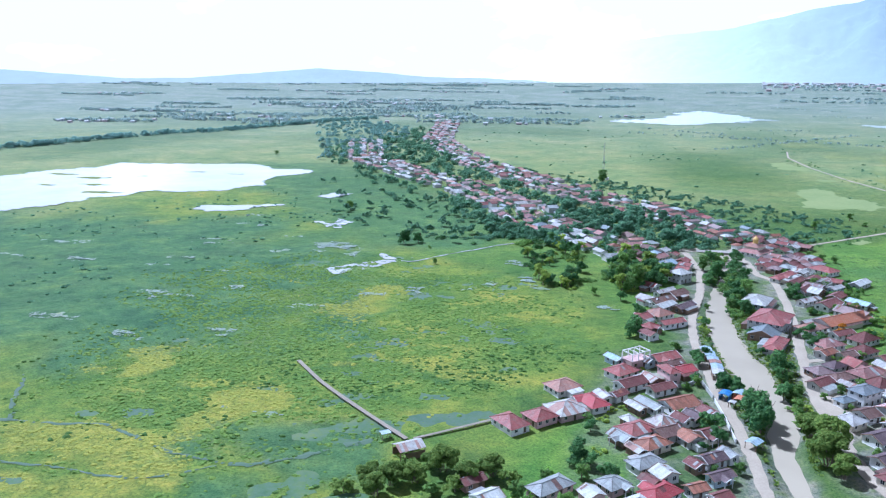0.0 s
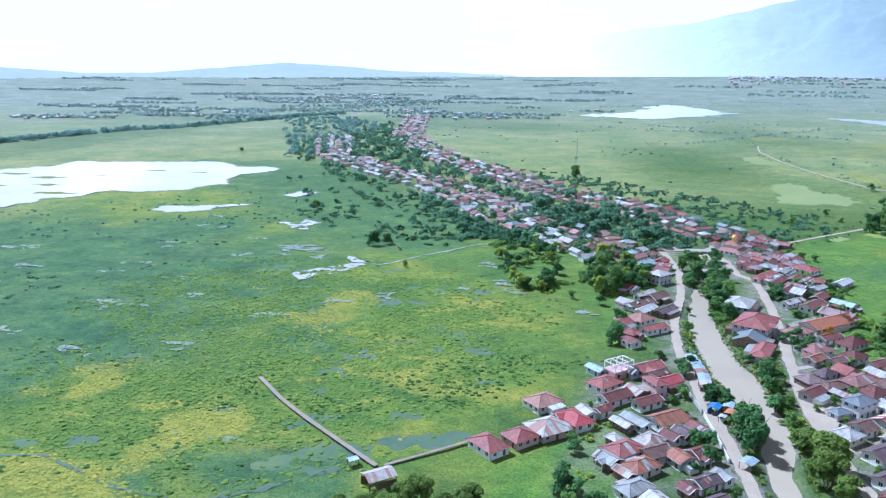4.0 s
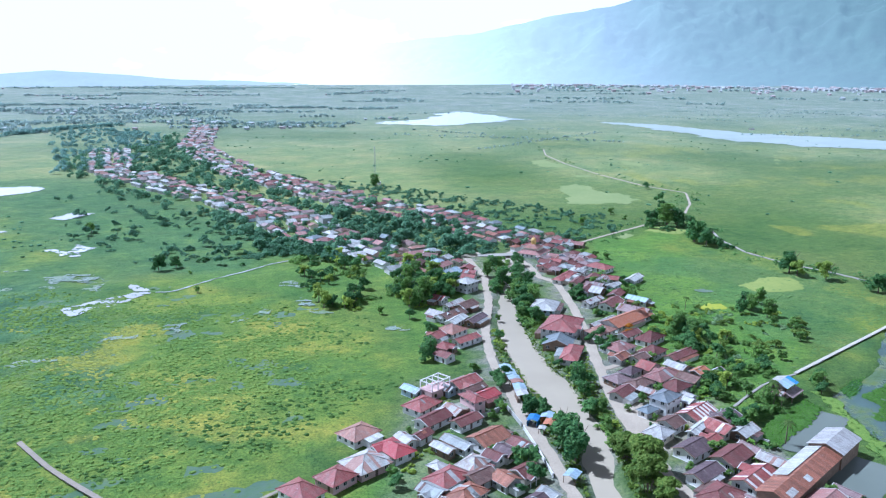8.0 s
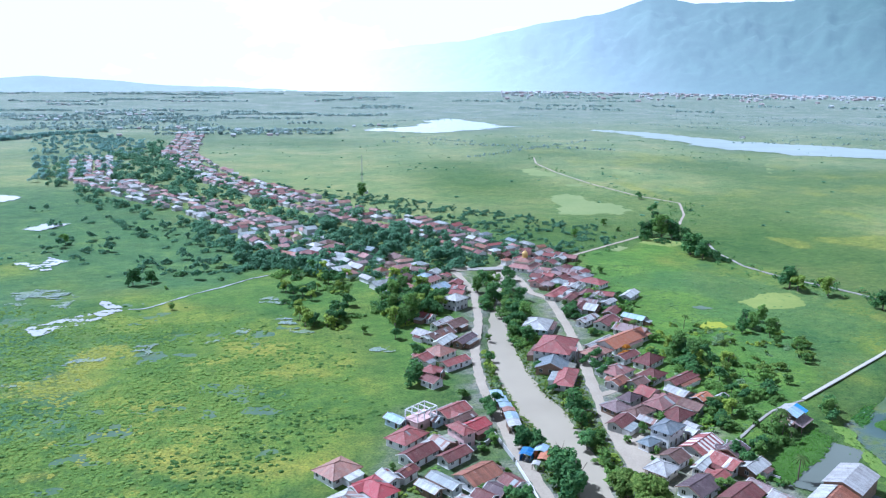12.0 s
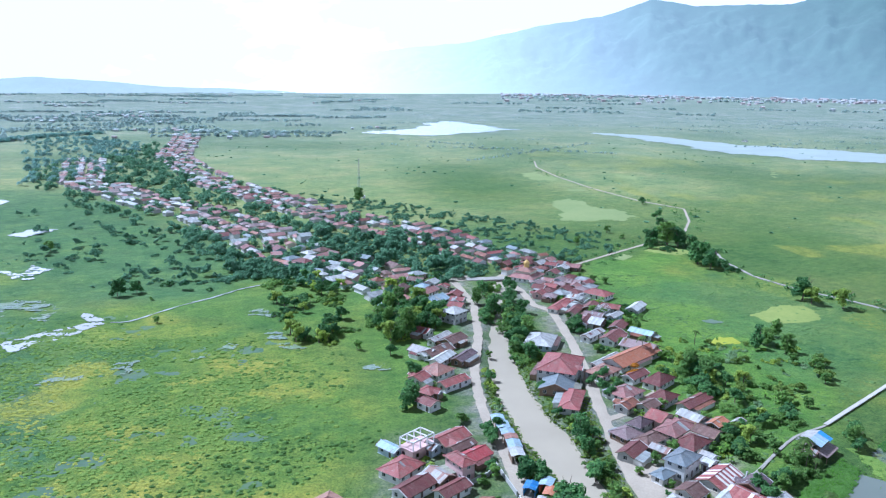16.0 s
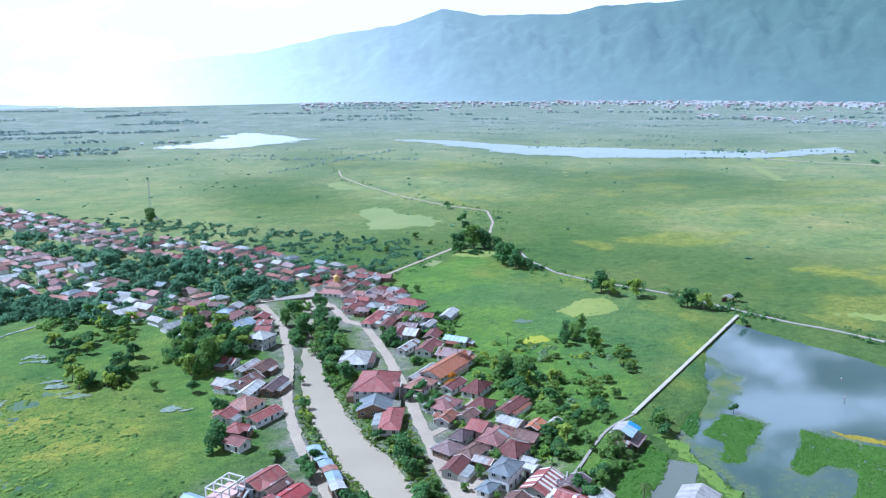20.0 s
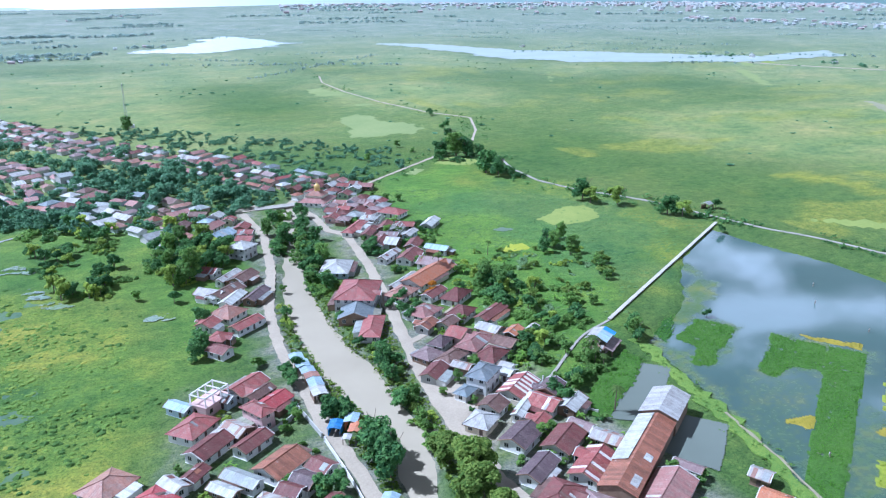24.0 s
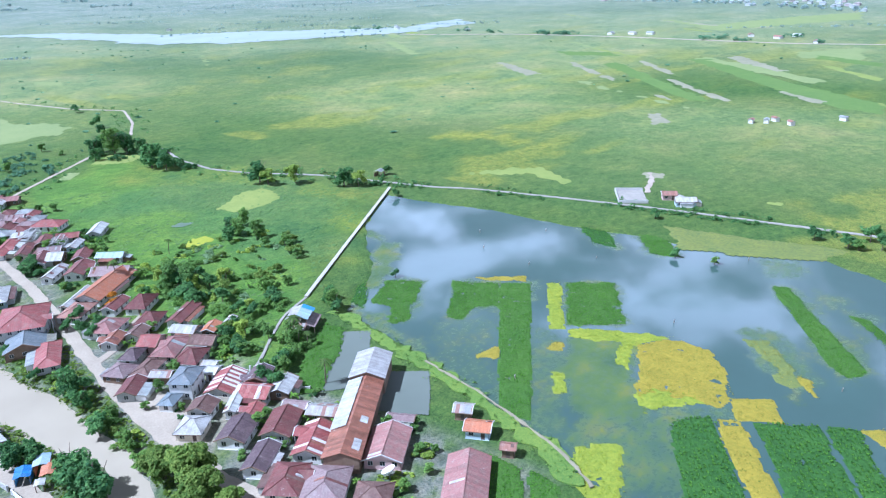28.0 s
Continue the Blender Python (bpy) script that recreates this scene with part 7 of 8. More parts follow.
plant("tree_d", 309.8, 99.7, 0.9)
plant("tree_d", 145.4, 408.2, 0.8)
plant("tree_d", 140.5, 415.1, 0.8)
plant("tree_d", 151.4, 407.0, 0.8)
plant("tree_c", 140.4, 350.5, 0.5)
plant("palm", 133.5, 137.3, 0.3)
plant("tree_c", 105.1, 268.1, 0.6)
plant("tree_c", 99.7, 262.6, 0.6)
plant("tree_c", 102.6, 278.1, 0.7)
plant("tree_c", 112.8, 336.3, 0.8)
plant("tree_c", 108.4, 333.1, 0.7)
plant("bush_a", 123.8, 159.4, 0.6)
plant("bush_a", 133.5, 298.9, 0.8)
plant("tree_d", 203.5, 541.4, 1.0)
plant("tree_d", 169.8, 506.7, 1.0)
plant("bush_a", 207.3, 522.2, 1.2)
plant("tree_a", 47.1, 183.9, 0.75)
plant("tree_c", 50.8, 183.2, 0.7)
plant("tree_c", 56.3, 243.8, 0.65)
plant("tree_c", 52.5, 241.9, 0.6)
plant("bush_a", 46.3, 250.9, 1.3)
plant("tree_d", 49.2, 216.5, 0.7)
plant("bush_a", 45.3, 212.5, 1.0)
plant("tree_c", 35.7, 289.9, 0.9)
plant("palm", 137.3, 212.7, 0.9)
plant("palm", 125.7, 185.1, 0.8)
plant("tree_a", 161.7, 224.7, 0.62)
plant("tree_c", 157.5, 215.9, 0.6)
plant("bush_a", 133.4, 224.5, 1.3)
plant("tree_d", 132.2, 218.0, 0.8)
plant("tree_d", 121.9, 218.0, 0.8)
plant("bush_a", 134.8, 204.4, 1.2)
plant("bush_c", 192.0, 283.6, 1.3)
plant("bush_c", 183.5, 268.5, 1.4)
plant("tree_d", 181.0, 264.5, 0.8)
plant("bush_c", 167.3, 259.5, 1.2)
plant("bush_c", 160.4, 258.7, 1.3)
plant("tree_c", 139.6, 252.9, 0.9)
plant("tree_b", 140.8, 286.2, 0.8)
plant("tree_c", 138.4, 274.4, 0.9)
plant("tree_d", 153.1, 247.8, 1.0)
plant("tree_c", 150.3, 238.8, 0.8)
plant("bush_c", 128.0, 232.0, 1.3)
plant("bush_c", 146.0, 262.0, 1.2)

for x, y, s_ in ((218, 500, 1.3), (236, 500, 1.5), (240, 486, 1.2), (212, 488, 1.0), (246, 520, 1.1), (252, 560, 0.9)):
    plant("tree_a", x, y, s_)
for x, y, s_ in ((232, 448, 1.1), (234, 436, 1.3), (236, 424, 1.1), (230, 456, 0.9), (222, 478, 1.2), (244, 470, 1.0), (246, 372, 1.0), (268, 334, 0.8), (272, 312, 0.8)):
    plant("thicket_c", x, y, s_)
plant("bamboo", -33.0, 139.0, 0.7)
plant("bamboo", -20.0, 141.0, 0.72)
plant("bamboo", -46.0, 136.0, 0.62)
plant("bush_c", -30.0, 147.0, 1.3)
plant("bush_c", -36.0, 143.5, 1.5)
plant("bush_c", -22.0, 136.0, 1.4)
plant("bush_c", -44.0, 141.0, 1.2)
plant("bush_a", -16.0, 149.0, 1.3)
plant("bush_a", -28.0, 134.0, 1.4)
plant("bush_c", -9.0, 141.5, 1.3)
plant("tree_d", -6.0, 136.0, 0.8)
plant("tree_d", 6.0, 132.0, 0.9)
plant("bush_c", -50.0, 131.0, 1.3)


# ---- far town, tree lines and distance ----
def far_stuff(name, boxes, mats, label, category):
    sh = Shape()
    for x, y, w, d, h in boxes:
        z = float(rise(x, y))
        h += z
        sh.solid([(x - w, y - d, z - 0.6), (x + w, y - d, z - 0.6), (x + w, y + d, z - 0.6), (x - w, y + d, z - 0.6)],
                 [(x - w, y - d, h), (x + w, y - d, h), (x + w, y + d, h), (x - w, y + d, h)])
        sh.solid([(x - w * 1.1, y - d * 1.1, h), (x + w * 1.1, y - d * 1.1, h), (x + w * 1.1, y + d * 1.1, h), (x - w * 1.1, y + d * 1.1, h)],
                 [(x - w * 1.1, y - 0.1, h + d * 0.4), (x + w * 1.1, y - 0.1, h + d * 0.4), (x + w * 1.1, y + 0.1, h + d * 0.4), (x - w * 1.1, y + 0.1, h + d * 0.4)])
    return tagged(new(name, sh.mesh(name, mats)), label, category, kind="stuff")


def polar(az, dist):
    return math.sin(radians(az)) * dist, math.cos(radians(az)) * dist


def far_trees(name, spots, seed, label, mat="leaf_dark", per=46, leaf=0.22):
    g2 = random.Random(seed)
    allV, allF, n = [], [], 0
    for i, (x, y, s) in enumerate(spots):
        lb = [(x + g2.uniform(-1, 1) * s * 0.6, y + g2.uniform(-1, 1) * s * 0.6, float(rise(x, y)) + s * g2.uniform(0.12, 0.8), s * g2.uniform(0.28, 0.55)) for _ in range(4)]
        V, F = leaf_cloud(lb, int(per * (1.0 if s * per < 160 or leaf > 0.25 else 1.8)), s * (leaf if s * per < 160 or leaf > 0.25 else 0.15), seed * 1000 + i)
        allV.append(V)
        allF.append(F + n)
        n += len(V)
    return tagged(new(name, mesh_of(name, np.concatenate(allV).tolist(), np.concatenate(allF).tolist(), mat)), label, "trees", kind="stuff")


g = random.Random(77)
ROWS, TOWN = [], []          # tree rows and the houses strung along them
for i in range(95):
    az, dist, L = g.uniform(-35, 5), 1500 + 2300 * g.random() ** 1.25, g.uniform(60, 330)
    x, y = polar(az, dist)
    for k in range(int(L / 5)):
        ROWS.append((x + k * 5 - L / 2 + g.gauss(0, 3), y + g.gauss(0, 6), g.uniform(3, 7.5)))
    if g.random() < 0.45:
        for k in range(int(L / 34)):
            TOWN.append((x + k * 30 - L / 2 + g.gauss(0, 22), y + g.gauss(0, 26), g.uniform(2.5, 6.0), g.uniform(2.5, 5), g.uniform(2.6, 4.5)))
for i in range(620):
    az = g.uniform(13, 76)
    dist = 3880 - abs(az - 18) * 14 - abs(g.gauss(0, 260)) * (0.25 + 0.75 * (g.random() < 0.4))
    x, y = polar(az, dist)
    TOWN.append((x, y, g.uniform(4, 10), g.uniform(4, 8), g.uniform(4, 8)))
for i in range(34):
    az, dist, L = g.uniform(12, 76), g.uniform(2500, 3750), g.uniform(80, 420)
    x, y = polar(az, dist)
    for k in range(int(L / 10)):
        u = k * 10 - L / 2
        ROWS.append((x + u * math.cos(radians(az)) + g.gauss(0, 5), y - u * math.sin(radians(az)) + g.gauss(0, 10), g.uniform(4, 9)))
for i in range(420):          # dense streets right under the mountain
    az = 30 + 46 * g.random() ** 0.8
    x, y = polar(az, 3990 - abs(az - 18) * 14 - abs(g.gauss(20, 70)))
    TOWN.append((x, y, g.uniform(5, 12), g.uniform(4, 8), g.uniform(4, 9)))
for i in range(230):          # a nearer strip of houses and trees on the plain
    az = g.uniform(41, 76)
    d0 = 2700 - (az - 42) * 30
    x, y = polar(az, d0 + g.gauss(0, 60))
    if i % 3:
        TOWN.append((x, y, g.uniform(3.5, 8), g.uniform(3, 6), g.uniform(3, 5)))
    x, y = polar(az + g.uniform(-0.4, 0.4), d0 - g.uniform(60, 150))
    ROWS.append((x, y, g.uniform(2.5, 6)))
for i in range(34):           # thin hedges beyond the far river
    az, dist, L = g.uniform(8, 75), g.uniform(1150, 2500), g.uniform(80, 420)
    x, y = polar(az, dist)
    turn = az + g.gauss(0, 25)
    for k in range(int(L / 6)):
        u = k * 6 - L / 2
        if g.random() < 0.7:
            ROWS.append((x + u * math.cos(radians(turn)) + g.gauss(0, 3), y - u * math.sin(radians(turn)) + g.gauss(0, 5), g.uniform(1.2, 3.4)))
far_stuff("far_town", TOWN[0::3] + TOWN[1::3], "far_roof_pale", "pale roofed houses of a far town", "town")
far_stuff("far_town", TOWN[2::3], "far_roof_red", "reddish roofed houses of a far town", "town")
def loose(poly, count, s0, s1, seed, clear=2.5):
    """Spots at random inside a plan polygon, clear of houses."""
    g3, out = random.Random(seed), []
    xs, ys = [p[0] for p in poly], [p[1] for p in poly]
    for _ in range(count * 20):
        x, y = g3.uniform(min(xs), max(xs)), g3.uniform(min(ys), max(ys))
        if len(out) < count and inside(np.array([x]), np.array([y]), poly)[0] and free_of_houses(x, y, clear):
            out.append((x, y, g3.uniform(s0, s1)))
    return out


MIDDLE = [(62, 400), (35, 445), (0, 500), (-30, 560), (-95, 665), (-160, 745), (-235, 870), (-290, 1080), (-255, 1400), (-200, 1090), (-105, 825), (-35, 700), (15, 610), (70, 530), (95, 480)]
far_trees("village_trees", loose(MIDDLE, 190, 4, 7.5, 61, 1.5), 8, "dark green trees between the two rows of houses", "leaf_far_haze", per=120)
far_trees("village_trees", loose([(49, 384), (13, 452), (-17, 483), (-42, 546), (-103, 654), (-161, 721), (-247, 860), (-306, 1077), (-340, 1060), (-290, 850), (-200, 700), (-140, 620), (-80, 520), (-50, 450)], 90, 3.5, 6.5, 62, 3.5), 9, "green trees and scrub behind the houses", "leaf_far_haze", per=100)
far_trees("village_trees", loose([(49, 384), (100, 440), (136, 450), (60, 580), (-20, 720), (-90, 850), (-180, 1110), (-330, 1080), (-260, 850), (-180, 720), (-110, 640), (-55, 540), (0, 450)], 300, 3.0, 5.5, 66, 0.6), 14, "green yard trees among the far houses", "leaf_far_haze", per=70)
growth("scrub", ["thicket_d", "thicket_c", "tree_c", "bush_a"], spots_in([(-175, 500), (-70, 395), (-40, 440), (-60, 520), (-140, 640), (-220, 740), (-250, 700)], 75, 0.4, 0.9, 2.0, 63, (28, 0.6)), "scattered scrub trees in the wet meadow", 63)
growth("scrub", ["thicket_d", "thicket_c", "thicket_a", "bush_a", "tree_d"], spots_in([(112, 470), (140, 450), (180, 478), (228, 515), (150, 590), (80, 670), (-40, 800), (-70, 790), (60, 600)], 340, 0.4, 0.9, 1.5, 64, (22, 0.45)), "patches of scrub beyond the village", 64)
far_trees("scrub", loose([(-345, 980), (-290, 830), (-220, 900), (-270, 1300), (-420, 1500), (-480, 1400)], 230, 4, 7.5, 65), 12, "dark woods beside the far village", "leaf_haze_blue", per=80)
far_trees("far_wood", ROWS, 5, "haze-tinted pale green tree rows about the far town", "leaf_haze_pale", per=34, leaf=0.32)
LINE = [(-760, 820), (-720, 948), (-694, 1046), (-653, 1142), (-588, 1216), (-487, 1500), (-380, 1640)]
spots = []
for i in range(460):
    p = along(LINE, g.uniform(0, 860))
    if p:
        spots.append((p[0] + g.gauss(0, 7), p[1] + g.gauss(0, 7), g.uniform(4, 8)))
far_trees("tree_line", spots, 6, "long dark line of trees across the marsh", "leaf_haze_blue", per=60)

# mountains and low hills that close the plain
def ridge_mesh(name, az0, az1, top, foot, crest, mat, seed, rows=34, cols=220):
    verts, faces = [], []
    for i in range(cols):
        az = az0 + (az1 - az0) * i / (cols - 1)
        el = top(az)
        H = 58 + math.tan(radians(el)) * crest
        for j in range(rows):
            t = j / (rows - 1)
            dist = foot(az) + (crest - foot(az)) * t
            x, y = polar(az, dist)
            spur = noise.fractal(Vector((az * 0.34, t * 2.4, seed)), 0.8, 2.1, 7) * 0.26 * math.sin(math.pi * min(1, t * 1.0))
            z = H * (t ** 1.15) * (1 + spur) - 2 + (noise.fractal(Vector((az * 2.6, t * 11, seed)), 0.7, 2.0, 4) * 26 * t * (1 - t) * 2)
            verts.append((x, y, max(-30, z) + 46 - 16 * (1 - t)))
    for i in range(cols - 1):
        for j in range(rows - 1):
            a = i * rows + j
            faces.append((a, a + rows, a + rows + 1, a + 1))
    return new(name, mesh_of(name, verts, faces, mat, True))


SKYLINE = [(-7, -0.9), (-3, 0.6), (2.4, 2.0), (9.9, 2.7), (15.9, 4.0), (20.0, 4.6), (23.3, 5.7), (26.1, 5.2), (32.2, 5.2), (34.1, 5.65), (39.1, 5.8), (48, 6.6), (58, 7.2), (72, 7.0), (100, 6.0)]
HILLS = [(-60, -0.6), (-44, 0.1), (-39, -0.05), (-32, -0.6), (-27.7, -0.6), (-23.9, -0.3), (-18.7, 0.08), (-14.6, -0.15), (-11, -0.5), (-6, -0.6), (-1, -0.85), (3, -1.25), (6, -1.5)]


def skyline(table, wob):
    def top(az):
        v = float(np.interp(az, [p[0] for p in table], [p[1] for p in table]))
        return v + wob * noise.fractal(Vector((az * 0.5, 3.1, 0)), 1.0, 2.0, 4)
    return top


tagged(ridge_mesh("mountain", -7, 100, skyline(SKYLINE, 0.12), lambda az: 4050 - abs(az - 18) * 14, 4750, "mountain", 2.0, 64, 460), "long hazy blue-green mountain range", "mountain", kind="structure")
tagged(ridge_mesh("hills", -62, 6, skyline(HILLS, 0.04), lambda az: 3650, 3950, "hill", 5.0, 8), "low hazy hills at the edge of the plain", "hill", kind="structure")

# ---- single structures ----
def slab(name, line, width, z, mat, thick, label, category, posts=0.0):
    """A narrow deck on posts along a plan line."""
    thing = new(name)
    thing.matrix_world = pose(line[0][0], line[0][1], 0)
    tagged(thing, label, category)
    deck = ribbon("deck", [(x - line[0][0], y - line[0][1]) for x, y in line], width, z, mat, thick, 0.05)
    deck.parent = thing
    if posts:
        total = sum(math.hypot(b[0] - a[0], b[1] - a[1]) for a, b in zip(line[:-1], line[1:]))
        d = 0.6
        while d < total - 0.4:
            x, y, ang = along(line, d)
            for s in (-1, 1):
                sh = Shape()
                px = x - line[0][0] - math.sin(radians(ang)) * s * (width / 2 - 0.15)
                py = y - line[0][1] + math.cos(radians(ang)) * s * (width / 2 - 0.15)
                sh.box(px - 0.09, py - 0.09, -0.9, px + 0.09, py + 0.09, z - thick + 0.02)
                part("post", sh.mesh("post", "timber"), thing)
            d += posts
    return thing


slab("causeway", CAUSEWAY, 1.35, 0.85, "deck_pale", 0.25, "long straight concrete footbridge over flooded fields", "footbridge", 6.0)
slab("boardwalk", BOARDWALK, 1.45, 0.95, "weathered_wood", 0.18, "weathered grey boardwalk over the marsh on posts", "boardwalk", 4.0)
slab("boardwalk", [(-38, 161.5), (-28, 169), (-17, 177.5)], 1.1, 0.9, "weathered_wood", 0.15, "narrow pale boardwalk leading to the houses", "boardwalk", 4.0)
tagged(ribbon("dike", [(158, 218), (154, 197), (152, 182), (148, 164), (146, 150), (141, 137), (138, 122), (131, 110)], 4.6, 0.30, "hummock", 0.9, 2.2), "grassy earth dike along the flooded fields", "dike", kind="structure")
tagged(ribbon("path", [(151, 172), (147, 149), (142, 131), (138, 118), (132, 108)], 0.7, 0.40, "path_earth", 0.3, 0.35), "narrow pale dirt path along the dike", "path", kind="structure")
slab("garden_path", [(112, 203), (122, 209), (132.5, 218), (145, 227.7), (159, 233)], 0.9, 0.4, "concrete", 0.5, "pale concrete footpath between gardens", "path")


def open_shed(name, x, y, rot, w, d, h, roof, label, rise=0.3, posts=3, wall=None):
    """A roof on posts, with low side walls if wanted."""
    thing = new(name)
    thing.matrix_world = pose(x, y, max(0, base_z(x, y)), 0, 0, rot)
    tagged(thing, label, "shed")
    rf = Shape()
    W, D = w / 2, d / 2
    zr = h + rise * D
    slope_strips(rf, (-W, -D, h), (W, -D, h), (-W, 0, zr), (W, 0, zr))
    slope_strips(rf, (W, D, h), (-W, D, h), (W, 0, zr), (-W, 0, zr))
    part("roof", rf.mesh("roof", roof), thing)
    for i in range(posts):
        for s in (-1, 1):
            sh = Shape()
            px, py = -W + 0.3 + (w - 0.6) * i / (posts - 1), s * (D - 0.3)
            sh.box(px - 0.08, py - 0.08, -0.8, px + 0.08, py + 0.08, h + 0.06)
            part("post", sh.mesh("post", "timber"), thing)
    if wall:
        for s in (-1, 1):
            sh = Shape()
            sh.box(-W + 0.2, s * (D - 0.35) - 0.05, -0.3, W - 0.2, s * (D - 0.35) + 0.05, h * 0.7)
            part("side_wall", sh.mesh("side_wall", wall), thing)
    return thing


# long market shed: rusty nave, white lower aisle and a raised pale end bay
def long_shed():
    thing = new("long_shed")
    thing.matrix_world = pose(116, 163, 0, 0, 0, 35.9)
    tagged(thing, "long rusty iron shed with white roof strip and pale end bay", "shed")
    for name, x0, x1, y0, y1, h, rise, mat in (("nave_roof", -17.2, 16.5, -4.5, 4.5, 4.2, 0.36, "rusty"), ("end_roof", 15.6, 29.5, -4.9, 4.9, 5.1, 0.36, "white")):
        rf = Shape()
        D = (y1 - y0) / 2
        c = (y0 + y1) / 2
        zr = h + rise * D
        slope_strips(rf, (x0, y0, h), (x1, y0, h), (x0, c, zr), (x1, c, zr))
        slope_strips(rf, (x1, y1, h), (x0, y1, h), (x1, c, zr), (x0, c, zr))
        part(name, rf.mesh(name, mat), thing)
        sh = Shape()
        y0i, y1i, x0i, x1i = y0 + 0.5, y1 - 0.5, x0 + 0.4, x1 - 0.4
        for a, b in (((x0i, y0i), (x1i, y0i)), ((x1i, y0i), (x1i, y1i)), ((x1i, y1i), (x0i, y1i)), ((x0i, y1i), (x0i, y0i))):
            wall_with_openings(sh, a, b, -0.4, h - 0.05, [])
        for xx in (x0i, x1i - 0.12):
            sh.solid([(xx, y0i, h - 0.05), (xx, y1i, h - 0.05), (xx, c, zr - 0.2)], [(xx + 0.12, y0i, h - 0.05), (xx + 0.12, y1i, h - 0.05), (xx + 0.12, c, zr - 0.2)])
        part("wall", sh.mesh("wall", "timber"), thing)
    rf = Shape()
    slope_strips(rf, (15.5, 4.8, 4.35), (-6.5, 4.8, 4.35), (15.5, 0.9, 5.80), (-6.5, 0.9, 5.80))
    part("white_roof_strip", rf.mesh("white_roof_strip", "white"), thing, "newer white zinc sheets")
    for x0, x1 in ((-14.5, -10.5), (-4.0, -1.5)):
        pt = Shape()
        slope_strips(pt, (x0, -3.6, 4.62), (x1, -3.6, 4.62), (x0, -1.9, 5.23), (x1, -1.9, 5.23))
        part("roof_patch", pt.mesh("roof_patch", "white"), thing, "pale patch of newer sheets")


long_shed()

# pavilion at the near end of the footbridge, on tall posts
def pavilion():
    """A timber house on posts at the end of the footbridge: plank walls, patched lower roofs and a pale upper roof hung with tarpaulin."""
    thing = new("pavilion")
    thing.matrix_world = pose(143.8, 217.2, 0, 0, 0, 36)
    tagged(thing, "two-level plank pavilion on posts with patched pale roofs", "pavilion")
    for px, py in ((-3.6, -2.8), (0, -2.8), (3.6, -2.8), (-3.6, 2.8), (0, 2.8), (3.6, 2.8)):
        sh = Shape()
        sh.box(px - 0.1, py - 0.1, -0.8, px + 0.1, py + 0.1, 4.9)
        part("post", sh.mesh("post", "timber"), thing)
    sh = Shape()
    sh.box(-4.0, -3.2, 0.75, 4.0, 3.2, 0.95)
    part("floor_deck", sh.mesh("floor_deck", "weathered_wood"), thing)
    sh = Shape()
    c = [(-3.5, -2.7), (3.5, -2.7), (3.5, 2.7), (-3.5, 2.7)]
    for k in range(4):
        wall_with_openings(sh, c[k], c[(k + 1) % 4], 0.95, 2.9, [(1.4, 2.6, 1.4, 2.4)], 0.08)
    part("plank_wall", sh.mesh("plank_wall", "weathered_wood"), thing)
    for name, e0, e1, t0, t1, mat_ in (("lower_roof", (-4.6, -5.6, 2.3), (4.4, -5.6, 2.3), (-4.6, -2.6, 3.2), (4.4, -2.6, 3.2), "mauve"),
                                      ("side_roof", (-6.4, 3.0, 2.4), (-6.4, -3.0, 2.4), (-3.4, 3.0, 3.3), (-3.4, -3.0, 3.3), "striped"),
                                      ("upper_roof", (-4.3, -3.5, 4.7), (2.0, -3.5, 4.7), (-4.3, 0, 5.9), (2.0, 0, 5.9), "bluewhite"),
                                      ("upper_roof", (4.3, 3.5, 4.7), (-4.3, 3.5, 4.7), (4.3, 0, 5.9), (-4.3, 0, 5.9), "white"),
                                      ("tarpaulin", (2.0, -3.7, 4.5), (4.6, -3.7, 4.4), (2.0, 0, 5.92), (4.6, 0, 5.85), "tarp_blue")):
        rf = Shape()
        slope_strips(rf, e0, e1, t0, t1)
        part(name, rf.mesh(name, mat_), thing)
    for px in (-6.1, -4.3, 4.1):
        sh = Shape()
        py = -5.3 if px > -6 else -2.7
        sh.box(px - 0.08, py - 0.08, -0.6, px + 0.08, py + 0.08, 2.36)
        part("post", sh.mesh("post", "timber"), thing)


pavilion()
open_shed("hut", -37.5, 152.5, 36, 8.0, 6.0, 3.0, "striped", "old wooden marsh hut with rust-streaked roof", 0.4, 3, "timber")
open_shed("shelter", -46.5, 161.5, 36, 3.0, 2.4, 2.0, "bluewhite", "little shelter with blue tarpaulin roof by boardwalk", 0.25, 2)
open_shed("hut", 284, 323, 20, 5.5, 4.5, 2.8, "steel", "small grey field hut beside the raised path", 0.35, 2, "timber")

for i, (x, y, wd, mat_) in enumerate(((57.2, 247.2, 4.4, "bluewhite"), (57.6, 242.3, 4.2, "bluewhite"), (58.0, 237.6, 3.4, "bluewhite"), (58.2, 234.0, 2.6, "salmon"), (58.1, 229.8, 4.4, "bluewhite"), (57.6, 224.6, 4.6, "white"))):
    open_shed("market_stall", x, y, 88, wd + 0.6, 4.2, 2.6 + 0.1 * (i % 2), mat_, "riverside market stall under sloping sheet roof", 0.2, 2, "timber" if i % 2 else None)
open_shed("market_stall", 56.9, 206.8, 60, 4.5, 3.6, 2.4, "blue", "stall under a bright blue tarpaulin", 0.2, 2, "tarp_blue")
open_shed("market_stall", 61.4, 207.6, 60, 4.6, 3.6, 2.7, "bluewhite", "stall under pale blue sheet roof", 0.2, 2, "tarp_orange")
open_shed("market_stall", 61.0, 203.2, 60, 4.6, 3.4, 2.5, "orange", "stall under an orange tarpaulin", 0.2, 2)
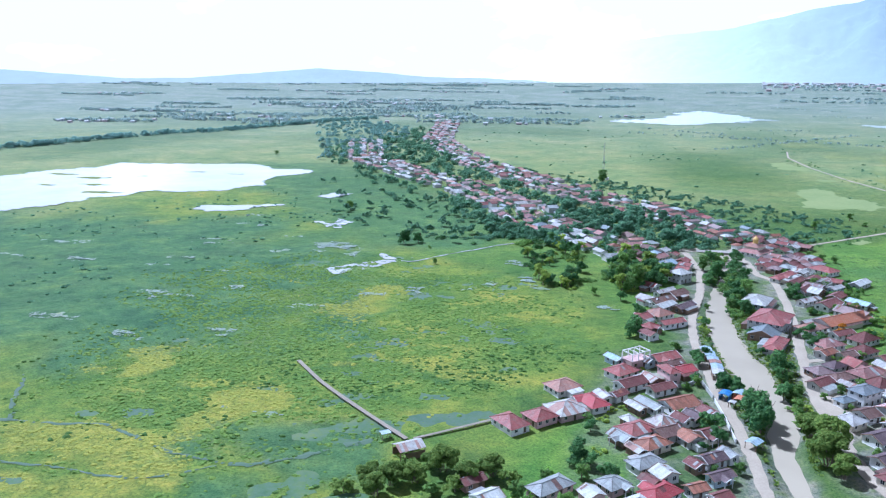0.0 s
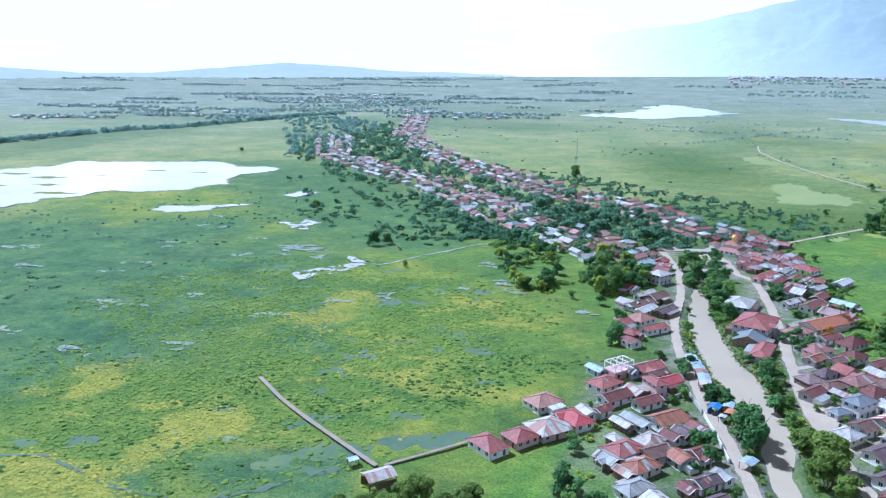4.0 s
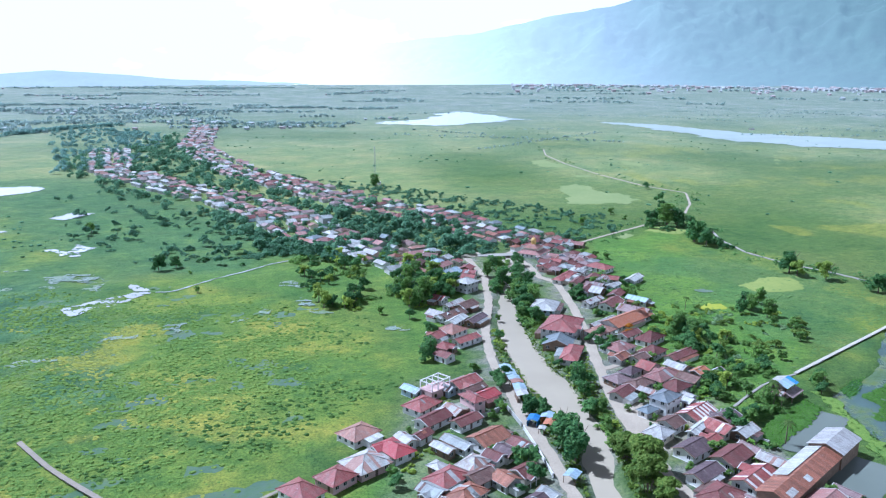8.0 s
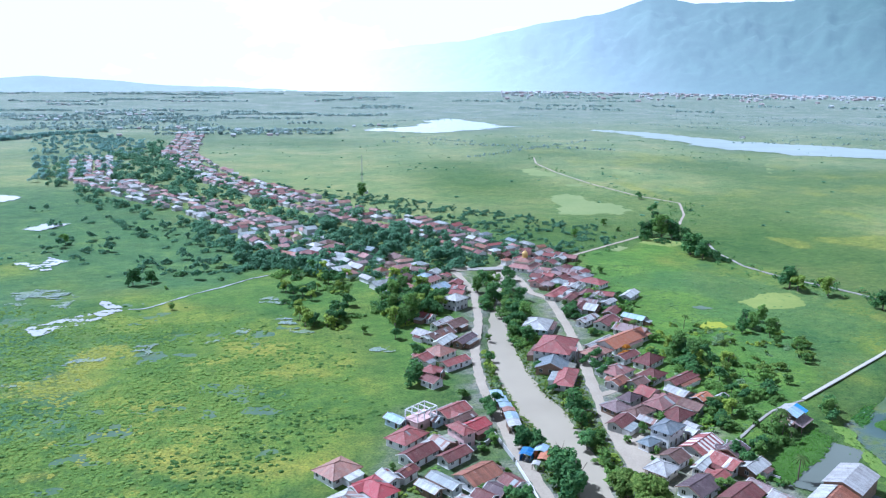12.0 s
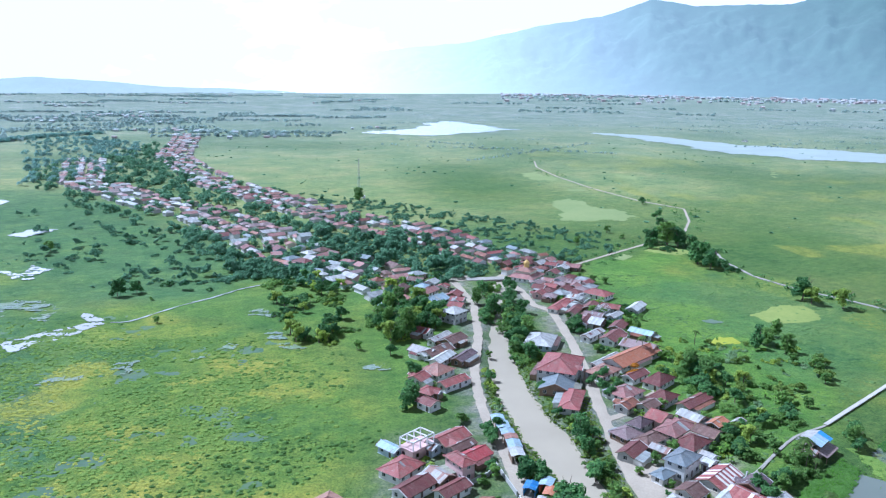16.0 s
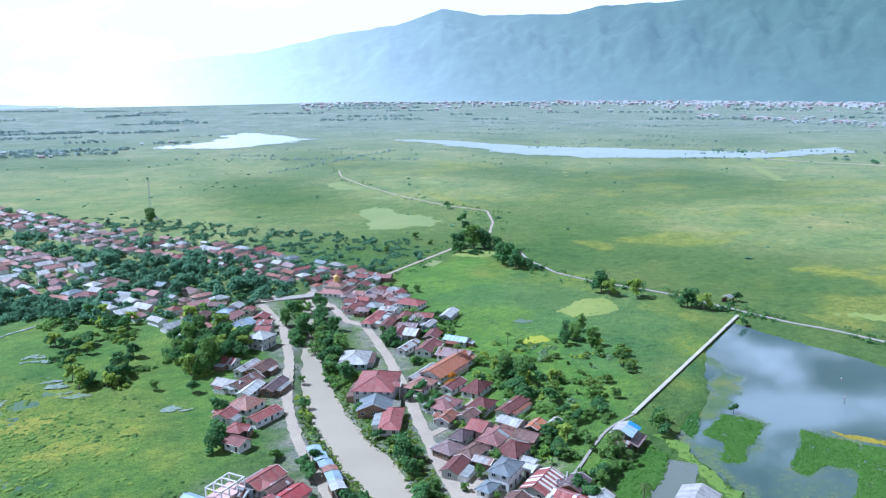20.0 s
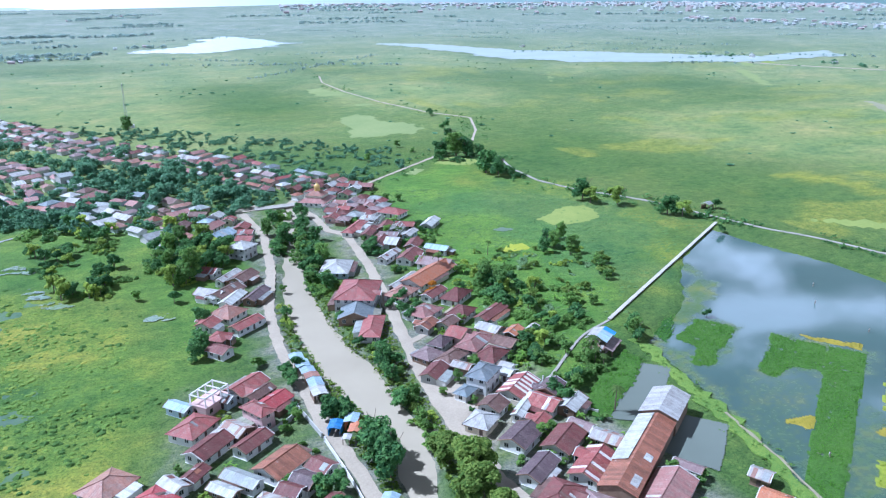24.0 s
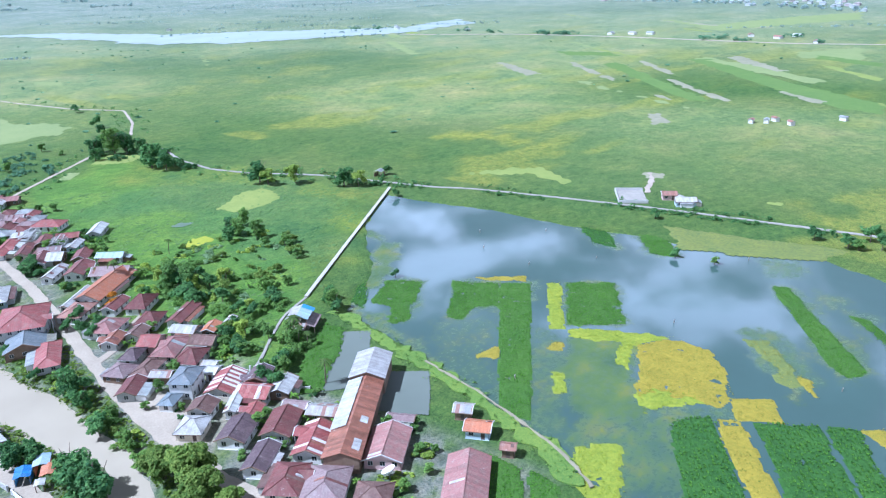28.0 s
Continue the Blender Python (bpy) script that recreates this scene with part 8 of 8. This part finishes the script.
open_shed("market_stall", 57.9, 200.8, 60, 2.6, 2.2, 2.0, "white", "tiny white roofed roadside stall", 0.2, 2)
open_shed("boat_shed", 58.6, 173.4, 50, 4.5, 3.8, 2.3, "bluewhite", "river shed with pale blue roof", 0.25, 2)


# unfinished concrete frame above a pink house
def frame_house():
    thing = new("unfinished_house")
    thing.matrix_world = pose(30.2, 232.4, 0, 0, 0, 40)
    tagged(thing, "unfinished house with white concrete frame and no roof", "house", "village houses")
    sh = Shape()
    c = [(-4.5, -2.8), (4.5, -2.8), (4.5, 2.8), (-4.5, 2.8)]
    for k in range(4):
        wall_with_openings(sh, c[k], c[(k + 1) % 4], 0, 3.0, [(1.2, 2.4, 0.9, 2.2)])
    sh.box(-4.6, -2.9, 3.0, 4.6, 2.9, 3.2)
    part("wall", sh.mesh("wall", "wall_pink"), thing)
    for x in (-4.3, -1.4, 1.5, 4.3):
        for y in (-2.6, 2.6):
            ps = Shape()
            ps.box(x - 0.14, y - 0.14, 3.2, x + 0.14, y + 0.14, 5.7)
            part("column", ps.mesh("column", "wall_white"), thing)
        bs = Shape()
        bs.box(x - 0.14, -2.74, 5.7, x + 0.14, 2.74, 6.0)
        part("beam", bs.mesh("beam", "wall_white"), thing)
    for y in (-2.6, 2.6):
        bs = Shape()
        bs.box(-4.44, y - 0.13, 5.72, 4.44, y + 0.13, 6.02)
        part("beam", bs.mesh("beam", "wall_white"), thing)


frame_house()


def roofless_house(x, y, w, d, rot):
    """Bare walls under a pale timber roof frame with no sheets on it."""
    thing = new("roofless_house")
    thing.matrix_world = pose(x, y, 0, 0, 0, rot)
    tagged(thing, "roofless grey house with bare pale timber rafters", "house", "village houses")
    HOUSES.append((x, y, 0.42 * max(w, d)))
    sh = Shape()
    W, D = w / 2, d / 2
    c = [(-W, -D), (W, -D), (W, D), (-W, D)]
    for k in range(4):
        wall_with_openings(sh, c[k], c[(k + 1) % 4], -0.3, 2.6, [(1.2, 2.3, 0.9, 2.1)])
    part("wall", sh.mesh("wall", "wall_grey"), thing)
    top = 2.7 + 0.42 * D
    n = int(w / 1.3)
    for i in range(n + 1):
        xx = -W + w * i / n
        for q in (-1, 1):
            sh = Shape()
            bar(sh, (xx, q * (D + 0.4), 2.55), (xx, 0, top), 0.16)
            part("rafter", sh.mesh("rafter", "frame_white"), thing)
    for yy, zz in ((0, top), (-D * 0.5, (2.6 + top) / 2 + 0.1), (D * 0.5, (2.6 + top) / 2 + 0.1)):
        sh = Shape()
        bar(sh, (-W - 0.2, yy, zz), (W + 0.2, yy, zz), 0.16)
        part("purlin", sh.mesh("purlin", "frame_white"), thing)


roofless_house(126.0, 372.3, 12.5, 7.2, 54)
roofless_house(130.9, 354.9, 10.5, 6.2, 54)


def mast(x, y, h):
    thing = new("radio_mast")
    thing.matrix_world = pose(x, y, 0)
    tagged(thing, "tall thin lattice radio mast in the meadow", "mast")
    r0, r1 = 1.6, 0.3
    for k in range(4):
        a = math.pi / 4 + k * math.pi / 2
        sh = Shape()
        bar(sh, (math.cos(a) * r0, math.sin(a) * r0, -0.3), (math.cos(a) * r1, math.sin(a) * r1, h), 0.18)
        part("leg", sh.mesh("leg", "metal_grey"), thing)
    sh = Shape()
    for i in range(14):
        for k in range(4):
            q0, q1 = i / 14, (i + 1) / 14
            a, b = math.pi / 4 + k * math.pi / 2, math.pi / 4 + (k + 1) * math.pi / 2
            ra, rb = r0 + (r1 - r0) * q0, r0 + (r1 - r0) * q1
            bar(sh, (math.cos(a) * ra, math.sin(a) * ra, h * q0), (math.cos(b) * rb, math.sin(b) * rb, h * q1), 0.10)
    part("bracing", sh.mesh("bracing", "metal_grey"), thing)
    hut_ = Shape()
    hut_.box(2.5, -1.5, -0.2, 5.5, 1.5, 2.6)
    part("equipment_cabin", hut_.mesh("equipment_cabin", "wall_white"), thing)


mast(36, 722, 36)


# walled concrete pad and a low building beside the raised path
def walled_pad():
    thing = new("walled_yard")
    thing.matrix_world = pose(323.5, 199, 0, 0, 0, 34)
    tagged(thing, "low white-walled concrete yard beside the path", "yard")
    sh = Shape()
    sh.box(-10, -6.5, -0.3, 10, 6.5, 0.5)
    part("floor_slab", sh.mesh("floor_slab", "concrete"), thing)
    for x0, y0, x1, y1 in ((-10, 6.2, 10, 6.5), (9.7, -6.5, 10, 6.2), (-10, -6.5, -9.7, 6.2)):
        ws = Shape()
        ws.box(x0, y0, 0.5, x1, y1, 1.7)
        part("wall", ws.mesh("wall", "wall_grey"), thing)


walled_pad()
house(326, 174, 9.5, 6.5, -56, 1, "gable", "white", "wall_blue", extra=" beside the path")
house(331, 184, 7, 6, -56, 1, "gable", "salmon", "wall_pink", extra=" beside the path")


def dome(x, y, z, r):
    thing = new("mosque_dome")
    thing.matrix_world = pose(x, y, z)
    tagged(thing, "small golden onion dome on a red roof", "dome")
    sh = Shape()
    prof = [(1.0, -1.0), (1.0, 0.0), (1.12, 0.35), (1.05, 0.8), (0.75, 1.2), (0.35, 1.5), (0.08, 1.9), (0.03, 2.4)]
    n = 16
    rings = [[(math.cos(6.283 * i / n) * p * r, math.sin(6.283 * i / n) * p * r, q * r) for i in range(n)] for p, q in prof]
    for a, b in zip(rings[:-1], rings[1:]):
        for i in range(n):
            sh.face([a[i], a[(i + 1) % n], b[(i + 1) % n], b[i]])
    part("shell", sh.mesh("shell", "paint_gold"), thing)


def dish(x, y, z, r, rot):
    thing = new("satellite_dish")
    thing.matrix_world = pose(x, y, z, 0, 0, rot)
    tagged(thing, "large round white satellite dish beside the house", "satellite dish")
    sh = Shape()
    n = 18
    rings = [[(math.cos(6.283 * i / n) * r * q, math.sin(6.283 * i / n) * r * q, 0.45 * r * q * q) for i in range(n)] for q in (0.12, 0.4, 0.7, 1.0)]
    for a, b in zip(rings[:-1], rings[1:]):
        for i in range(n):
            sh.face([a[i], a[(i + 1) % n], b[(i + 1) % n], b[i]])
            sh.face([(p[0], p[1], p[2] - 0.05) for p in (b[i], b[(i + 1) % n], a[(i + 1) % n], a[i])])
    part("reflector", sh.mesh("reflector", "wall_white"), thing, "", pose(0, 0, 0, 28, 0, 0))
    sh = Shape()
    bar(sh, (0, 0, -z), (0, 0, 0.02), 0.14)
    part("pole", sh.mesh("pole", "metal_grey"), thing)


dish(107.5, 143.5, 2.0, 1.7, 200)

# small far huts on the plain
for x, y in ((514, 213), (519, 205), (527, 202), (520, 190), (551, 167), (778, 1356), (975, 972), (976, 821), (1004, 585), (1016, 558), (1026, 536), (1062, 353), (1033, 367), (1000, 312), (1047, 406), (956, 954)):
    k = 0.5 if x < 600 else 1.0
    house(x, y, 11 * k, 8 * k, fr_.uniform(0, 90), 1, "gable", fr_.choice(("white", "steel", "salmon")), "wall_white", near=False, group="field huts on the plain", extra=" on the plain")
tagged(ribbon("road", [(820, 1120), (870, 960), (905, 835), (960, 710), (980, 560), (980, 335), (1010, 240), (1050, 100)], 6.0, 0.4, "dirt", 0.3, 0.5, 12), "distant road across the plain", "road", kind="structure")
meadow_field([(720, 482), (725, 471), (635, 373), (623, 375)], "field_bare", "bare grey fallow strip on the plain", 4.0, 2.5)
meadow_field([(759, 424), (772, 418), (697, 346), (686, 352)], "field_bare", "bare grey fallow strip on the plain", 4.0, 2.5)
meadow_field([(824, 354), (850, 346), (759, 268), (742, 275)], "field_bare", "bare grey fallow strip on the plain", 4.0, 2.5)
meadow_field([(643, 246), (649, 235), (617, 189), (598, 195)], "field_bare", "bare grey fallow strip on the plain", 4.0, 2.5)
meadow_field([(508, 287), (515, 276), (491, 254), (469, 262)], "field_bare", "bare grey fallow strip on the plain", 4.0, 2.5)
meadow_field([(685, 553), (692, 539), (639, 457), (616, 460)], "field_bare", "bare grey fallow strip on the plain", 4.0, 2.5)
meadow_field([(584, 321), (589, 313), (558, 281), (558, 290)], "field_bare", "bare grey fallow strip on the plain", 4.0, 2.5)
meadow_field([(658, 344), (664, 334), (586, 251), (577, 258)], "field_bare", "bare grey fallow strip on the plain", 4.0, 2.5)
meadow_field([(727, 446), (744, 432), (658, 344), (574, 263), (569, 281), (628, 345)], "field_green", "fresh green rice strip on the plain", 4.0, 2.5)
meadow_field([(799, 383), (812, 358), (717, 271), (622, 158), (580, 149), (591, 182), (666, 263)], "field_green", "fresh green rice strip on the plain", 4.0, 2.5)
meadow_field([(802, 549), (820, 484), (790, 447), (770, 514)], "field_green", "fresh green rice strip on the plain", 4.0, 2.5)
meadow_field([(895, 285), (847, 206), (815, 199), (853, 273)], "field_green", "fresh green rice strip on the plain", 4.0, 2.5)
meadow_field([(797, 252), (813, 246), (744, 184), (720, 179)], "field_yellow", "yellow-green rice strip on the plain", 4.0, 2.5)
meadow_field([(615, 170), (634, 160), (611, 156)], "field_yellow", "yellow-green rice strip on the plain", 4.0, 2.5)
meadow_field([(309, 298), (328, 283), (346, 263), (336, 239), (327, 224), (324, 238), (329, 262), (313, 278)], "field_yellow", "yellow-green rice strip on the plain", 4.0, 2.5)
fs = random.Random(46)
for i in range(16):           # narrow strips of many greens beyond the path
    x, y, L, wd = fs.uniform(480, 1250), fs.uniform(180, 1000), fs.uniform(60, 190), fs.uniform(8, 26)
    c, s = math.cos(radians(fs.gauss(55, 5))), math.sin(radians(fs.gauss(55, 5)))
    kind, lab = fs.choice((("field_bare", "bare grey fallow strip on the plain"), ("field_pale", "pale green rice strip on the plain"), ("field_pale", "pale green rice strip on the plain"), ("field_yellow", "yellow-green rice strip on the plain")))
    meadow_field([(x, y), (x + c * L, y + s * L), (x + c * L + s * wd, y + s * L - c * wd), (x + s * wd, y - c * wd)], kind, lab, 5.0, 3.0)
meadow_field([(294, 168), (301, 142), (307, 115), (308, 101), (297, 106), (282, 123), (277, 135), (277, 154)], "weed_olive", "yellowed marsh plants on the bank below the path", 1.2, 3.0)
meadow_field([(346, 150), (352, 147), (356, 138), (348, 140)], "field_yellow", "small yellow patch beyond the path", 1.5, 1.5)
tagged(ribbon("track", [(334, 196), (341, 200), (350, 202), (358, 205), (366, 211)], 2.2, 0.35, "dirt", 0.3, 0.8), "pale worn track behind the walled yard", "track", kind="structure")
meadow_field([(356, 208), (365, 213), (369, 204), (360, 200)], "field_bare", "bare pale patch at the end of the track", 1.5, 2.5)
meadow_field([(1140, 530), (1336, 476), (1520, 382), (1356, 343), (1104, 474)], "field_pale", "pale stubble field beyond the far road", 8.0, 8.0)
meadow_field([(898, 305), (981, 255), (851, 224), (853, 286)], "field_pale", "pale stubble field before the far road", 5.0, 5.0)
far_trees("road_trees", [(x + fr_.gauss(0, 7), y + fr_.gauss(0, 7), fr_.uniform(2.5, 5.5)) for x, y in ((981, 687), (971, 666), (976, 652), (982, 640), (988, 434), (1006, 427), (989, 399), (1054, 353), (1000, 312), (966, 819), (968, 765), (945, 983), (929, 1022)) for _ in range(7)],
          88, "small clumps of trees along the far road", "leaf_far_haze", per=60)


# ---- tufts of marsh plants and grass ----
def tufts(name, poly, count, size, per, mat, label, seed, dense=None, clear=None):
    """Low clumps of blades scattered over a plan polygon, thicker where the noise is high."""
    g4 = np.random.default_rng(seed)
    xs, ys = [p[0] for p in poly], [p[1] for p in poly]
    X, Y = g4.uniform(min(xs), max(xs), count * 4), g4.uniform(min(ys), max(ys), count * 4)
    k = inside(X, Y, poly)
    if dense:
        k &= smooth_noise(X, Y * 1.6, dense[0], dense[2]) + 0.3 * g4.random(len(X)) > dense[1]
    for line, wd in (clear or ()):
        k &= seg_dist(X, Y, line) > wd
    X, Y = X[k][:count], Y[k][:count]
    Z = height(X, Y)
    n = len(X)
    S = size * (0.5 + g4.random(n))
    P = np.repeat(np.stack([X, Y, Z], 1), per, 0)
    s = np.repeat(S, per)[:, None]
    a = g4.random(n * per) * 6.283
    d = np.stack([np.cos(a), np.sin(a), np.zeros(n * per)], 1)
    side = np.stack([-np.sin(a), np.cos(a), np.zeros(n * per)], 1)
    P = P + d * s * 0.35 * g4.random((n * per, 1))
    up = np.array([0, 0, 1.0]) * s * (0.08 + 0.3 * g4.random((n * per, 1)))
    out = d * s * (0.5 + 0.5 * g4.random((n * per, 1)))
    w = s * 0.42
    V = np.stack([P - side * w * 0.5 - [0, 0, 0.1], P + side * w * 0.5 - [0, 0, 0.1], P + side * w + out * 0.6 + up, P - side * w + out * 0.6 + up], 1).reshape(-1, 3)
    F = np.arange(len(V)).reshape(-1, 4)
    return tagged(new(name, mesh_of(name, V.tolist(), F.tolist(), mat)), label, "grass", kind="stuff")


NEAR_MARSH = [(-170, 105), (-30, 105), (-22, 160), (-14, 180), (20, 215), (27, 250), (24, 300), (-10, 350), (-150, 400), (-230, 320)]
WAYS = [(BOARDWALK, 2.0), ([(-38, 161), (-17, 177)], 1.5)]
def hummocks(name, poly, count, size, mat, label, seed, dense=None, clear=None, tall=0.4, where=None):
    """Low rounded clumps of plants, thicker where the noise is high."""
    g4 = np.random.default_rng(seed)
    xs, ys = [p[0] for p in poly], [p[1] for p in poly]
    X, Y = g4.uniform(min(xs), max(xs), count * 5), g4.uniform(min(ys), max(ys), count * 5)
    k = inside(X, Y, poly)
    if dense:
        k &= smooth_noise(X, Y * 1.6, dense[0], dense[2]) + 0.3 * g4.random(len(X)) > dense[1]
    if where:
        k &= where(X, Y) > 0.15 + 0.7 * g4.random(len(X))
    for line, wd in (clear or ()):
        k &= seg_dist(X, Y, line) > wd
    X, Y = X[k][:count], Y[k][:count]
    n = len(X)
    Z = height(X, Y) - 0.08
    S = size * (0.45 + 0.9 * g4.random(n) ** 1.5)
    turn = g4.random(n) * 6.283
    rings = []
    for j, (r, h) in enumerate(((1.0, 0.0), (0.62, 0.75))):
        for i in range(7):
            a = turn + 6.283 * i / 7 + 0.3 * j
            rr = S * r * (0.75 + 0.5 * g4.random(n))
            rings.append(np.stack([X + np.cos(a) * rr * 1.25, Y + np.sin(a) * rr, Z + S * tall * h * (0.6 + 0.8 * g4.random(n))], 1))
    rings.append(np.stack([X, Y, Z + S * tall], 1))
    V = np.stack(rings, 1).reshape(-1, 3)
    base = (np.arange(n) * 15)[:, None]
    tri = []
    for i in range(7):
        q = (i + 1) % 7
        tri += [(i, q, 7 + q), (i, 7 + q, 7 + i), (7 + i, 7 + q, 14)]
    F = (base[:, :, None] + np.array(tri)[None]).reshape(-1, 3)
    return tagged(new(name, mesh_of(name, V.tolist(), F.tolist(), mat)), label, "marsh plants", kind="stuff")


hummocks("marsh_plants", NEAR_MARSH, 10500, 0.8, "hummock", "bright green marsh plants in low clumps", 1, (26, 0.45, 51), WAYS, 0.52, lambda px, py: (1 - gold_amount(px, py) * 1.1) * np.clip(poly_depth(px, py, NEAR_MARSH) / 70, 0, 1))
hummocks("marsh_plants", NEAR_MARSH, 8500, 0.7, "hummock_yellow", "yellowed marsh plants in low clumps", 2, None, WAYS, 0.42, lambda px, py: gold_amount(px, py) * np.clip(poly_depth(px, py, NEAR_MARSH) / 40, 0, 1))
hummocks("marsh_plants", [(-122, 199), (-100, 235), (-62, 220), (-10, 250), (15, 240), (-20, 195), (-57, 192), (-114, 187)], 460, 0.75, "hummock_dark", "dark shrubby marsh tussocks", 3, (14, 0.62, 53), WAYS, 0.7)
hummocks("marsh_plants", NEAR_MARSH, 520, 0.8, "hummock_dark", "scattered dark marsh tussocks", 6, (30, 0.80, 53), WAYS, 0.6)
hummocks("meadow_plants", [(118, 190), (160, 230), (265, 305), (250, 400), (150, 430), (120, 420), (116, 260)], 2600, 0.8, "hummock_mid", "rough clumps of meadow grass", 4, (20, 0.42, 55), [(CAUSEWAY, 2.0)])
tufts("bank_grass", [(60, 150), (84, 170), (94, 280), (88, 330), (76, 330), (58, 280), (56, 200)], 2600, 0.8, 5, "reed", "rank grass on the river banks", 4, None, [(ROAD_W, 2.6), (ROAD_E, 2.8), (RIVER, 5.5)])
tufts("plain_scrub", [(-300, 1000), (100, 640), (330, 300), (1000, 300), (1000, 1000), (300, 1500), (-150, 1500)], 260, 2.2, 14, "leaf_far_haze", "specks of dark scrub over the plain", 9, (90, 0.75, 56))
tufts("plain_scrub", [(-650, 250), (-230, 250), (-160, 480), (-260, 620), (-420, 440), (-650, 380)], 420, 1.5, 14, "leaf_far_haze", "specks of dark scrub in the far marsh", 10, (50, 0.7, 57))

# weed islands in the pale lake
lk = random.Random(31)
for cx, cy, a, b in ((-455, 640, 26, 9), (-430, 600, 18, 7), (-400, 560, 22, 8), (-470, 590, 16, 6), (-380, 700, 14, 6), (-330, 690, 12, 5), (-500, 660, 20, 8), (-415, 660, 10, 5)):
    n = 9
    ring = [(cx + a * math.cos(6.283 * i / n) * lk.uniform(0.6, 1.1), cy + b * math.sin(6.283 * i / n) * lk.uniform(0.6, 1.1)) for i in range(n)]
    tagged(patch("lake_weeds", ring, 2.0, 0.75, 0.2, "weed_olive", 3.0, 9.0, edge=0.4, seed=n + int(a)), "low island of weeds in the lake", "weeds", "weed islands in the lake")


# ---- small things in the flooded fields and the village ----
def stake(x, y, h):
    thing = new("stake")
    thing.matrix_world = pose(x, y, -0.2, pr.uniform(-8, 8), pr.uniform(-8, 8), 0)
    tagged(thing, "pale wooden stake standing in shallow water", "stake", "stakes in the flooded fields")
    sh = Shape()
    sh.box(-0.09, -0.09, -0.8, 0.09, 0.09, h)
    part("pole", sh.mesh("pole", "weathered_wood"), thing)
    fl = Shape()
    fl.box(-0.28, -0.05, h - 0.45, 0.28, 0.05, h - 0.05)
    part("rag", fl.mesh("rag", "wall_white"), thing)


for x, y in ((248, 173.5), (159, 147), (278, 128.5), (245, 226), (232, 214), (228, 190), (262, 205), (215, 128), (204, 78)):
    stake(x, y, pr.uniform(0.9, 1.6))
dome(112.4, 421.1, HALL_TOP + 0.9, 1.5)
blossom = broadleaf(21, 5.5, 2.2, 800, "leaf_orange", label="small tree covered in orange blossom", n=7, size=0.4)
blossom.matrix_world = pose(115, 279, 0)


def yard_wall(line, h, mat, label):
    """A low wall in straight lengths with a pier at each corner."""
    thing = new("yard_wall")
    x0, y0 = line[0]
    thing.matrix_world = pose(x0, y0, 0)
    tagged(thing, label, "wall", "yard walls")
    for (ax, ay), (bx, by) in zip(line[:-1], line[1:]):
        L, ang = math.hypot(bx - ax, by - ay), math.degrees(math.atan2(by - ay, bx - ax))
        sh = Shape()
        sh.box(0.2, -0.08, -0.4, L - 0.2, 0.08, h)
        sh.box(0.2, -0.12, h, L - 0.2, 0.12, h + 0.07)
        part("wall_length", sh.mesh("wall_length", mat), thing, "", pose(ax - x0, ay - y0, 0, 0, 0, ang))
    for x, y in line:
        sh = Shape()
        sh.box(-0.2, -0.2, -0.4, 0.2, 0.2, h + 0.2)
        part("pier", sh.mesh("pier", mat), thing, "", pose(x - x0, y - y0, 0))


yard_wall([(36, 209), (48, 217), (51, 222), (53, 206)], 1.5, "wall_grey", "bare grey wall round a dusty yard")
yard_wall([(53.2, 204), (54, 190), (54.2, 176)], 1.3, "wall_white", "stained white wall beside the road")
yard_wall([(92, 196), (101, 203), (107, 194)], 1.5, "wall_cream", "cream plastered yard wall between houses")
yard_wall([(121, 186), (112, 200), (118, 208)], 1.1, "wall_grey", "low grey garden wall beside the plots")

hedge = random.Random(52)
spots = []
while len(spots) < 620:
    p = along(PATH_N, hedge.uniform(0, 480))
    if p:
        off = hedge.choice((-1, -1, 1)) * hedge.uniform(2.0, 6.5)
        x, y = p[0] - math.sin(radians(p[2])) * off, p[1] + math.cos(radians(p[2])) * off
        if smooth_noise(np.array([x]), np.array([y]), 14, 71)[0] > 0.42 and free_of_houses(x, y, 2.0):
            spots.append((x, y, hedge.uniform(0.5, 1.3 + hedge.random() ** 3 * 1.6)))
far_trees("path_scrub", spots, 31, "low scrub and weeds along the raised path", "leaf_dark", per=30)

spots = []
for line, total, count, lo, hi in ((PATH_N2, 660, 190, 0.8, 2.2), (PATH_E, 105, 60, 0.8, 2.0), ([(277, 315), (262, 360), (236, 400), (236, 440), (230, 500)], 220, 60, 1.0, 2.6)):
    k = 0
    while k < count:
        p = along(line, hedge.uniform(0, total))
        k += 1
        if p:
            off = hedge.choice((-1, 1)) * hedge.uniform(3.0, 11)
            x, y = p[0] - math.sin(radians(p[2])) * off, p[1] + math.cos(radians(p[2])) * off
            if smooth_noise(np.array([x]), np.array([y]), 40, 72)[0] > 0.45:
                spots.append((x, y, hedge.uniform(lo, hi)))
far_trees("path_scrub", spots, 32, "patchy scrub beside the paths on the plain", "leaf_dark", per=26)

DIKE = [(158, 218), (154, 197), (152, 182), (148, 164), (146, 150), (141, 137), (138, 122), (131, 110)]
spots = []
for i in range(260):
    p = along(DIKE, hedge.uniform(0, 112))
    if p:
        off = hedge.gauss(0, 1.7)
        x, y = p[0] - math.sin(radians(p[2])) * off, p[1] + math.cos(radians(p[2])) * off
        spots.append((x, y, hedge.uniform(0.25, 0.8)))
far_trees("dike_scrub", spots, 33, "rank weeds and low scrub on the dike", "leaf_mid", per=26)
